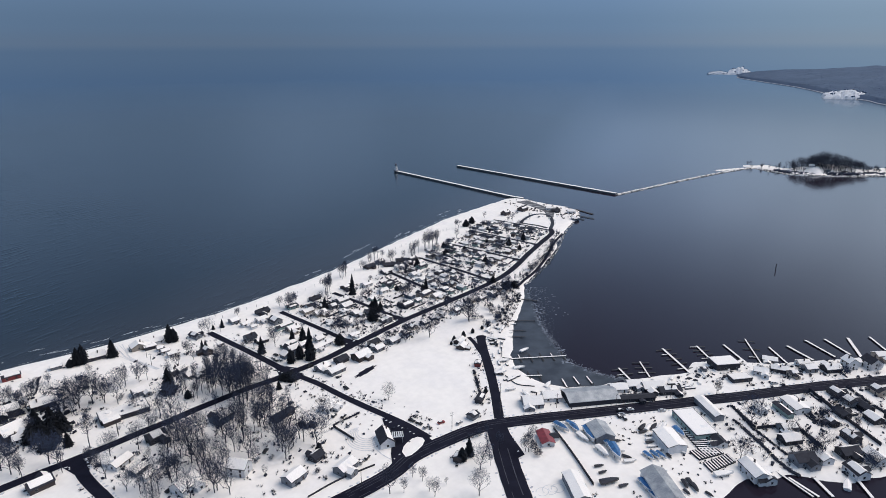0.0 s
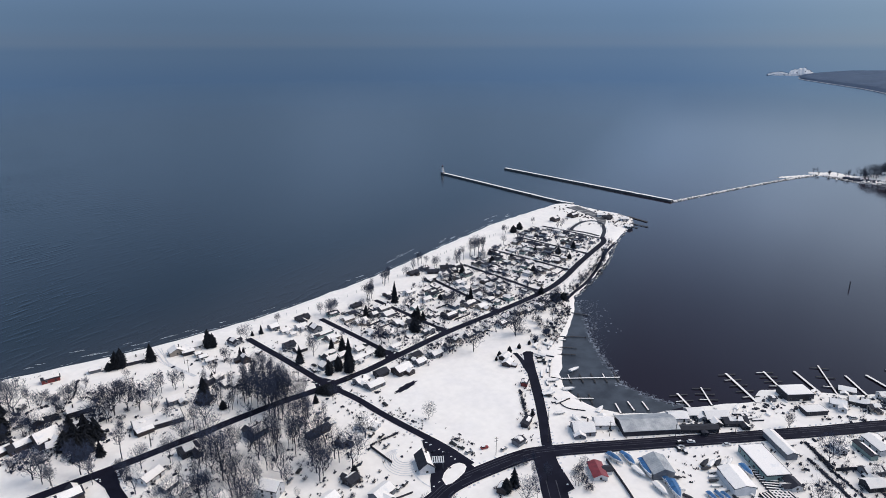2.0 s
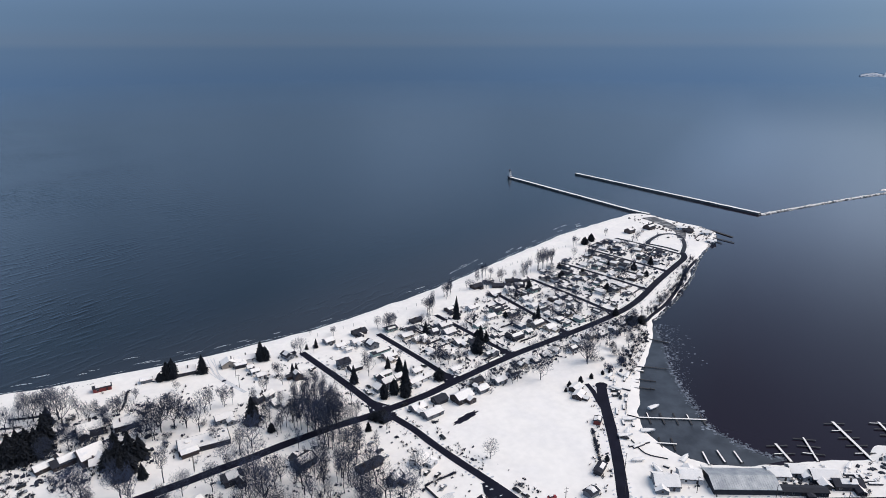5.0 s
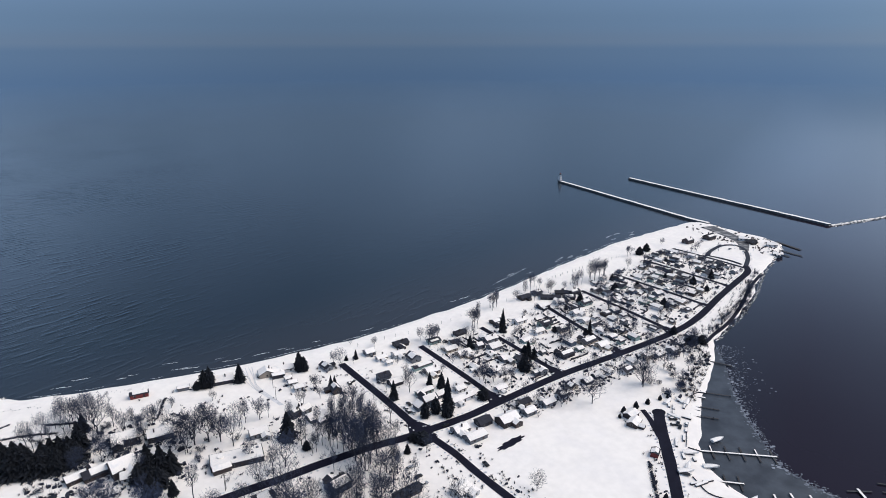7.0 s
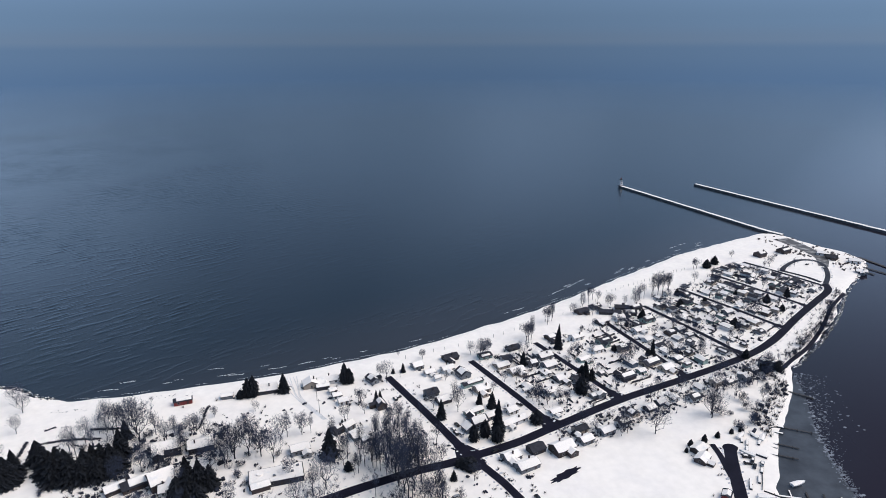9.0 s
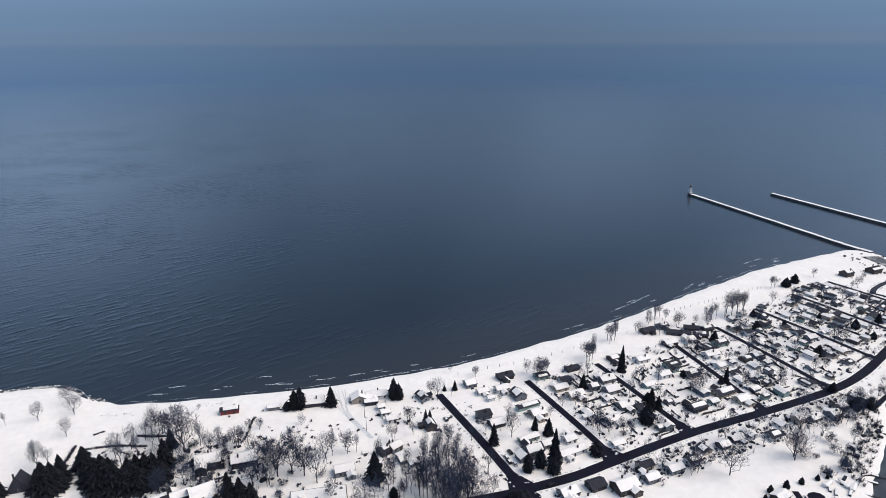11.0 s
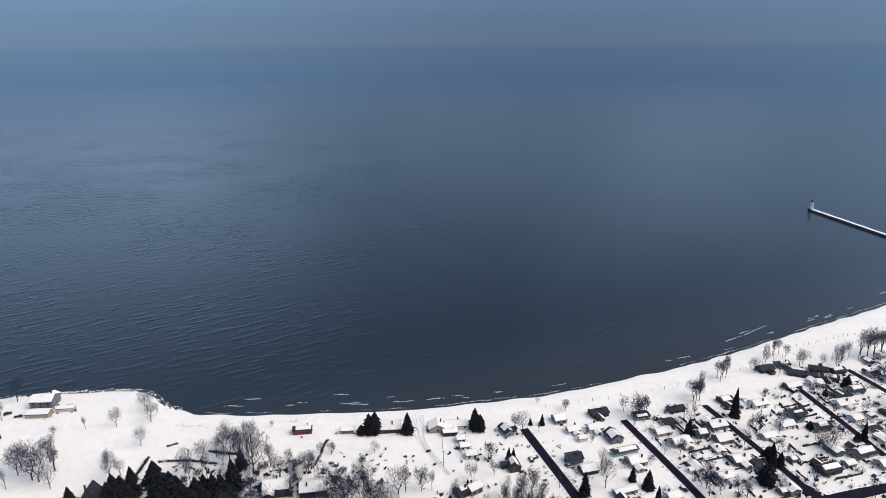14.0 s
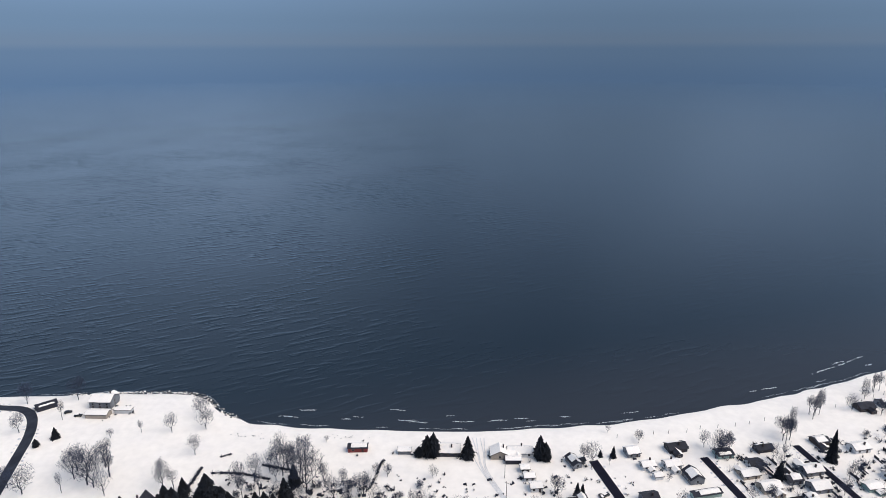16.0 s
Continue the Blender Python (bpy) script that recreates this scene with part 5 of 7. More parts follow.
house(151.8, 308.0, 25, 9, 8, 3.2, "white", "snow", 20)
house(134.1, 300.4, 30, 9, 7, 3.2, "dark", "patch", 34)
house(131.2, 250.3, 20, 13, 9, 4, "grey", "snow")
house(123.7, 268.3, 20, 8, 7, 3, "dark", "dark")
house(160.8, 258.3, 70, 13, 8, 3.5, "white", "dark", 38, name="station")
house(267.9, 320.7, 30, 8, 6, 2.6, "brown", "snow")
house(259.2, 293.2, 40, 5.5, 4, 2.4, "red", "dark", 20, name="shed", extras=False)
house(230.9, 258.7, 30, 9, 4, 2.4, "dark", "patch", 15, name="shed", extras=False)
house(214.5, 246.4, 10, 6, 5, 2.6, "grey", "dark", 20, name="shed", extras=False)
house(252.7, 235.4, -33, 12, 11, 3, "grey", "snow")
house(266.7, 232.9, -33, 11, 9, 3, "white", "snow")
house(285.5, 217.6, -29, 32, 16, 3.4, "dark", "steel", 15, name="boat_shed")
house(307.4, 213.3, -31, 11, 8, 3, "white", "snow")
house(318.8, 209.6, -31, 10, 8, 3.2, "grey", "snow")
house(326.2, 200.7, -31, 14, 9, 3.2, "dark", "snow")
house(306.1, 199.2, -31, 24, 5, 3, "dark", "dark", 15)
house(330.5, 191.6, -31, 14, 7, 3, "dark", "patch")
house(373.0, 193.2, -31, 4, 3, 2.5, "grey", "dark", 20, name="shed", extras=False)
house(390.0, 188.4, -30, 17, 12, 5.0, "dark", "flat")
house(380.6, 172.2, -28, 16, 9, 2.8, "dark", "flat")
house(424.7, 173.6, -60, 11, 7, 3.5, "grey", "snow")
house(399.1, 167.2, -60, 10, 8, 3.5, "white", "snow")
house(411.6, 161.2, -60, 12, 7, 3.5, "dark", "snow")
house(413.2, 153.1, -30, 8, 6, 3.2, "tan", "patch")
house(429.3, 149.3, -30, 9, 8, 3.5, "grey", "snow")
house(440.6, 140.3, -30, 13, 9, 3.4, "dark", "snow")
house(455.2, 134.7, 60, 9, 9, 6, "white", "snow", 35)
house(466.7, 125.7, 60, 11, 10, 6, "white", "dark", 35)
house(434.8, 156.1, -30, 10, 6, 3, "white", "snow")
house(484.1, 126.5, -30, 9, 8, 5, "tan", "snow")
house(182.6, 220.7, 30, 6, 4.5, 2.6, "brown", "patch", 24, name="cabin", extras=False)
house(231.1, 204.1, 60, 12, 7, 3, "white", "red", 22)
house(258.4, 188.0, 62, 14, 11, 4.2, "grey", "steel", 24, name="shed", extras=False)
house(282.1, 159.8, 62, 17, 11, 4.2, "white", "snow", 14, name="boat_shed")
house(307.7, 160.4, 62, 26, 13, 3.6, "green", "flat", 10, name="workshop")
house(329.7, 164.1, 62, 22, 6, 3.5, "grey", "snow", 20, name="shed", extras=False)
house(303.6, 142.9, 62, 9, 7, 3, "white", "patch")
house(244.3, 138.8, 60, 24, 12, 4.5, "white", "steel", 25, name="boat_shed")
house(211.9, 165.4, 60, 20, 8, 4, "grey", "snow", 18, name="shed", extras=False)
house(353.9, 145.1, 62, 9, 6, 3, "white", "snow")
house(373.6, 134.2, 62, 17, 11, 4, "white", "snow", 14)
house(363.2, 136.1, 62, 14, 4, 3, "green", "dark", 15, name="shed", extras=False)
house(293.7, 118.6, 62, 14, 8, 4.5, "white", "snow")
house(295.3, 112.7, 62, 9, 6, 3.5, "white", "patch")
house(323.0, 107.2, -28, 13, 10, 4, "grey", "dark")
house(332.7, 101.4, 62, 10, 8, 3.5, "white", "snow")
house(409.1, 124.5, 62, 11, 8, 3.5, "dark", "patch")
house(405.1, 115.0, 62, 10, 8, 3.5, "grey", "patch")
house(372.8, 113.3, 62, 9, 6, 3, "dark", "patch")
house(364.8, 99.9, 62, 10, 8, 3.5, "dark", "dark")
house(348.5, 95.1, -28, 12, 9, 3.5, "dark", "dark")
house(334.9, 86.1, 62, 12, 9, 4, "white", "patch")
house(395.3, 99.3, 62, 10, 8, 3.5, "dark", "snow")
house(432.8, 110.0, 62, 11, 9, 3.5, "tan", "patch")
house(354.3, 84.3, 62, 12, 9, 4, "white", "snow")
house(387.6, 113.0, 62, 10, 7, 3, "dark", "patch")
house(404.9, 107.1, 62, 10, 7, 3.5, "dark", "dark")
house(590.1, 582.3, 11, 14, 11, 4, "brown", "dark", 32)
house(557.1, 580.6, 11, 12, 10, 4, "brown", "dark", 32)
house(620.2, 550.9, -40, 12, 8, 3, "brown", "dark")
house(620.4, 563.0, -40, 10, 7, 3, "white", "snow")
house(631.2, 533.8, -40, 12, 8, 3, "white", "snow")
house(611.1, 509.7, -40, 11, 7, 3, "grey", "snow")

# ---- bare trees ----
bare_tree(-103.2, 484.3, 11, 2)
bare_tree(-85.4, 488.8, 12, 0)
bare_tree(-91.3, 500.4, 13, 1)
bare_tree(-119.9, 483.1, 8, 3)
bare_tree(-135.2, 478.2, 6, 2)
bare_tree(-123.2, 437.6, 19, 1)
bare_tree(-136.5, 443.7, 15, 0)
bare_tree(-119.2, 445.5, 15, 3)
bare_tree(-125.0, 452.8, 15, 3)
bare_tree(-137.0, 433.4, 11, 4)
bare_tree(-176.1, 519.1, 14, 0)
bare_tree(-204.7, 513.9, 13, 2)
bare_tree(-172.7, 496.1, 12, 3)
bare_tree(-190.0, 483.0, 11, 2)
bare_tree(-156.1, 432.5, 14, 1)
bare_tree(-115.0, 431.8, 12, 0)
bare_tree(-165.9, 436.7, 12, 2)
bare_tree(-88.0, 437.0, 14, 2)
bare_tree(-82.2, 435.8, 13, 3)
bare_tree(-91.6, 443.4, 12, 4)
bare_tree(-46.2, 429.7, 15, 3)
bare_tree(-38.3, 432.0, 15, 4)
bare_tree(-31.0, 448.6, 16, 0)
bare_tree(-25.2, 442.3, 18, 3)
bare_tree(-15.8, 435.4, 22, 1)
bare_tree(-51.1, 438.4, 13, 2)
bare_tree(-36.7, 458.9, 13, 2)
bare_tree(-22.9, 453.5, 15, 0)
bare_tree(-8.0, 440.0, 14, 3)
bare_tree(-1.4, 429.6, 14, 0)
bare_tree(5.6, 426.3, 10, 2)
bare_tree(13.9, 435.7, 9, 3)
bare_tree(16.9, 450.1, 6, 2)
bare_tree(23.2, 447.7, 7, 2)
bare_tree(-13.7, 477.9, 4, 2)
bare_tree(46.6, 446.5, 7, 2)
bare_tree(26.7, 408.2, 17, 2)
bare_tree(21.7, 397.9, 14, 1)
bare_tree(29.9, 396.3, 15, 0)
bare_tree(33.9, 402.4, 20, 2)
bare_tree(41.1, 402.7, 19, 2)
bare_tree(47.3, 399.8, 17, 2)
bare_tree(53.3, 392.6, 17, 0)
bare_tree(70.4, 413.2, 13, 2)
bare_tree(129.9, 455.4, 13, 0)
bare_tree(126.1, 457.4, 12, 3)
bare_tree(139.5, 457.3, 6, 4)
bare_tree(107.5, 436.3, 9, 2)
bare_tree(108.3, 422.4, 8, 0)
bare_tree(97.4, 419.4, 9, 3)
bare_tree(149.3, 415.5, 10, 2)
bare_tree(161.8, 406.8, 14, 0)
bare_tree(164.7, 422.2, 12, 3)
bare_tree(198.1, 463.4, 12, 0)
bare_tree(201.9, 465.5, 11, 3)
bare_tree(212.8, 420.8, 9, 2)
bare_tree(210.4, 396.2, 13, 0)
bare_tree(215.0, 409.6, 11, 2)
bare_tree(160.9, 477.2, 7, 2)
bare_tree(262.9, 446.4, 10, 2)
bare_tree(275.4, 443.2, 12, 3)
bare_tree(298.6, 429.3, 12, 1)
bare_tree(265.2, 427.5, 8, 2)
bare_tree(352.1, 443.0, 10, 2)
bare_tree(368.1, 415.6, 9, 3)
bare_tree(203.0, 466.6, 13, 0)
bare_tree(207.7, 469.1, 11, 3)
bare_tree(195.5, 473.2, 9, 2)
bare_tree(242.4, 476.9, 15, 3)
bare_tree(252.0, 489.5, 14, 4)
bare_tree(270.7, 501.1, 14, 3)
bare_tree(281.6, 513.5, 12, 4)
bare_tree(274.3, 505.4, 12, 3)
bare_tree(330.6, 533.5, 12, 3)
bare_tree(325.7, 531.4, 12, 4)
bare_tree(161.8, 480.5, 6, 2)
bare_tree(146.0, 487.6, 5, 2)
bare_tree(242.1, 479.7, 14, 0)
bare_tree(246.3, 480.2, 13, 3)
bare_tree(271.4, 506.7, 12, 3)
for x, y, tall, kind in ((382.8, 522.4, 17, 3), (386.2, 525.4, 18, 4), (388.5, 521.9, 17, 3), (391.8, 526.0, 19, 3), (394.6, 523.3, 18, 4), (397.4, 527.1, 19, 3), (400.5, 524.6, 17, 4),
                         (403.4, 527.8, 18, 3), (406.4, 530.5, 15, 4), (362.0, 516.8, 13, 3), (369.5, 521.0, 14, 3), (299.6, 510.6, 9, 1), (315.0, 523.4, 8, 2), (313.5, 505.0, 9, 0),
                         (334.6, 515.4, 9, 2), (338.6, 518.0, 10, 1), (349.6, 513.8, 9, 2), (318.0, 527.4, 11, 4), (358.5, 511.8, 10, 1), (337.8, 491.8, 9, 2), (246.5, 480.6, 14, 4), (277.0, 505.8, 13, 4)):
    bare_tree(x, y, tall, kind)
conifer(347.5, 486.4, 9, 1, 1.2)
for x, y, tall, kind in ((1.1, 442.6, 8, 2), (4.0, 438.1, 6, 6), (6.2, 416.3, 9, 1), (8.4, 421.4, 8, 2), (-9.0, 406.3, 9, 0), (-4.8, 399.1, 8, 2), (-1.4, 404.3, 6, 6), (-12.9, 418.3, 10, 1),
                         (-18.0, 429.0, 9, 2), (6.6, 391.6, 9, 2), (8.2, 385.0, 10, 0), (-30.0, 428.2, 10, 1), (34.0, 410.9, 10, 0), (47.1, 404.7, 11, 1), (-33.5, 444.5, 10, 2)):
    bare_tree(x, y, tall, kind)
conifer(-23.3, 441.3, 12, 1, 0.8)
bare_tree(366.7, 518.2, 12, 3)
bare_tree(374.0, 521.3, 13, 4)
bare_tree(317.0, 528.8, 12, 5)
bare_tree(325.8, 532.6, 12, 5)
bare_tree(333.3, 529.1, 9, 2)
bare_tree(463.8, 568.3, 11, 3)
bare_tree(469.0, 570.0, 10, 0)
bare_tree(523.8, 584.4, 8, 2)
bare_tree(301.2, 352.2, 20, 1)
bare_tree(332.4, 366.9, 12, 2)
bare_tree(371.0, 383.0, 13, 0)
bare_tree(328.8, 346.7, 9, 3)
bare_tree(343.6, 357.1, 10, 2)
bare_tree(407.2, 471.5, 14, 1)
bare_tree(428.5, 454.1, 17, 2)
bare_tree(434.5, 466.1, 15, 0)
bare_tree(383.0, 428.5, 10, 2)
bare_tree(324.4, 420.7, 10, 2)
bare_tree(30.9, 354.1, 20, 3)
bare_tree(11.3, 351.3, 18, 0)
bare_tree(-9.3, 360.3, 17, 1)
bare_tree(-5.6, 361.1, 15, 3)
bare_tree(14.7, 346.0, 16, 2)
bare_tree(28.6, 339.5, 8, 0)
bare_tree(61.1, 351.7, 15, 0)
bare_tree(71.9, 314.4, 24, 3)
bare_tree(71.9, 334.6, 20, 0)
bare_tree(76.3, 362.9, 19, 1)
bare_tree(65.7, 325.8, 18, 3)
bare_tree(91.0, 312.2, 18, 0)
bare_tree(105.0, 330.6, 15, 2)
bare_tree(111.2, 316.1, 19, 3)
bare_tree(129.0, 349.1, 13, 2)
bare_tree(124.8, 302.9, 17, 0)
bare_tree(124.8, 290.7, 20, 2)
bare_tree(129.7, 279.1, 21, 1)
bare_tree(108.4, 304.1, 18, 4)
bare_tree(83.1, 327.0, 15, 2)
bare_tree(121.9, 323.4, 14, 4)
bare_tree(114.2, 295.8, 18, 0)
bare_tree(98.4, 348.9, 12, 3)
bare_tree(112.4, 347.0, 20, 1)
bare_tree(117.4, 347.3, 21, 0)
bare_tree(114.2, 357.6, 20, 2)
bare_tree(112.1, 363.6, 20, 1)
bare_tree(122.7, 352.7, 20, 2)
bare_tree(109.6, 369.8, 18, 0)
bare_tree(118.8, 363.1, 21, 1)
bare_tree(111.0, 352.9, 21, 2)
bare_tree(124.1, 361.4, 19, 0)
bare_tree(107.0, 378.3, 17, 3)
bare_tree(102.3, 376.1, 15, 4)
bare_tree(98.2, 373.6, 14, 3)
bare_tree(99.5, 388.5, 14, 4)
bare_tree(107.6, 389.8, 15, 3)
bare_tree(112.8, 392.0, 14, 4)
bare_tree(113.9, 383.8, 16, 2)
bare_tree(121.5, 390.9, 15, 0)
bare_tree(126.8, 395.8, 15, 3)
bare_tree(123.2, 401.9, 14, 4)
bare_tree(124.4, 377.8, 17, 2)
bare_tree(130.7, 385.5, 14, 3)
bare_tree(110.4, 402.8, 13, 3)
bare_tree(137.1, 363.1, 11, 2)
bare_tree(91.6, 368.7, 12, 3)
bare_tree(69.5, 359.6, 15, 3)
bare_tree(186.2, 293.9, 10.5, 1)
bare_tree(244.5, 357.7, 13, 2)
bare_tree(59.9, 377.4, 11, 2)
bare_tree(32.3, 409.7, 15, 1)
bare_tree(19.9, 423.8, 13, 2)
bare_tree(-22.8, 462.9, 13, 2)
bare_tree(-36.1, 466.9, 12, 0)
bare_tree(259.7, 349.4, 17, 1)
bare_tree(139.0, 220.8, 15, 2)
bare_tree(144.9, 217.2, 8, 2)
bare_tree(157.1, 218.4, 8, 2)
bare_tree(154.9, 205.2, 10, 2)
bare_tree(154.9, 224.1, 7, 2)
bare_tree(185.8, 207.2, 14, 0)
bare_tree(204.1, 212.3, 12, 3)
bare_tree(338.1, 142.2, 15, 1)
bare_tree(352.3, 171.1, 10, 2)
bare_tree(298.8, 128.2, 13, 0)
bare_tree(314.2, 125.3, 10, 3)
bare_tree(341.6, 103.7, 12, 0)
bare_tree(343.4, 122.2, 10, 2)
bare_tree(355.8, 112.4, 12, 3)
bare_tree(71.8, 274.9, 19, 2)
bare_tree(48.2, 295.6, 17, 3)
bare_tree(57.1, 298.5, 16, 3)
bare_tree(38.1, 302.5, 12, 0)
bare_tree(67.3, 314.0, 15, 2)
bare_tree(-5.5, 353.5, 16, 0)
bare_tree(-1.5, 344.7, 14, 3)
bare_tree(28.8, 341.3, 8, 2)
bare_tree(98.8, 295.4, 16, 4)
bare_tree(101.2, 313.6, 18, 3)
bare_tree(112.1, 285.0, 17, 2)
bare_tree(119.1, 285.9, 14, 3)
bare_tree(216.3, 202.6, 10, 2)
bare_tree(61.6, 347.5, 10, 2)
bare_tree(50.1, 290.9, 14, 3)
bare_tree(42.9, 296.5, 12, 3)
bare_tree(101.9, 371.0, 14, 3)
bare_tree(107.3, 362.6, 13, 4)
bare_tree(15.4, 339.0, 14, 3)
bare_tree(-2.1, 350.0, 10, 2)
bare_tree(30.7, 335.2, 8, 2)
bare_tree(133.0, 363.4, 9, 2)
bare_tree(96.7, 272.1, 6, 2)
bare_tree(99.7, 324.1, 14, 0)
bare_tree(52.1, 318.3, 10, 3)
bare_tree(73.6, 295.7, 14, 4)
bare_tree(87.7, 378.2, 12, 2)
bare_tree(-38.5, 451.5, 12, 0)
bare_tree(-44.4, 444.2, 14, 2)
bare_tree(39.0, 419.3, 13, 2)
bare_tree(43.8, 415.8, 15, 2)
bare_tree(103.5, 385.3, 12, 3)
bare_tree(211.4, 401.2, 11, 0)
bare_tree(289.7, 422.7, 10, 1)
bare_tree(289.8, 387.2, 10, 0)
bare_tree(258.8, 445.4, 7, 2)
bare_tree(364.1, 469.3, 12, 2)
bare_tree(366.7, 455.1, 10, 1)
bare_tree(219.9, 203.2, 6, 6)
bare_tree(223.8, 210.1, 5, 6)
bare_tree(217.6, 198.0, 5, 6)
bare_tree(224.8, 208.0, 9, 2)
bare_tree(215.2, 203.7, 8, 0)
bare_tree(200.7, 218.4, 9, 3)
bare_tree(195.9, 211.4, 10, 3)
bare_tree(207.4, 226.5, 8, 3)
bare_tree(192.3, 206.4, 7, 4)
bare_tree(200.9, 231.5, 4, 6)
bare_tree(205.2, 230.2, 4, 6)
bare_tree(172.4, 192.6, 13, 0)
bare_tree(155.3, 210.2, 7, 2)
bare_tree(165.0, 209.1, 4, 2)
bare_tree(334.6, 183.6, 3, 6)
bare_tree(351.9, 171.7, 9, 2)
bare_tree(165.1, 418.1, 9, 0)
bare_tree(166.8, 444.4, 5, 2)
bare_tree(203.3, 469.6, 11, 1)
bare_tree(228.7, 454.0, 9, 0)
bare_tree(95.9, 419.9, 9, 0)
bare_tree(108.5, 434.0, 9, 1)
bare_tree(125.8, 409.8, 11, 2)
bare_tree(245.2, 486.7, 9, 2)
bare_tree(176.7, 420.8, 6, 2)
bare_tree(191.6, 422.4, 6, 2)
bare_tree(138.8, 408.6, 9, 3)
bare_tree(202.6, 430.1, 7, 1)
bare_tree(210.8, 429.3, 8, 2)
bare_tree(-127.4, 439.4, 18, 1)
bare_tree(-138.5, 450.5, 14, 2)
bare_tree(-119.2, 446.0, 12, 3)
bare_tree(-129.6, 463.0, 9, 2)
bare_tree(-82.9, 465.4, 11, 2)
bare_tree(-18.1, 443.9, 18, 1)
bare_tree(23.9, 450.6, 5, 2)
bare_tree(48.4, 448.2, 5, 2)
bare_tree(58.7, 411.8, 13, 1)
bare_tree(-30.4, 456.0, 13, 2)
bare_tree(125.4, 286.4, 16, 3)
bare_tree(113.2, 342.8, 22, 3)
bare_tree(72.3, 313.2, 19, 1)
bare_tree(71.1, 330.2, 14, 0)
bare_tree(114.0, 281.0, 16, 0)
bare_tree(57.0, 293.2, 15, 1)
bare_tree(57.1, 298.6, 14, 0)
bare_tree(70.5, 305.5, 17, 1)
bare_tree(60.2, 295.0, 16, 3)
bare_tree(70.6, 291.2, 15, 0)
bare_tree(76.5, 303.9, 15, 3)
bare_tree(74.8, 290.3, 18, 1)
bare_tree(73.5, 275.8, 17, 1)
bare_tree(83.4, 295.4, 14, 0)
bare_tree(82.8, 287.2, 15, 3)
bare_tree(60.2, 313.6, 13, 2)
bare_tree(66.4, 321.2, 15, 3)
bare_tree(79.4, 324.1, 15, 1)
bare_tree(91.7, 301.3, 17, 3)
bare_tree(99.7, 308.1, 18, 3)
bare_tree(95.8, 291.7, 15, 0)
bare_tree(113.1, 311.5, 16, 0)
bare_tree(124.6, 311.6, 15, 1)

# ---- evergreens ----
conifer(43.2, 465.2, 13, 2, 0.8)
conifer(46.6, 465.2, 14.5, 2, 0.7)
conifer(38.8, 465.2, 6, 2, 1.3)
conifer(65.1, 464.3, 13, 1, 1)
conifer(103.7, 462.9, 14.5, 2, 0.62)
conifer(106.6, 461.9, 11, 2, 0.75)
conifer(117.6, 431.7, 9, 0, 1)
conifer(119.9, 430.9, 9, 0, 1)
conifer(143.3, 464.0, 7, 0, 1)
conifer(136.6, 464.9, 4, 1, 1)
conifer(258.6, 461.3, 19, 1, 0.5)
conifer(223.1, 445.5, 11, 2, 0.6)
conifer(-166.1, 478.1, 7, 1, 1)
conifer(-172.4, 470.3, 5, 2, 1)
conifer(82.2, 387.8, 17, 1, 0.9)
conifer(93.2, 412.1, 6, 1, 1)
conifer(150.0, 403.0, 13, 1, 0.7)
conifer(177.1, 410.5, 9, 1, 0.7)
conifer(182.8, 404.2, 11, 1, 0.8)
conifer(176.0, 379.1, 21, 1, 0.55)
conifer(160.1, 376.1, 11, 2, 0.8)
conifer(167.7, 378.1, 11, 2, 0.8)
conifer(172.4, 371.9, 10, 2, 1)
conifer(201.0, 381.0, 9, 2, 1.1)
conifer(253.4, 415.2, 14, 1, 0.8)
conifer(252.1, 417.8, 10, 2, 1)
conifer(317.4, 431.6, 12, 1, 0.5)
conifer(313.4, 431.0, 6, 2, 0.8)
conifer(-80.2, 416.1, 14, 1, 1.3)
conifer(-76.2, 416.1, 14, 1, 1.4)
conifer(-73.2, 418.1, 13, 1, 1.3)
conifer(-72.7, 424.9, 11, 1, 1.3)
conifer(-77.0, 434.8, 9, 1, 1.0)
conifer(-81.7, 424.9, 12, 1, 1.3)
conifer(-76.6, 422.2, 13, 1, 1.4)
conifer(-63.9, 431.3, 14, 1, 1.3)
conifer(-57.3, 420.1, 15, 1, 1.4)
conifer(-52.2, 411.5, 16, 1, 1.3)
conifer(-49.4, 413.4, 16, 1, 1.4)
conifer(-44.3, 409.1, 16, 1, 1.4)
conifer(-48.5, 418.4, 14, 1, 1.3)
conifer(-53.2, 422.0, 14, 1, 1.4)
conifer(-39.8, 417.6, 13, 1, 1.3)
conifer(-36.2, 419.6, 13, 1, 1.2)
conifer(-32.1, 419.7, 13, 1, 1.2)
conifer(-28.0, 419.8, 12, 1, 1.2)
conifer(-23.6, 424.4, 17, 1, 0.9)
conifer(-26.9, 409.9, 12, 1, 1.3)
conifer(-39.1, 408.1, 14, 1, 1.3)
conifer(-32.4, 408.4, 13, 1, 1.4)
conifer(-36.6, 411.8, 13, 1, 1.3)
conifer(-23.6, 413.6, 11, 1, 1.3)
conifer(-99.3, 418.1, 11, 1, 1)
conifer(11.6, 380.3, 14, 1, 1.1)
conifer(17.2, 382.8, 17, 1, 1)
conifer(21.9, 383.0, 13, 1, 1.1)
conifer(7.0, 379.6, 12, 2, 1.2)
conifer(12.2, 367.0, 13, 1, 1.1)
conifer(16.4, 372.0, 12, 1, 1.1)
conifer(10.3, 393.8, 13, 1, 1)
conifer(21.9, 363.4, 9, 1, 0.9)
conifer(242.9, 401.7, 13, 2, 0.9)
conifer(257.6, 414.0, 9, 1, 0.9)
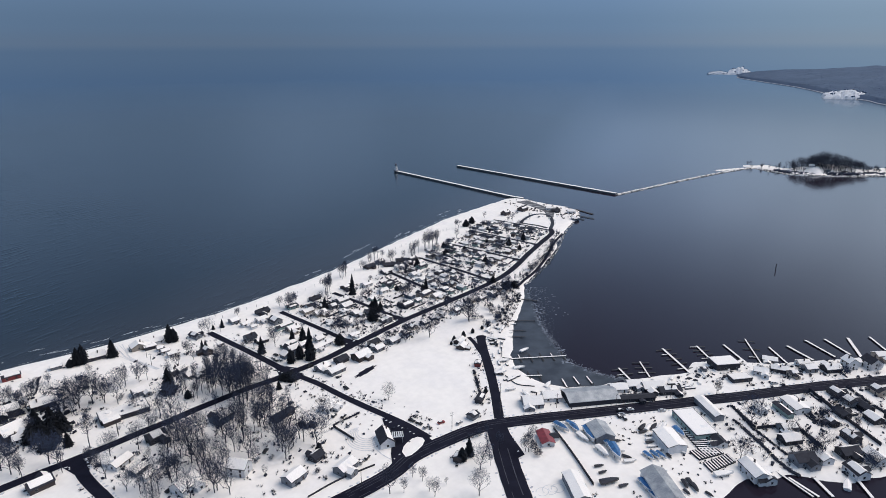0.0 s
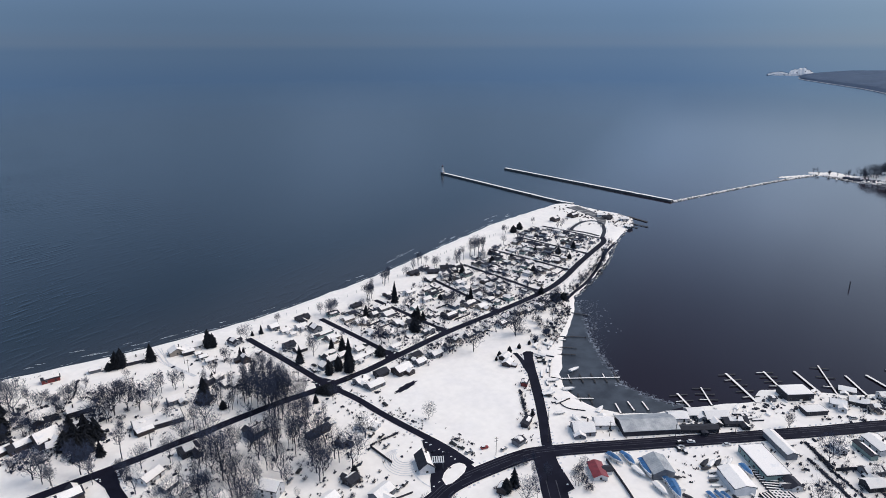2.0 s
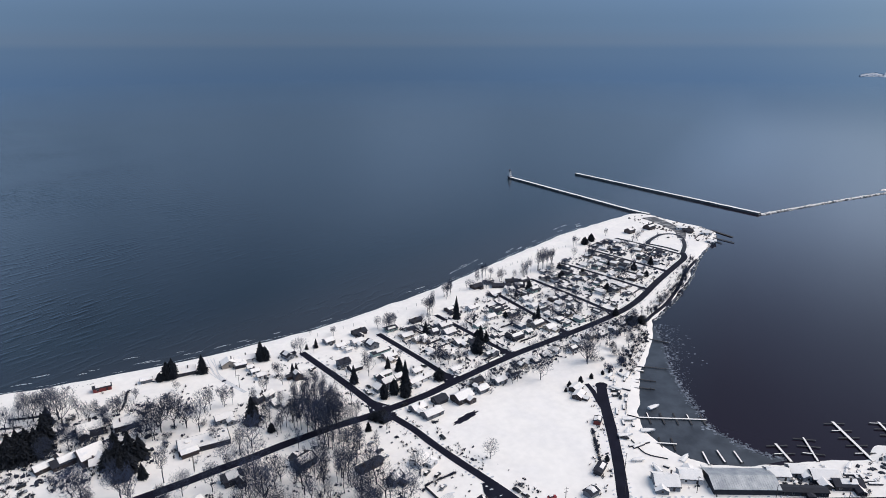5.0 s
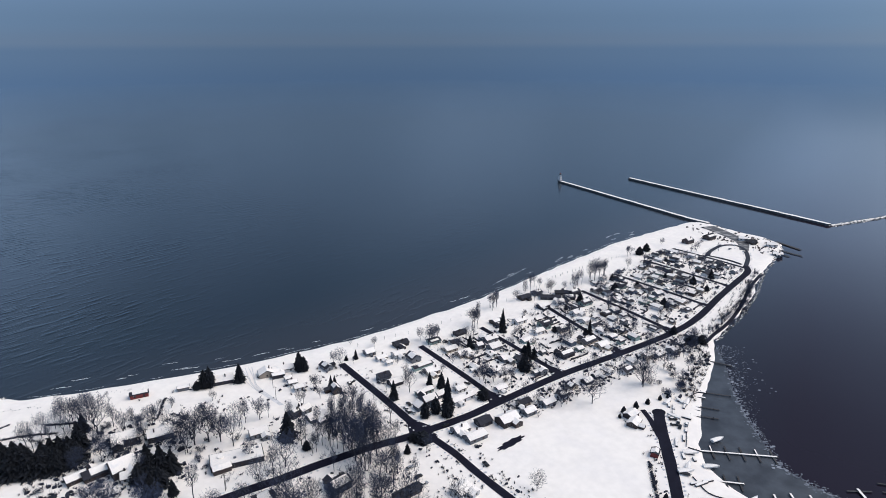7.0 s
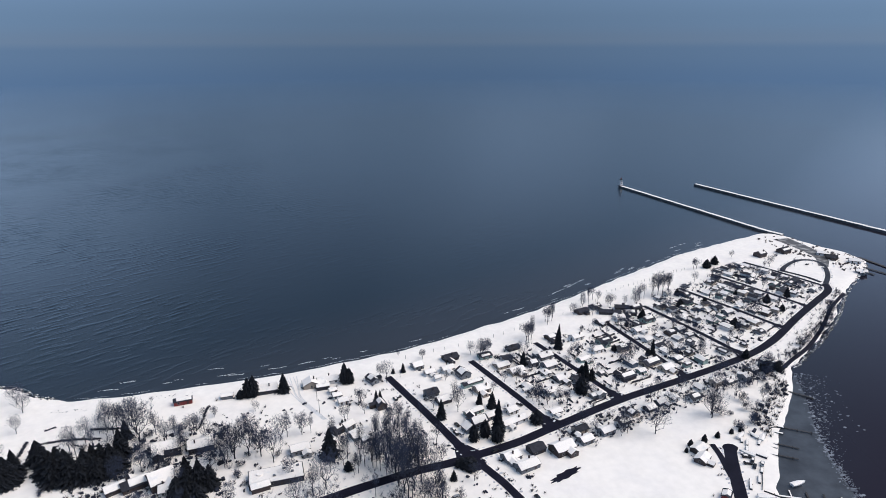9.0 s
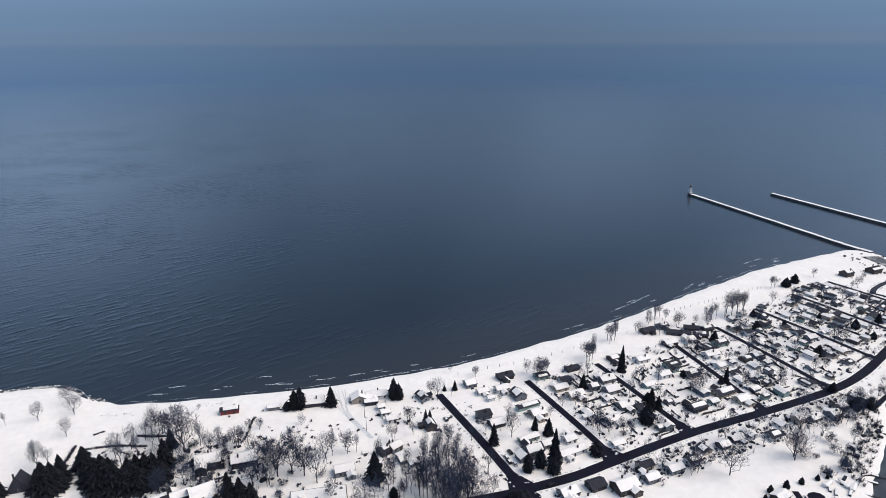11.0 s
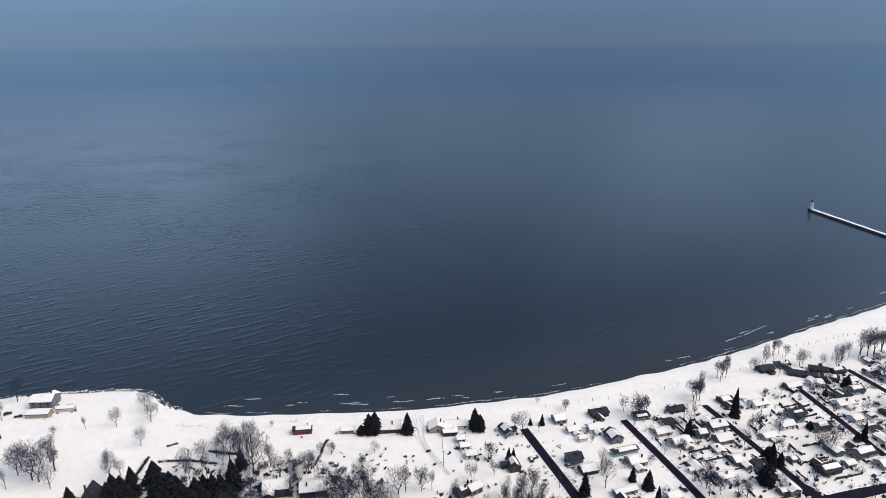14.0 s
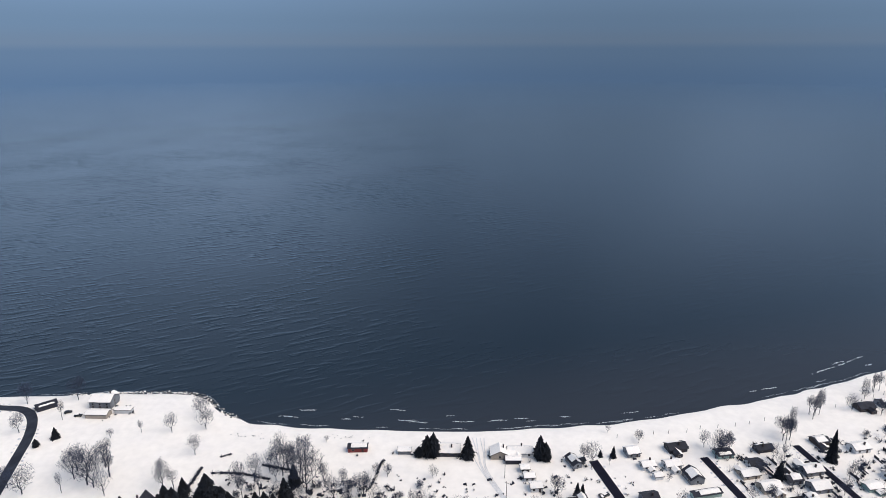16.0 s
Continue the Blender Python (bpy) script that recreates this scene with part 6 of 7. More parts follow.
conifer(189.3, 220.2, 11, 1, 0.8)
conifer(183.6, 219.1, 8, 2, 1)
conifer(127.7, 272.7, 6, 2, 1)
conifer(494.2, 485.2, 9, 1, 0.9)
conifer(480.2, 569.1, 9, 2, 1.2)
conifer(494.6, 575.3, 9, 2, 1.2)
conifer(138.5, 348.3, 6, 1, 1)
conifer(89.5, 373.2, 6, 2, 1)
conifer(375.7, 405.7, 7, 2, 1)
conifer(374.5, 386.6, 8, 2, 1.3)
conifer(382.4, 385.0, 7, 2, 1.3)

# ---- parked cars ----
car(-32.2, 383.4, 20, "black", False)
car(-31.2, 377.8, 20, "silver")
car(-30.2, 372.4, 20, "black")
car(129.7, 431.9, 100, "black")
car(132.0, 433.2, 30, "black")
car(148.0, 425.5, 100, "silver", False)
car(-12.9, 420.5, 20, "white")
car(-14.8, 418.1, 20, "silver", False)
car(152.9, 385.4, 100, "black")
car(155.2, 383.2, 100, "white", False)
car(152.7, 389.1, 100, "silver")
car(156.2, 393.1, 100, "black", False)
car(134.9, 335.3, 20, "silver", False)
car(136.5, 326.9, 20, "black", False)
car(137.1, 320.5, 20, "silver")
car(172.4, 322.0, -80, "black", False)
car(150.8, 298.2, 30, "black")
car(154.8, 294.2, 30, "black")
car(153.0, 284.5, 30, "silver")
car(183.9, 265.6, -70, "black", False)
car(185.6, 260.6, -70, "black")
car(186.7, 254.9, 0, "silver")
car(196.2, 253.4, -10, "red")
car(204.0, 246.4, 10, "silver")
car(291.8, 315.3, -25, "black")
car(288.5, 310.5, -25, "black")
car(293.9, 193.9, -30, "white")
car(288.5, 197.0, -20, "black")
car(285.2, 194.0, -20, "silver", False)
car(282.6, 193.7, 60, "black")
car(283.2, 190.1, 60, "black")
car(308.0, 181.3, -30, "white", False)
car(54.6, 289.5, 20, "black", False)
car(392.7, 155.2, -30, "silver")
car(144.9, 251.5, 30, "black")
car(140.6, 250.0, 30, "silver")
car(-165.3, 499.7, 10, "black")
car(-173.4, 503.3, 30, "black", False)
car(167.7, 363.2, 11, "black", False)
car(199.8, 401.3, -60, "black")
car(118.0, 431.4, 100, "silver")
car(104.8, 290.7, 40, "black", False)
car(98.3, 286.4, 40, "silver", False)
car(580.7, 543.8, 20, "black")
car(587.6, 531.6, 20, "white")

# ---- laid-up boats ----
boat(246.8, 206.2, -93, 11.0, "blue")
boat(252.0, 200.6, -107, 9.5, "blue")
boat(254.1, 204.8, -87, 8.2, "blue")
boat(248.9, 192.3, -99, 9.3, "white")
boat(253.2, 191.1, -123, 15.0, "blue")
boat(246.9, 177.2, -106, 10.5, "white")
boat(255.0, 180.8, -114, 10.2, "blue")
boat(251.1, 172.1, -123, 15.0, "blue")
boat(261.2, 179.1, -44, 5.4, "dark")
boat(255.2, 172.7, -63, 5.9, "white")
boat(253.6, 166.6, -71, 5.4, "dark")
boat(251.9, 163.2, -31, 6.9, "white")
boat(263.1, 159.5, -105, 7.8, "blue")
boat(266.3, 157.6, -108, 7.7, "blue")
boat(269.0, 155.8, -104, 7.4, "blue")
boat(271.9, 153.1, -116, 4.6, "dark")
boat(253.1, 146.9, -14, 10.9, "blue")
boat(240.9, 145.8, -117, 11.0, "blue")
boat(238.8, 140.8, -120, 10.1, "blue")
boat(229.7, 159.2, -24, 10.3, "dark")
boat(236.0, 170.8, -28, 5.0, "dark")
boat(233.5, 166.3, -16, 4.8, "dark")
boat(294.6, 161.4, -117, 11.0, "blue")
boat(280.9, 150.8, -100, 4.6, "white")
boat(280.4, 127.1, -30, 10.5, "white")
boat(283.5, 177.9, 11, 7.4, "dark")
boat(286.1, 175.8, 13, 7.3, "white")
boat(289.4, 174.3, 10, 6.9, "dark")
boat(292.5, 172.6, 10, 6.8, "white")
boat(295.6, 171.6, 12, 6.7, "white")
boat(280.0, 174.9, -26, 5.2, "dark")
boat(281.1, 171.3, -27, 5.5, "white")
boat(277.5, 168.9, -32, 5.2, "white")
boat(274.7, 166.8, -27, 5.1, "dark")
boat(272.4, 163.9, -39, 4.9, "white")
boat(271.6, 160.0, -19, 6.1, "white")
boat(257.9, 134.8, -125, 6.8, "dark")
boat(260.7, 133.8, -121, 6.9, "dark")
boat(259.4, 130.4, -121, 6.8, "dark")
boat(253.6, 131.2, -104, 4.5, "dark")
boat(261.1, 123.7, -97, 4.5, "dark")
boat(233.2, 153.2, -20, 5.3, "dark")
boat(405.4, 184.6, 0, 7, "white")
boat(323.3, 85.6, 20, 10, "white")

# ---- docks ----
dock(364.6, 197.3, 382.0, 230.6, 2.4, 5)
dock(391.4, 196.5, 405.4, 217.8, 2, 4)
dock(405.1, 176.3, 422.7, 206.5, 2.4, 0)
dock(428.9, 162.7, 445.0, 184.1, 2, 0)
dock(448.6, 154.4, 457.1, 176.8, 2.6, 0)
dock(465.8, 147.3, 477.3, 172.9, 2.4, 0)
dock(478.0, 142.0, 490.5, 164.8, 2.4, 0)
dock(505.7, 129.0, 521.2, 145.4, 2.2, 0)
dock(325.9, 217.4, 333.1, 232.3, 2, 2)
dock(338.7, 211.1, 352.2, 228.7, 1.6, 3)
dock(412.7, 172.3, 444.2, 201.5, 1.6, 3)
dock(474.5, 131.8, 506.5, 154.6, 3, 0)
dock(283.7, 287.9, 318.8, 266.1, 1.6, 5)
dock(266.2, 269.8, 284.8, 257.1, 1.6, 3)
dock(285.6, 236.0, 291.7, 246.0, 1.5, 0)
dock(294.7, 233.7, 299.7, 243.3, 1.5, 0)
dock(302.3, 229.3, 307.1, 238.4, 1.5, 0)
dock(305.7, 106.4, 302.3, 90.1, 2, 0)
dock(315.8, 98.4, 307.7, 85.9, 2.4, 0)
dock(330.4, 83.0, 321.8, 73.7, 2.4, 0)
dock(305.7, 112.1, 300.1, 91.8, 1.6, 0)
dock(652.7, 545.8, 650.8, 513.6, 4, 0, False)
dock(628.1, 528.9, 633.2, 497.7, 3, 0, False)
dock(619.7, 532.8, 619.1, 502.2, 2.5, 0, False)
dock(368.4, 362.7, 377.0, 350.4, 1.6, 0, False)

# ---- utility poles ----
pole(228.9, 238.4)
pole(197.6, 245.1)
pole(243.0, 253.4)
pole(261.2, 223.1)
pole(320.4, 184.4)
pole(83.5, 446.7)
pole(82.9, 431.7)
pole(45.6, 356.2)
pole(46.0, 357.2)
pole(289.3, 200.9)
pole(199.1, 246.9)
pole(131.2, 234.5)
pole(125.7, 376.9)
pole(151.7, 404.0)


# ---- the dense blocks further out on the spit ----
STREETS = [((209, 376), (192, 464)), ((262, 388), (247, 475)), ((319, 397), (316, 492)), ((378, 409), (364, 508)), ((441, 434), (418, 532)), ((494, 459), (472, 553)), ((547, 491), (527, 571)), ((575, 512), (575, 590))]
ROAD_PLACES = [(p.x, p.y, w) for line, w in ROADS for p in line]
ROAD_ARRAY = np.array(ROAD_PLACES)


def clear_of_roads(x, y, gap):
    return bool((np.hypot(ROAD_ARRAY[:, 0] - x, ROAD_ARRAY[:, 1] - y) > ROAD_ARRAY[:, 2] / 2 + gap).all())


def clear_of_houses(x, y, gap):
    return all(math.hypot(px - x, py - y) > r + gap for px, py, r in PLACED)


def in_block(k, u, v):
    (ax, ay), (bx, by) = STREETS[k]
    (cx, cy), (dx, dy) = STREETS[k + 1]
    px, py, qx, qy = ax + (bx - ax) * v, ay + (by - ay) * v, cx + (dx - cx) * v, cy + (dy - cy) * v
    return px + (qx - px) * u, py + (qy - py) * u


rng = random.Random(21)
for k in range(len(STREETS) - 1):
    for col in range(4 if k < 6 else 2):
        for row in range(9):
            x, y = in_block(k, 0.19 + 0.207 * col + rng.uniform(-0.03, 0.03), 0.09 + row * 0.112 + rng.uniform(-0.02, 0.02))
            gap = 5.2 if k > 1 else 6.5
            if (k == 6 and row > 1) or rng.random() < (0.25 if k > 1 else 0.45) or not clear_of_roads(x, y, 6.0) or not clear_of_houses(x, y, gap):
                continue
            w, d = rng.uniform(6.2, 9), rng.uniform(4.8, 6.4)
            if rng.random() < 0.25:
                w, d = rng.uniform(4, 6), rng.uniform(3.5, 5)
            turned = 22 if k > 3 else 11 if k > 0 else 11
            house(round(x, 1), round(y, 1), turned + rng.choice((0, 90)) + rng.uniform(-3, 3), w, d, rng.choice((2.1, 2.2, 2.4, 2.6, 3.6)), rng.choice(("white", "white", "white", "white", "grey", "tan", "tan", "brown", "green", "grey", "blue")),
                  rng.choice(("snow", "snow", "snow", "snow", "patch", "patch", "dark")), rng.uniform(15, 25), "cottages on the spit", extras=k < 1)
# cottages along the south side of the spit road
for i in range(14):
    x = 222 + i * 12 + rng.uniform(-2, 2)
    y = 376 + (x - 209) * 0.19 - 14 - rng.uniform(0, 8)
    if clear_of_roads(x, y, 4.5) and clear_of_houses(x, y, 5):
        house(round(x, 1), round(y, 1), 11 + rng.choice((0, 90)), rng.uniform(6, 8.5), rng.uniform(4.5, 6), rng.choice((2.4, 2.6, 4.2)), rng.choice(("white", "grey", "tan", "grey", "dark")), rng.choice(("snow", "snow", "patch")), 27, "cottages beside the field")
# yards between the main road and the canal
for i in range(34):
    x, y = rng.uniform(335, 470), rng.uniform(62, 150)
    if clear_of_roads(x, y, 5) and clear_of_houses(x, y, 6) and height(x, y) > 1.2:
        house(round(x, 1), round(y, 1), 62 + rng.choice((0, 90)), rng.uniform(7, 11), rng.uniform(5, 8), rng.choice((2.8, 3.2, 3.6)), rng.choice(("white", "grey", "tan", "dark", "dark")), rng.choice(("snow", "patch", "dark")), 27, "buildings by the canal")
        if len(PLACED) > 330:
            break

# ---- trees and bushes of yards and groves ----
far_yard = []
for k in range(len(STREETS) - 1):
    for _ in range(44 if 1 < k < 6 else 22 if k < 2 else 4):
        x, y = in_block(k, rng.random(), rng.uniform(0.02, 1.02))
        if clear_of_roads(x, y, 2.0) and clear_of_houses(x, y, 0.5):
            c = rng.random()
            if c < 0.50:
                far_yard.append((round(x, 1), round(y, 1), rng.uniform(5, 11), rng.choice((0, 1, 2, 2, 3))))
            elif c < 0.62:
                conifer(round(x, 1), round(y, 1), rng.uniform(4, 9), rng.choice((1, 2)), 1.1, "yard evergreens on the spit")
            else:
                bare_tree(round(x, 1), round(y, 1), rng.uniform(2, 4.5), 6, "yard bushes")
slim = []
grove("yard_tree", far_yard, "bare yard trees among the cottages on the spit")
# the groves west of the crossing and south of the spit road
for cx, cy, rx, ry, count in ((114, 384, 28, 22, 24), (95, 330, 45, 22, 12), (60, 405, 60, 22, 8)):
    for _ in range(count):
        a, m = rng.uniform(0, 6.283), math.sqrt(rng.random())
        x, y = cx + rx * m * math.cos(a), cy + ry * m * math.sin(a)
        if clear_of_roads(x, y, 2) and clear_of_houses(x, y, 2):
            slim.append((round(x, 1), round(y, 1), rng.uniform(8, 17), rng.choice((3, 4, 4))))
grove("grove", slim, "slim bare trees crowding the snowy groves")
for i in range(22):
    x = 215 + i * 8 + rng.uniform(-3, 3)
    y = 376 + (x - 209) * 0.19 - rng.uniform(8, 30)
    if clear_of_roads(x, y, 2) and clear_of_houses(x, y, 0.5):
        bare_tree(round(x, 1), round(y, 1), rng.choice((4, 6, 8, 12)), rng.choice((0, 1, 2)), "yard trees beside the field")
for dx, dy, tall in ((0, 0, 6.5), (3, 1.5, 5.5), (-2.5, 2, 5.5), (1, -3, 5)):
    conifer(round(148.4 + dx, 1), round(355.3 + dy, 1), tall, 2, 1.7, "dark evergreens at the crossing")
for _ in range(5):
    bare_tree(round(121.8 + rng.uniform(-8, 8), 1), round(369.1 + rng.uniform(-4, 7), 1), rng.uniform(12, 16), rng.choice((0, 1, 2)), "dense trees near the crossing")
# thin rows on the seawall, scrub on the beach edge
for i in range(26):
    k = i / 25
    x, y = 392 + 150 * k + rng.uniform(-3, 3), 393 + 84 * k - 10 * math.sin(k * 3.1) + rng.uniform(-2, 2)
    if clear_of_roads(x, y, 1.2):
        bare_tree(round(x, 1), round(y, 1), rng.uniform(4, 8), rng.choice((3, 4, 6)), "scrub on the bay bank")
for i in range(34):
    x = rng.uniform(300, 385)
    y = 345 + (x - 318) * 0.62 + rng.uniform(-14, 16)
    if height(x, y) > 1.0 and clear_of_roads(x, y, 1.5) and clear_of_houses(x, y, 1):
        bare_tree(round(x, 1), round(y, 1), rng.uniform(3, 7), rng.choice((3, 6, 6)), "scrub on the bay bank")
for _ in range(50):
    x, y = rng.uniform(20, 150), rng.uniform(255, 345)
    if clear_of_roads(x, y, 2) and clear_of_houses(x, y, 2):
        bare_tree(round(x, 1), round(y, 1), *rng.choice(((2.5, 6), (3, 6), (10, 2), (15, 0), (15, 1), (14, 0))), "scrub of the southern yards")
for _ in range(46):
    x, y = rng.uniform(-60, 60), rng.uniform(375, 440)
    if clear_of_roads(x, y, 2) and clear_of_houses(x, y, 1.5):
        bare_tree(round(x, 1), round(y, 1), rng.uniform(2, 5), 6, "scrub of the western yards")


def clutter(name, count, place, size, mat, label, seed, goods=0.2, stem=0.14, stems=24):
    """Low dark brush, woodpiles and stored goods sticking out of the snow."""
    r, s = random.Random(seed), Shape()
    for _ in range(count):
        x, y = place(r)
        z = height(x, y)
        if z < 0.9 or not clear_of_roads(x, y, 0.6):
            continue
        for _ in range(r.choice((1, 1, 2, 3))):
            k = size * r.uniform(0.4, 1.2)
            c = r.random()
            px, py = x + r.uniform(-1, 1), y + r.uniform(-1, 1)
            if c < goods:
                at, turn = len(s.v), r.choice((11, 101, 30, 60)) * 0.01745
                s.box(0, 0, z, k * r.uniform(0.6, 2.2), k * r.uniform(0.5, 1.2), k * r.uniform(0.4, 0.8), r.uniform(0.7, 1))
                s.v[at:] = [(px + a * math.cos(turn) - b * math.sin(turn), py + a * math.sin(turn) + b * math.cos(turn), c2) for a, b, c2 in s.v[at:]]
            elif c < goods + (0.12 if size < 1.8 else 0.0):
                s.lump(px, py, z + k * 0.2, k * 0.8, k * r.uniform(0.4, 0.8), k * 0.45, r, 0.4)
            else:
                # a tuft of bare stems
                for _ in range(stems):
                    a, m = r.uniform(0, 6.283), k * r.uniform(0.5, 1.5)
                    tip = (px + m * 0.8 * math.cos(a), py + m * 0.8 * math.sin(a), z + m * r.uniform(0.6, 1.3))
                    s.add([(px + stem * math.cos(a + 2), py + stem * math.sin(a + 2), z), (px + stem * math.cos(a - 2), py + stem * math.sin(a - 2), z), tip], [(0, 1, 2)])
    tagged(part(name, s, mat), label, "brush", kind="stuff")


def on_bank(r):
    line = ((400, 388), (376, 364), (360, 350), (340, 336), (322, 322))
    i = r.randrange(4)
    k, (a, b), (c, d) = r.random(), line[i], line[i + 1]
    m = r.uniform(0, 1) ** 1.6 * 15 + 1.5
    return a + (c - a) * k - 0.62 * m, b + (d - b) * k + 0.72 * m


def on_seawall(r):
    k = r.random()
    m = r.choice((r.gauss(3.5, 1.2), r.uniform(2, 12)))
    x, y = 385 + 165 * k, 384 + 94 * k - 6 * math.sin(k * 3.1)
    return x - 0.5 * m, y + 0.86 * m


clutter("bank_scrub", 230, on_bank, 2.2, BRUSH, "dense bare scrub along the bay shore", 61, 0.05, 0.1, 22)
clutter("seawall_scrub", 170, on_seawall, 2.6, BRUSH, "thin bare scrub along the seawall", 62, 0.0, 0.07, 18)
def on_waterfront(r):
    line = ((300, 214), (320, 207), (346, 196), (368, 188), (392, 182), (420, 160), (456, 138))
    i = r.randrange(6)
    k, (a, b), (c, d) = r.random(), line[i], line[i + 1]
    m = r.uniform(-9, 9)
    return a + (c - a) * k + 0.4 * m, b + (d - b) * k + 0.9 * m


clutter("waterfront_goods", 150, on_waterfront, 1.3, WALLS["dark"], "stored gear, lifts and timbers on the waterfront", 71, 0.7, 0.1, 10)
clutter("waterfront_covers", 110, on_waterfront, 1.5, ROOF_SNOW, "snow-covered gear stored on the waterfront", 72, 0.85, 0.05, 4)
clutter("yard_scrub", 300, lambda r: in_block(r.randrange(len(STREETS) - 2), r.random(), r.uniform(0.02, 1.0)), 3.0, TWIG, "grey twiggy shrubs in the snowy yards", 73, 0.0, 0.05, 26)
clutter("road_scrub", 110, lambda r: (lambda q: (q, 376 + (q - 209) * 0.19 - r.uniform(7, 28)))(r.uniform(205, 390)), 3.2, TWIG, "grey twiggy shrubs among the cottages by the field", 74, 0.0, 0.05, 28)
clutter("tip_goods", 170, lambda r: (r.uniform(598, 642), r.uniform(515, 632)), 1.5, WALLS["brown"], "brown rocks, timbers and gear at the channel mouth", 23, 0.5)
clutter("yard_brush", 950, lambda r: in_block(r.randrange(len(STREETS) - 2), r.random(), r.uniform(0.02, 1.0)), 1.35, BRUSH, "dark brush and stored goods in the snowy yards", 1)
clutter("spit_road_brush", 300, lambda r: (lambda q: (q, 376 + (q - 209) * 0.19 - r.uniform(6, 26)))(r.uniform(205, 390)), 1.3, BRUSH, "dark brush among the cottages by the field", 22, 0.25)
clutter("west_brush", 330, lambda r: (r.uniform(-60, 150), r.uniform(372, 450)), 1.0, BRUSH, "dark brush and woodpiles in the western yards", 2)
clutter("south_brush", 380, lambda r: (r.uniform(20, 180), r.uniform(250, 350)), 1.1, BRUSH, "dark brush and woodpiles in the southern yards", 3)
clutter("harbour_goods", 110, lambda r: (r.uniform(262, 300), r.uniform(120, 200)), 0.7, WALLS["dark"], "stored goods and gear in the harbour yards", 4, 0.7)
def in_woods(r):
    cx, cy, rx, ry = r.choice(((114, 384, 26, 22), (114, 384, 26, 22), (95, 322, 50, 24), (70, 300, 40, 22), (75, 365, 30, 10), (115, 340, 24, 16), (10, 395, 34, 30)))
    a, m = r.uniform(0, 6.283), math.sqrt(r.random())
    return cx + rx * m * math.cos(a), cy + ry * m * math.sin(a)


clutter("undergrowth", 230, in_woods, 2.6, TWIG, "thin grey saplings and brambles under the bare trees", 91, 0.0, 0.035, 20)
clutter("park_brush", 50, lambda r: (225 + 70 * (k := r.random()) + r.uniform(-4, 3) - 4, 245 + 85 * k + r.uniform(-3, 3)), 0.8, BRUSH, "low shrubs beside the park drive", 6)
clutter("field_edge_brush", 50, lambda r: (lambda k: (158 + 24 * k + r.uniform(4, 16) , 345 - 95 * k))(r.random()), 0.9, BRUSH, "brush along the edge of the field", 7)
clutter("beach_drift", 24, lambda r: (r.uniform(-70, 10), 483 + r.uniform(-2, 2)), 0.35, BRUSH, "driftwood and weeds on the beach", 8)

def yard_fences():
    """Low board fences between the small lots of the spit."""
    r, s = random.Random(77), Shape()
    for _ in range(170):
        k = r.randrange(len(STREETS) - 2)
        u, v = r.uniform(0.08, 0.92), r.uniform(0.04, 0.85)
        a = Vector((*in_block(k, u, v), 0))
        b = Vector((*(in_block(k, u, v + r.uniform(0.05, 0.14)) if r.random() < 0.6 else in_block(k, min(0.95, u + r.uniform(0.12, 0.3)), v)), 0))
        n = max(2, int((b - a).length / 2.5))
        for i in range(n):
            p, q = a.lerp(b, i / n), a.lerp(b, (i + 0.94) / n)
            if not clear_of_roads(p.x, p.y, 2) or height(p.x, p.y) < 1:
                continue
            w = Vector((-(q - p).y, (q - p).x, 0)).normalized() * 0.12
            z0, h = height(p.x, p.y) - 0.1, r.uniform(0.7, 1.7)
            c = [p + w, p - w, q - w, q + w]
            s.add([(e.x, e.y, z0) for e in c] + [(e.x, e.y, z0 + h) for e in c], [(4, 5, 6, 7), (0, 1, 5, 4), (1, 2, 6, 5), (2, 3, 7, 6), (3, 0, 4, 7)])
    tagged(part("yard_fences", s, WALLS["dark"]), "low dark board fences between the snowy lots", "fences", kind="stuff")


yard_fences()
NEAR_HOUSES = list(PLACED)


def beside_house(r):
    x, y, q = r.choice(NEAR_HOUSES)
    a, m = r.uniform(0, 6.283), q * r.uniform(0.7, 1.1) + r.uniform(0, 3)
    return x + m * math.cos(a), y + m * math.sin(a)


clutter("foundation_shrubs", 1000, beside_house, 1.05, BRUSH, "dark shrubs and stored goods round the houses", 31, 0.14)
clutter("complex_shrubs", 330, lambda r: (r.uniform(-45, 30), r.uniform(372, 440)), 1.5, BRUSH, "dense dark shrubs round the western houses", 33, 0.1, 0.16, 20)
r = random.Random(34)
for i in range(30):
    x, y = r.uniform(-42, 30), r.uniform(366, 436)
    if clear_of_roads(x, y, 2) and clear_of_houses(x, y, 0):
        if i % 3:
            bare_tree(round(x, 1), round(y, 1), r.uniform(2.5, 5), 6, "shrubs of the western houses")
        else:
            bare_tree(round(x, 1), round(y, 1), r.uniform(8, 13), r.choice((0, 1, 2)), "trees of the western houses")
hedge([(-68.0, 450.2), (-54.1, 449.8), (-37.6, 445.3)], high=1.9, wide=1.8)
hedge([(-43.4, 456.8), (-34.4, 454.4), (-25.4, 452.0)], high=2.0, wide=1.8)
hedge([(-76.3, 438.4), (-75.6, 446.2), (-75.4, 453.9)], high=2.6, wide=1.8)
hedge([(14, 437), (17, 446), (18, 454), (20, 461)], high=1.8)
hedge([(252, 289), (244, 277), (237, 266)], high=2.0, wide=2.0)
hedge([(146, 290), (151, 291), (164, 292)], high=1.8)
hedge([(-68, 464), (-64, 466)], "woodpile", 1.6, 1.6, "dark pile of branches on the open snow")
hedge([(346, 159), (340, 147), (335, 139)], high=2.2, wide=2)
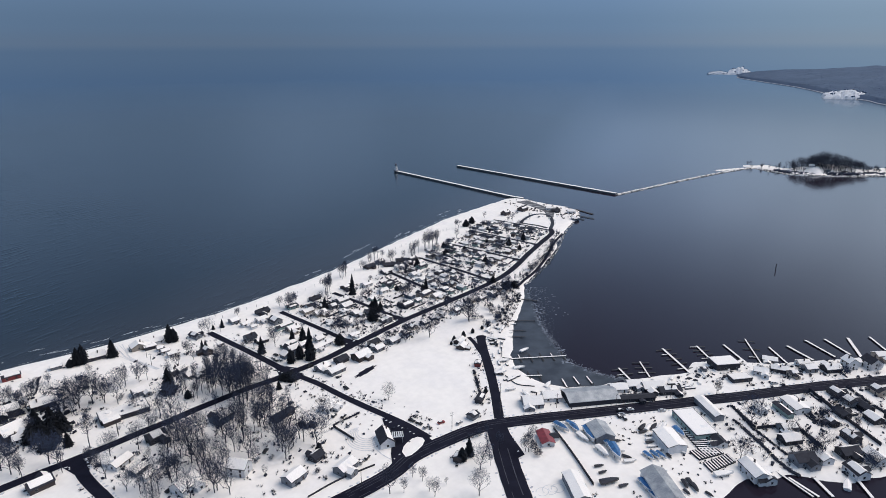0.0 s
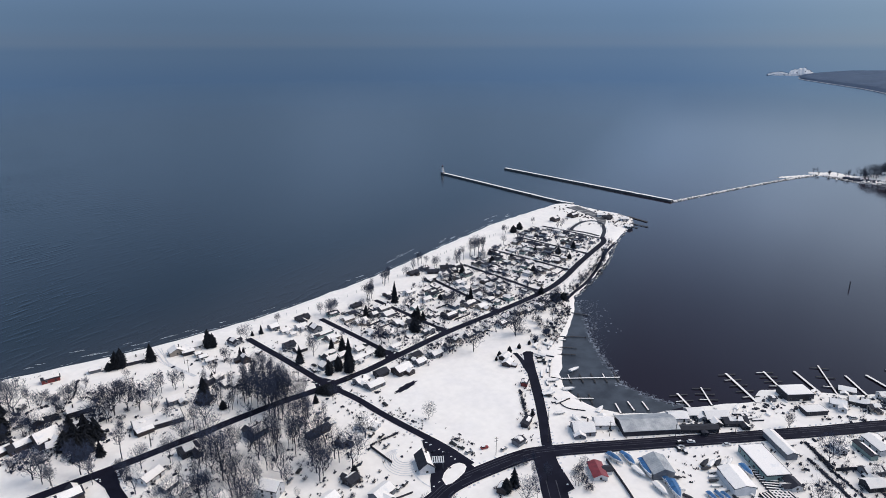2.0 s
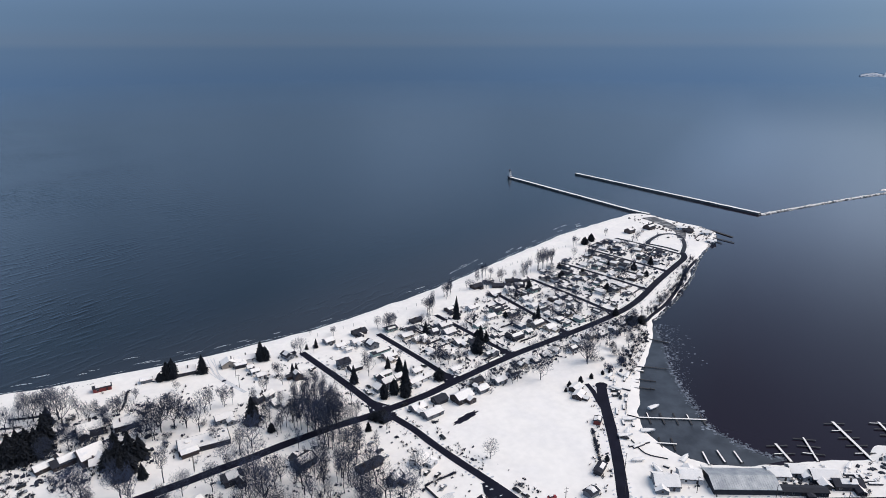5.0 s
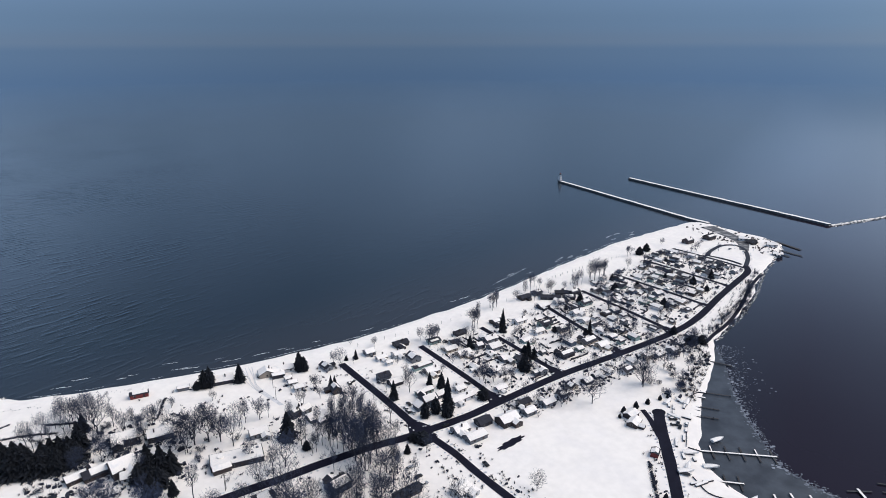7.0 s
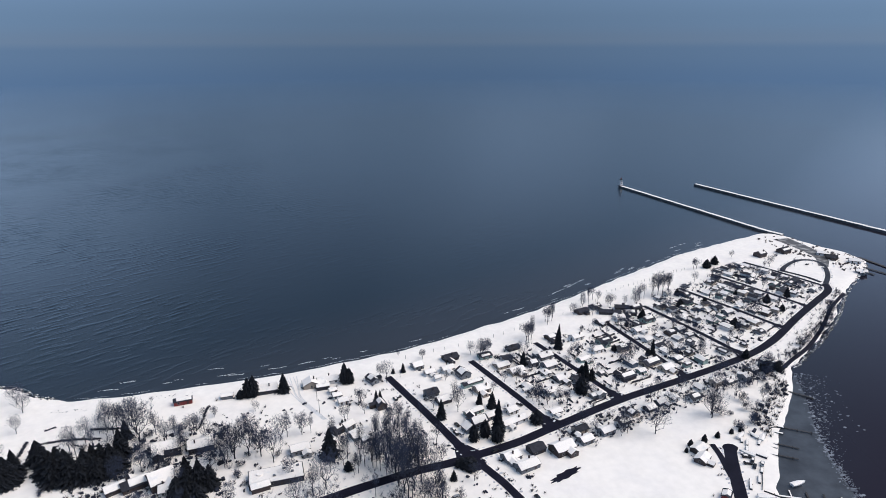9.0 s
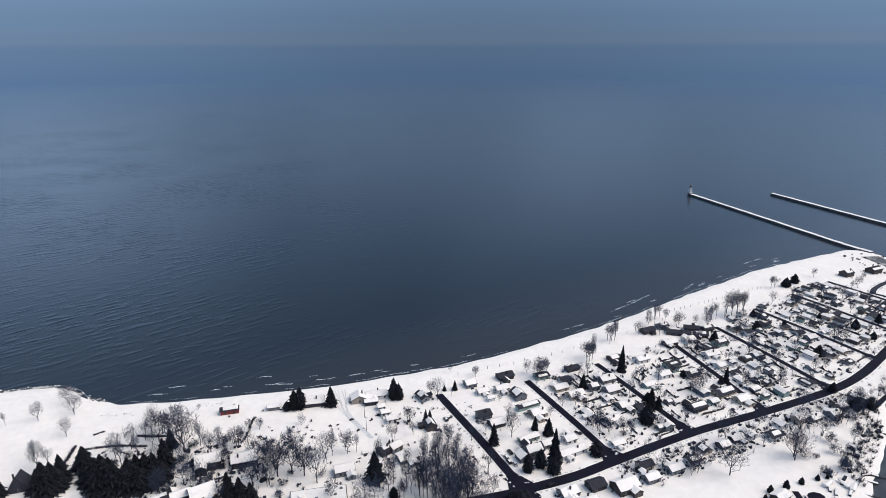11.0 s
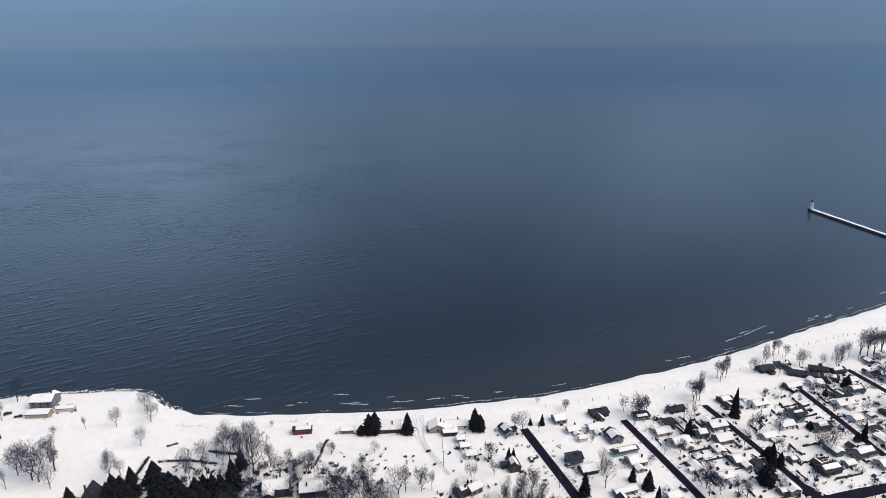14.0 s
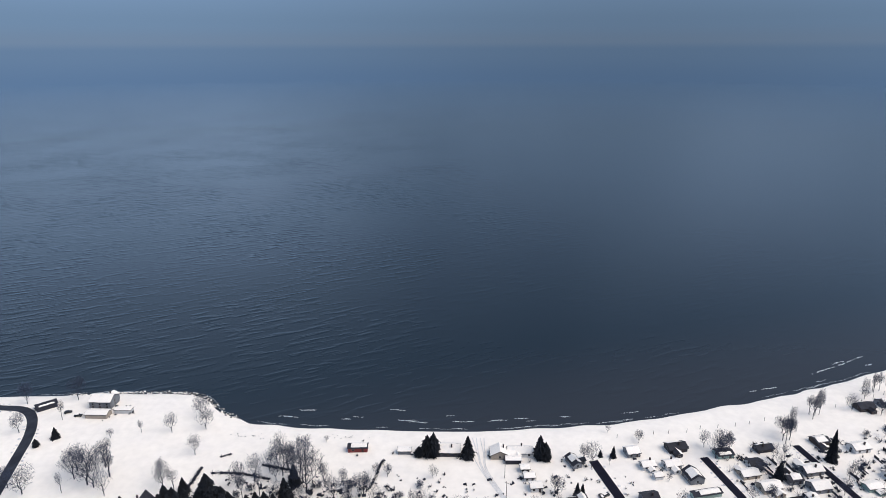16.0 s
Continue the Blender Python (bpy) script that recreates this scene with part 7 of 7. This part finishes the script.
hedge([(356, 126), (350, 117), (346, 108)], high=2.4, wide=2.2)
hedge([(332, 149), (323, 131), (313, 114), (312, 104)], high=2.0, wide=2.6)
hedge([(344, 155), (339, 148), (333, 139)], high=2.2, wide=1.5)
hedge([(354, 126), (350, 117), (345, 109)], high=3.2, wide=2.6)
hedge([(399, 130), (388, 113), (379, 98), (373, 88)], high=2.2, wide=1.5)
hedge([(414, 130), (403, 113), (397, 93)], high=2.4, wide=2.2)
hedge([(386, 141), (376, 127), (366, 118)], high=2.6, wide=2.6)
hedge([(425, 124), (415, 108), (408, 92)], high=2.6, wide=2.6)
hedge([(332, 137), (328, 127), (323, 116)], high=2.2, wide=1.5)
hedge([(333, 138), (347, 130)], high=1.6, wide=1.5)
hedge([(341, 127), (337, 119), (334, 112)], high=1.4, wide=1.5)
hedge([(377, 139), (372, 129), (366, 117)], high=1.5, wide=1.5)
hedge([(400, 139), (393, 127)], high=1.5, wide=1.5)
fence([(145, 289), (148, 270)])
fence([(106, 243), (124, 245), (145, 244)], 1.1)
fence([(402, 138), (388, 116), (371, 87)], 2.2)
fence([(334, 137), (348, 129)], 2.0)
fence([(243, 209), (234, 188), (222, 163)], 1.8)

# ---- seawall path, junction apron, bare patches ----
road("seawall_path", [(381, 382), (401, 392), (433, 406), (471, 428), (511, 455), (551, 477)], 2.8, "dark bare seawall path above the stones", lift=0.16)


def patch(name, x, y, rx, ry, label, mat, lift=0.09, seed=1, turn=0):
    """A flat patch with an uneven outline."""
    r, s, n = random.Random(seed), Shape(), 34
    pts = []
    for i in range(n):
        a, k = 6.28318 * i / n, 1 + (0.22 if name == "bare_patch" else 0.05) * math.sin(i * 1.7 + seed) * r.uniform(0.3, 1)
        u, v = rx * k * math.cos(a), ry * k * math.sin(a)
        c, q = math.cos(radians(turn)), math.sin(radians(turn))
        pts.append((x + u * c - v * q, y + u * q + v * c))
    zz = [height(*p) + lift for p in pts]
    s.v = [(x, y, height(x, y) + lift)] + [(p[0], p[1], z) for p, z in zip(pts, zz)]
    s.f = [(0, i + 1, (i + 1) % n + 1) for i in range(n)]
    return tagged(part(name, s, mat), label, name.split("_")[-1], kind="structure")


patch("junction_apron", 153, 357, 6.5, 6, "bare black apron of the crossing", ASPHALT, 0.22)
patch("drive_end", 290, 325, 4.2, 3.6, "rounded black end of the park drive", ASPHALT, 0.14, 9)
patch("bare_patch", 194, 333.5, 10, 2.4, "dark unfrozen wet patch at the field's edge", ASPHALT, 0.12, 3, 18)


def area(name, pts, label, mat, lift):
    """A flat piece of ground with a cornered outline."""
    s = Shape().add([(x, y, height(x, y) + lift) for x, y in pts], [tuple(range(len(pts)))])
    return tagged(part(name, s, mat), label, name.split("_")[-1], kind="structure")


area("station_forecourt", [(152, 238), (157, 247), (163, 255), (168, 262), (169, 272), (172, 279), (176, 276), (180, 265), (182, 250), (182, 240)], "bare black asphalt forecourt", ASPHALT, 0.2)
area("station_island", [(161.5, 239.5), (162.5, 244.5), (166, 248), (170, 250), (174, 251.2), (177.5, 250.5), (179, 248), (178.5, 245.5), (175, 242.5), (170, 240.5), (165, 239)], "snowy traffic island beside the forecourt", SNOW, 0.4)
area("side_apron", [(213, 226), (220, 220), (213, 202), (207, 202)], "bare black apron beside the road", ASPHALT, 0.2)
TRACK = material("tyre_marks", (0.82, 0.79, 0.77), (0.62, 0.61, 0.61), 2.5, 0.9, 1.0)


def ring(x, y, rx, ry, w, turn=0.0, part_way=1.0):
    """A curved tyre mark in the snow."""
    s, n = Shape(), 40
    for i in range(n + 1):
        a = turn + 6.28318 * part_way * i / n
        for q in (-w / 2, w / 2):
            px, py = x + (rx + q) * math.cos(a), y + (ry + q) * math.sin(a)
            s.v.append((px, py, height(px, py) + 0.1))
    s.f = [(2 * i + 1, 2 * i, 2 * i + 2, 2 * i + 3) for i in range(n)]
    tagged(part("tyre_mark", s, TRACK), "curved tyre mark in the snow", "track", kind="structure")


for x, y, r in ((198.5, 175.5, 3.2), (202.5, 174.2, 3.8), (206.5, 172.6, 3.4), (204, 173.5, 2.2)):
    ring(x, y, r, r * 0.9, 0.35, r, 0.9)
for i in range(7):
    ring(153 + 0.5 * i, 268 + 0.6 * i, 9.5 - 0.9 * i, 12 - 1.1 * i, 0.5, 1.2 + 0.1 * i, 0.55)
ring(160, 252, 7, 14, 0.7, 1.6, 0.4)
for i in range(5):
    road("tyre_track", [(66 + 2.2 * i, 482), (68 + 1.6 * i + (i % 2), 466), (72 + 0.8 * i, 452), (84 + 0.5 * i, 424)], 0.5, "tyre track pressed into the snow", TRACK, 0.07)

# ---- slush left between the wheel tracks ----
STREAK = material("slush_streak", (0.06, 0.06, 0.08), (0.02, 0.02, 0.03), 3, 0.7, 1.0)


def slush_line(points, offset, width):
    line, head = along(points, 3)
    s = Shape()
    for i, (p, h) in enumerate(zip(line, head)):
        for o in (offset - width / 2, offset + width / 2):
            x, y = p.x - h.y * o, p.y + h.x * o
            s.v.append((x, y, height(x, y) + 0.26))
    s.f = [(2 * i + 1, 2 * i, 2 * i + 2, 2 * i + 3) for i in range(len(line) - 1) if noise.noise((i * 0.37, offset, 1)) > -0.25]
    tagged(part("slush_line", s, STREAK), "broken line of grey slush along the road", "slush", kind="structure")


MAIN = [(122, 231), (148, 233), (165, 238), (189, 238), (211, 236), (227, 230), (250, 218.5), (276, 205), (301, 192), (329, 177.5), (359, 162), (380, 151.5), (406, 139), (430, 126.5), (456, 112)]
for o, w in ((-3.6, 0.35), (0.0, 0.3), (3.4, 0.4), (1.8, 0.25)):
    slush_line(MAIN, o, w)
slush_line([(208, 213), (193.5, 190.5), (175, 158)], 2.0, 0.5)
slush_line([(208, 213), (193.5, 190.5), (175, 158)], -3.0, 0.4)

# ---- snow thrown up along the roads ----
banks, r = Shape(), random.Random(9)
for line, w in ROADS:
    if w < 2:
        continue
    for i in range(0, len(line) - 1):
        a, b = line[i], line[i + 1]
        n = Vector((-(b - a).y, (b - a).x, 0)).normalized()
        for s in (-1, 1):
            if r.random() < 0.55:
                p = a + n * s * (w / 2 + 0.9 + r.uniform(0, 0.5))
                if clear_of_roads(p.x, p.y, 0.1):
                    banks.lump(p.x, p.y, height(p.x, p.y) + 0.05, r.uniform(0.5, 1.1), r.uniform(0.4, 0.8), r.uniform(0.25, 0.5), r, 0.3)
tagged(part("snowbank", banks, BANK), "dirty ploughed snow heaped along the roads", "snow", kind="stuff")

# ---- ice in the corner of the bay ----
ICE_EDGE = [(392, 379), (377, 357), (354, 329), (336, 302), (324, 280), (314, 261), (315, 244), (319, 228), (326, 220)]
ICE_SHORE = [(300, 226), (278, 246), (274, 262), (278, 279), (288, 294), (308, 313), (338, 339), (374, 366)]
sheet = Shape().add([(x, y, 0.03) for x, y in ICE_EDGE + ICE_SHORE], [tuple(range(len(ICE_EDGE) + len(ICE_SHORE)))])
tagged(part("ice", sheet, ICE), "thin grey sheet of ice on the bay", "ice", kind="structure")
floes, r = Shape(), random.Random(12)
line, head = along(ICE_EDGE, 1.5)
for _ in range(420):
    k = r.randrange(len(line))
    p = line[k] + Vector((r.gauss(0.3, 1.5), r.gauss(0.3, 1.5), 0))
    if k < 40 and r.random() < 0.5:
        p = p + Vector((r.uniform(0, 26), r.uniform(-24, 4), 0)) * r.random()
    n, size, turn = r.choice((4, 5, 6)), r.choice((0.3, 0.45, 0.6, 0.8, 1.3)), r.uniform(0, 6)
    pts = [(p.x + size * r.uniform(0.6, 1.1) * math.cos(turn + 6.28318 * i / n), p.y + 0.7 * size * r.uniform(0.6, 1.1) * math.sin(turn + 6.28318 * i / n)) for i in range(n)]
    if height(p.x, p.y) > -0.05:
        continue
    z = r.uniform(0.06, 0.25)
    floes.add([(x, y, 0.0) for x, y in pts] + [(x, y, z) for x, y in pts], [tuple(range(n, 2 * n))] + [(i, (i + 1) % n, n + (i + 1) % n, n + i) for i in range(n)])
for _ in range(900):
    k = r.randrange(len(line))
    q = max(0.0, 1 - k / (len(line) * 0.62))
    m = abs(r.gauss(0, 1)) * (1.6 + 8.0 * q)
    p = line[k] + Vector((head[k].y, -head[k].x, 0)) * -m + Vector((r.gauss(0, 1), r.gauss(0, 1), 0))
    if height(p.x, p.y) > -0.05:
        continue
    n, size, turn = r.choice((4, 5)), r.choice((0.18, 0.25, 0.3, 0.45)), r.uniform(0, 6)
    pts = [(p.x + size * 1.5 * r.uniform(0.6, 1.1) * math.cos(turn + 6.28318 * i / n), p.y + 0.8 * size * r.uniform(0.6, 1.1) * math.sin(turn + 6.28318 * i / n)) for i in range(n)]
    z = r.uniform(0.06, 0.16)
    floes.add([(x, y, 0.0) for x, y in pts] + [(x, y, z) for x, y in pts], [tuple(range(n, 2 * n))] + [(i, (i + 1) % n, n + (i + 1) % n, n + i) for i in range(n)])
tagged(part("ice_floes", floes, FLOE), "broken ice floes along the edge of the sheet", "ice", kind="stuff")

# ---- breakers along the beach ----
crests, r = Shape(), random.Random(14)
line, head = along(LAKE_SHORE[3:] + SPIT_SHORE[:6], 2.0)
for _ in range(105):
    k = r.randrange(6, len(line) - 20)
    off = r.choice((2.2, 3.0, r.uniform(6, 12), r.uniform(9, 22)))
    if line[k].x < -50 and off > 4:
        continue
    length = r.randrange(4, 12) if off < 4 else r.randrange(3, 7)
    wide = r.uniform(0.12, 0.26) if off < 4 else r.uniform(0.3, 0.6)
    for i in range(length * 4):
        q, h = line[min(k + i // 4, len(line) - 1)], head[min(k + i // 4, len(line) - 1)]
        side = Vector((-h.y, h.x, 0))
        c = q + h * (0.5 * (i % 4)) + side * (off + 0.35 * math.sin(i * 0.23 + k) + r.gauss(0, 0.10 + 0.25 * wide))
        t = wide * math.sin(math.pi * (i + 0.5) / (length * 4)) ** 0.6 * r.uniform(0.25, 1.3)
        if r.random() < 0.16:
            continue
        u = h * r.uniform(0.3, 0.75) + side * r.uniform(-0.12, 0.12)
        n = side * t
        base = len(crests.v)
        crests.v += [tuple(c + e + Vector((0, 0, z))) for e, z in ((-u, 0.05), (-n, 0.05), (u, 0.05), (n, 0.06), (n * 0.1, 0.08 + 0.2 * t))]
        crests.f += [(base, base + 1, base + 4), (base + 1, base + 2, base + 4), (base + 2, base + 3, base + 4), (base + 3, base, base + 4)]
for i in range(230):
    k = i / 229
    q = Vector((301.8 + 49.6 * k, 557.5 + 25.8 * k + 0.5 * math.sin(9 * k), 0)) + Vector((-0.46, 0.89, 0)) * r.gauss(0, 0.22)
    if math.sin(31 * k) + 0.6 * math.sin(13 * k + 1) > 0.75:
        continue
    t, u = r.uniform(0.1, 0.42) * (0.4 + 0.6 * abs(math.sin(7 * k + 0.6))), Vector((0.89, 0.46, 0)) * r.uniform(0.25, 0.6)
    n, base = Vector((-0.46, 0.89, 0)) * t, len(crests.v)
    crests.v += [tuple(q + e + Vector((0, 0, z))) for e, z in ((-u, 0.05), (-n, 0.05), (u, 0.05), (n, 0.06), (n * 0.1, 0.08 + 0.2 * t))]
    crests.f += [(base, base + 1, base + 4), (base + 1, base + 2, base + 4), (base + 2, base + 3, base + 4), (base + 3, base, base + 4)]
tagged(part("breakers", crests, FOAM), "small white breakers along the beach", "waves", kind="stuff")

# ---- posts of the snow fence on the beach ----
for i in range(41):
    x, y = (150 + 10 * i, 482 + 0.96 * i + 0.087 * i * i) if i < 20 else (345 + 5.5 * (i - 20), 541.5 + 1.45 * (i - 20))
    x, y = x + (i * 7 % 5) * 0.4, y + (i * 3 % 4) * 0.5
    t = thing("beach_post", pose(x, y, height(x, y) - 0.2, 0, 0, 20), "thin dark post standing on the snowy beach", "post", "beach posts")
    part("post", Shape().box(0, 0, 0, 0.17, 0.17, 2.6).box(0, 0, 2.604, 0.2, 0.2, 0.08), WOOD, t)

# ---- stored dock sections and boats ----
SECTION = (Shape().box(0, 0, 0, 1, 1.3, 0.9).mesh("section", WALLS["dark"]), Shape().box(0, 0, 0.904, 0.95, 0.7, 0.12, 0.98).mesh("section_snow", ROOF_SNOW),
           Shape().box(0, 0, 0.904, 0.98, 1.24, 0.3, 0.95).mesh("section_snow", ROOF_SNOW))


def dock_section(x, y, rz, long, buried=False):
    t = thing("dock_section", pose(round(x, 1), round(y, 1), height(x, y), 0, 0, rz), "stored dark dock section " + ("buried under thick snow" if buried else "with a strip of snow"), "dock", "stored dock sections")
    t.scale = (long, 1, 1)
    part("section", SECTION[0], None, t)
    part("section_snow", SECTION[2 if buried else 1], None, t)


# three stacks, their sections side by side
for x, y, sx, sy, turn, count, long in ((301.5, 158.5, -0.72, -1.3, -42, 11, 9.5), (283.5, 144.8, 1.3, -0.42, 72, 9, 8), (279.5, 135.0, 1.35, -0.25, 66, 10, 7)):
    for i in range(count):
        dock_section(x + sx * i * 1.35, y + sy * i * 1.35, turn + (i % 3 - 1) * 2, long)
rng = random.Random(40)
line, head = along([(322, 330), (305, 314), (284, 294), (274, 277), (270, 262), (273, 246), (284, 231), (304, 219), (320, 213), (338, 207), (352, 200)], 1.0)
for _ in range(64):
    k = rng.randrange(len(line))
    n = Vector((-head[k].y, head[k].x, 0)) * rng.uniform(-17, 0)
    p = line[k] + n
    if clear_of_roads(p.x, p.y, 2) and clear_of_houses(p.x, p.y, 1.5) and height(p.x, p.y) > 0.6:
        if rng.random() < 0.6:
            dock_section(p.x, p.y, math.degrees(math.atan2(head[k].y, head[k].x)) + rng.choice((0, 0, 90)) + rng.uniform(-8, 8), rng.uniform(3, 8), True)
        else:
            boat(round(p.x, 1), round(p.y, 1), rng.uniform(0, 180), rng.uniform(5, 8), rng.choice(("white", "white", "dark")))
for _ in range(60):
    x, y = rng.uniform(300, 470), rng.uniform(60, 165)
    if clear_of_roads(x, y, 2) and clear_of_houses(x, y, 1) and height(x, y) > 1.0:
        bare_tree(round(x, 1), round(y, 1), rng.choice((3, 4, 7, 10)), rng.choice((6, 6, 2, 3)), "scrub of the canal yards")
clutter("canal_scrub", 170, lambda r: (r.uniform(305, 470), r.uniform(60, 160)), 3.0, TWIG, "grey twiggy shrubs in the canal yards", 81, 0.0, 0.05, 26)
clutter("canal_brush", 480, lambda r: (r.uniform(300, 470), r.uniform(60, 165)), 1.3, BRUSH, "dark brush and goods in the canal yards", 16, 0.3)

# ---- fuel canopy and a round pool cover ----
t = thing("canopy", pose(166.5, 254.3, height(166.5, 254.3), 0, 0, -30), "flat white canopy on four posts over a forecourt", "canopy")
part("roof", Shape().box(0, 0, 4.2, 6.2, 5.0, 0.5), TRIM, t)
for i in range(5):
    part("roof_strip", Shape().box(-2.4 + i * 1.2, 0, 4.704, 0.5, 4.4, 0.06), SHINGLE, t)
for px in (-2.5, 2.5):
    for py in (-1.9, 1.9):
        part("post", Shape().box(px, py, 0, 0.3, 0.3, 4.2), STEEL, t)
buoy = thing("channel_marker", pose(620, 262, -0.5), "small dark channel marker standing in the bay", "marker")
part("pile", Shape().tube((0, 0, 0), (0, 0, 5.0), 0.45, 0.4, 8), WOOD, buoy)
part("board", Shape().box(0, 0, 5.0, 1.6, 0.2, 1.8), WALLS["dark"], buoy)

# ---- dark scrub and drifting ice along the island's shore ----
scrub, ledges, r = Shape(), Shape(), random.Random(50)
for _ in range(700):
    u, v = r.uniform(-130, 190), -33 + r.gauss(0, 5)
    v += max(0, -100 - u) * 0.7
    x, y = 1245 + u * 0.743 + v * 0.669, 432 - u * 0.669 + v * 0.743
    scrub.lump(x, y, 0.9, r.uniform(1, 3.2), r.uniform(1, 3.2), r.uniform(0.6, 1.9), r, 0.4)
for u, v, a, b in ((-95, -50, 22, 4), (-70, -58, 16, 3), (-40, -53, 18, 3), (60, -48, 22, 3), (100, -46, 20, 4)):
    x, y = 1245 + u * 0.743 + v * 0.669, 432 - u * 0.669 + v * 0.743
    for k in range(7):
        q = (k - 3) / 3
        ledges.lump(x + q * a * 0.743, y - q * a * 0.669, 0.1, a * 0.26, b * (1.1 - q * q * 0.7), 0.35, r, 0.25)
tagged(part("island_scrub", scrub, FAR_TWIG), "dark stones and scrub along the island's shore", "scrub", kind="stuff")
tagged(part("island_ice", ledges, FLOE), "pale ice ledges drifting off the island", "ice", kind="stuff")

# ---- the small landing beside the park drive ----
conifer(264.8, 329.5, 3.2, 2, 0.9, "small evergreens of the park")
conifer(270.5, 333.2, 4.5, 2, 0.9, "small evergreens of the park")
conifer(280.4, 334.1, 5.0, 2, 0.9, "small evergreens of the park")
conifer(290.3, 335.1, 4.0, 2, 0.9, "small evergreens of the park")
conifer(300.3, 335.6, 3.5, 2, 0.9, "small evergreens of the park")
conifer(306.0, 335.5, 2.5, 2, 0.9, "small evergreens of the park")
conifer(239.5, 263.1, 4.0, 2, 0.9, "small evergreens of the park")
fence([(296, 310), (287, 299), (280, 292)], 0.7, label="low dark timber edge of a landing")
fence([(280, 291), (284, 287), (288, 285)], 0.7, label="low dark timber edge of a landing")
fence([(315, 326), (326, 333), (334, 332)], 0.7, label="low dark timber edge of a landing")
fence([(264, 271), (262, 258), (269, 249)], 0.7, label="low dark timber edge of a landing")
boat(277.3, 286.3, -30, 8.5, "white")
boat(279.6, 273.8, -25, 8.5, "white", z=0.2)
boat(263.5, 275.0, -20, 8.5, "white")
boat(278.0, 245.7, 20, 8.5, "white", z=0.2)
boat(301.1, 290.3, 0, 8.5, "white", z=0.2)
house(271.9, 328.2, 20, 8, 6, 2.4, "brown", "snow", 24, "park buildings", name="shed", extras=False)
bare_tree(302.6, 354.8, 13, 1, "broad trees beside the field")
bare_tree(304.1, 355.8, 12, 0, "broad trees beside the field")
for x0, y0, x1, y1 in ((327, 339, 334.2, 331.5), (319.5, 336, 329.1, 326.9), (309, 328, 318.5, 320.2), (305.5, 326, 315.5, 317.7), (301, 320.5, 310.7, 312.4)):
    dock(x0, y0, x1, y1, 1.9, 0)
dock(334.2, 331.5, 345.0, 322.0, 1.2, 0, False)
dock(318.5, 320.2, 326.0, 313.0, 1.2, 0, False)
dock(310.7, 312.4, 318.0, 306.0, 1.2, 0, False)
car(293.0, 312.0, 40, "black")
car(290.0, 307.5, 40, "black", False)
car(295.5, 308.0, 40, "silver")
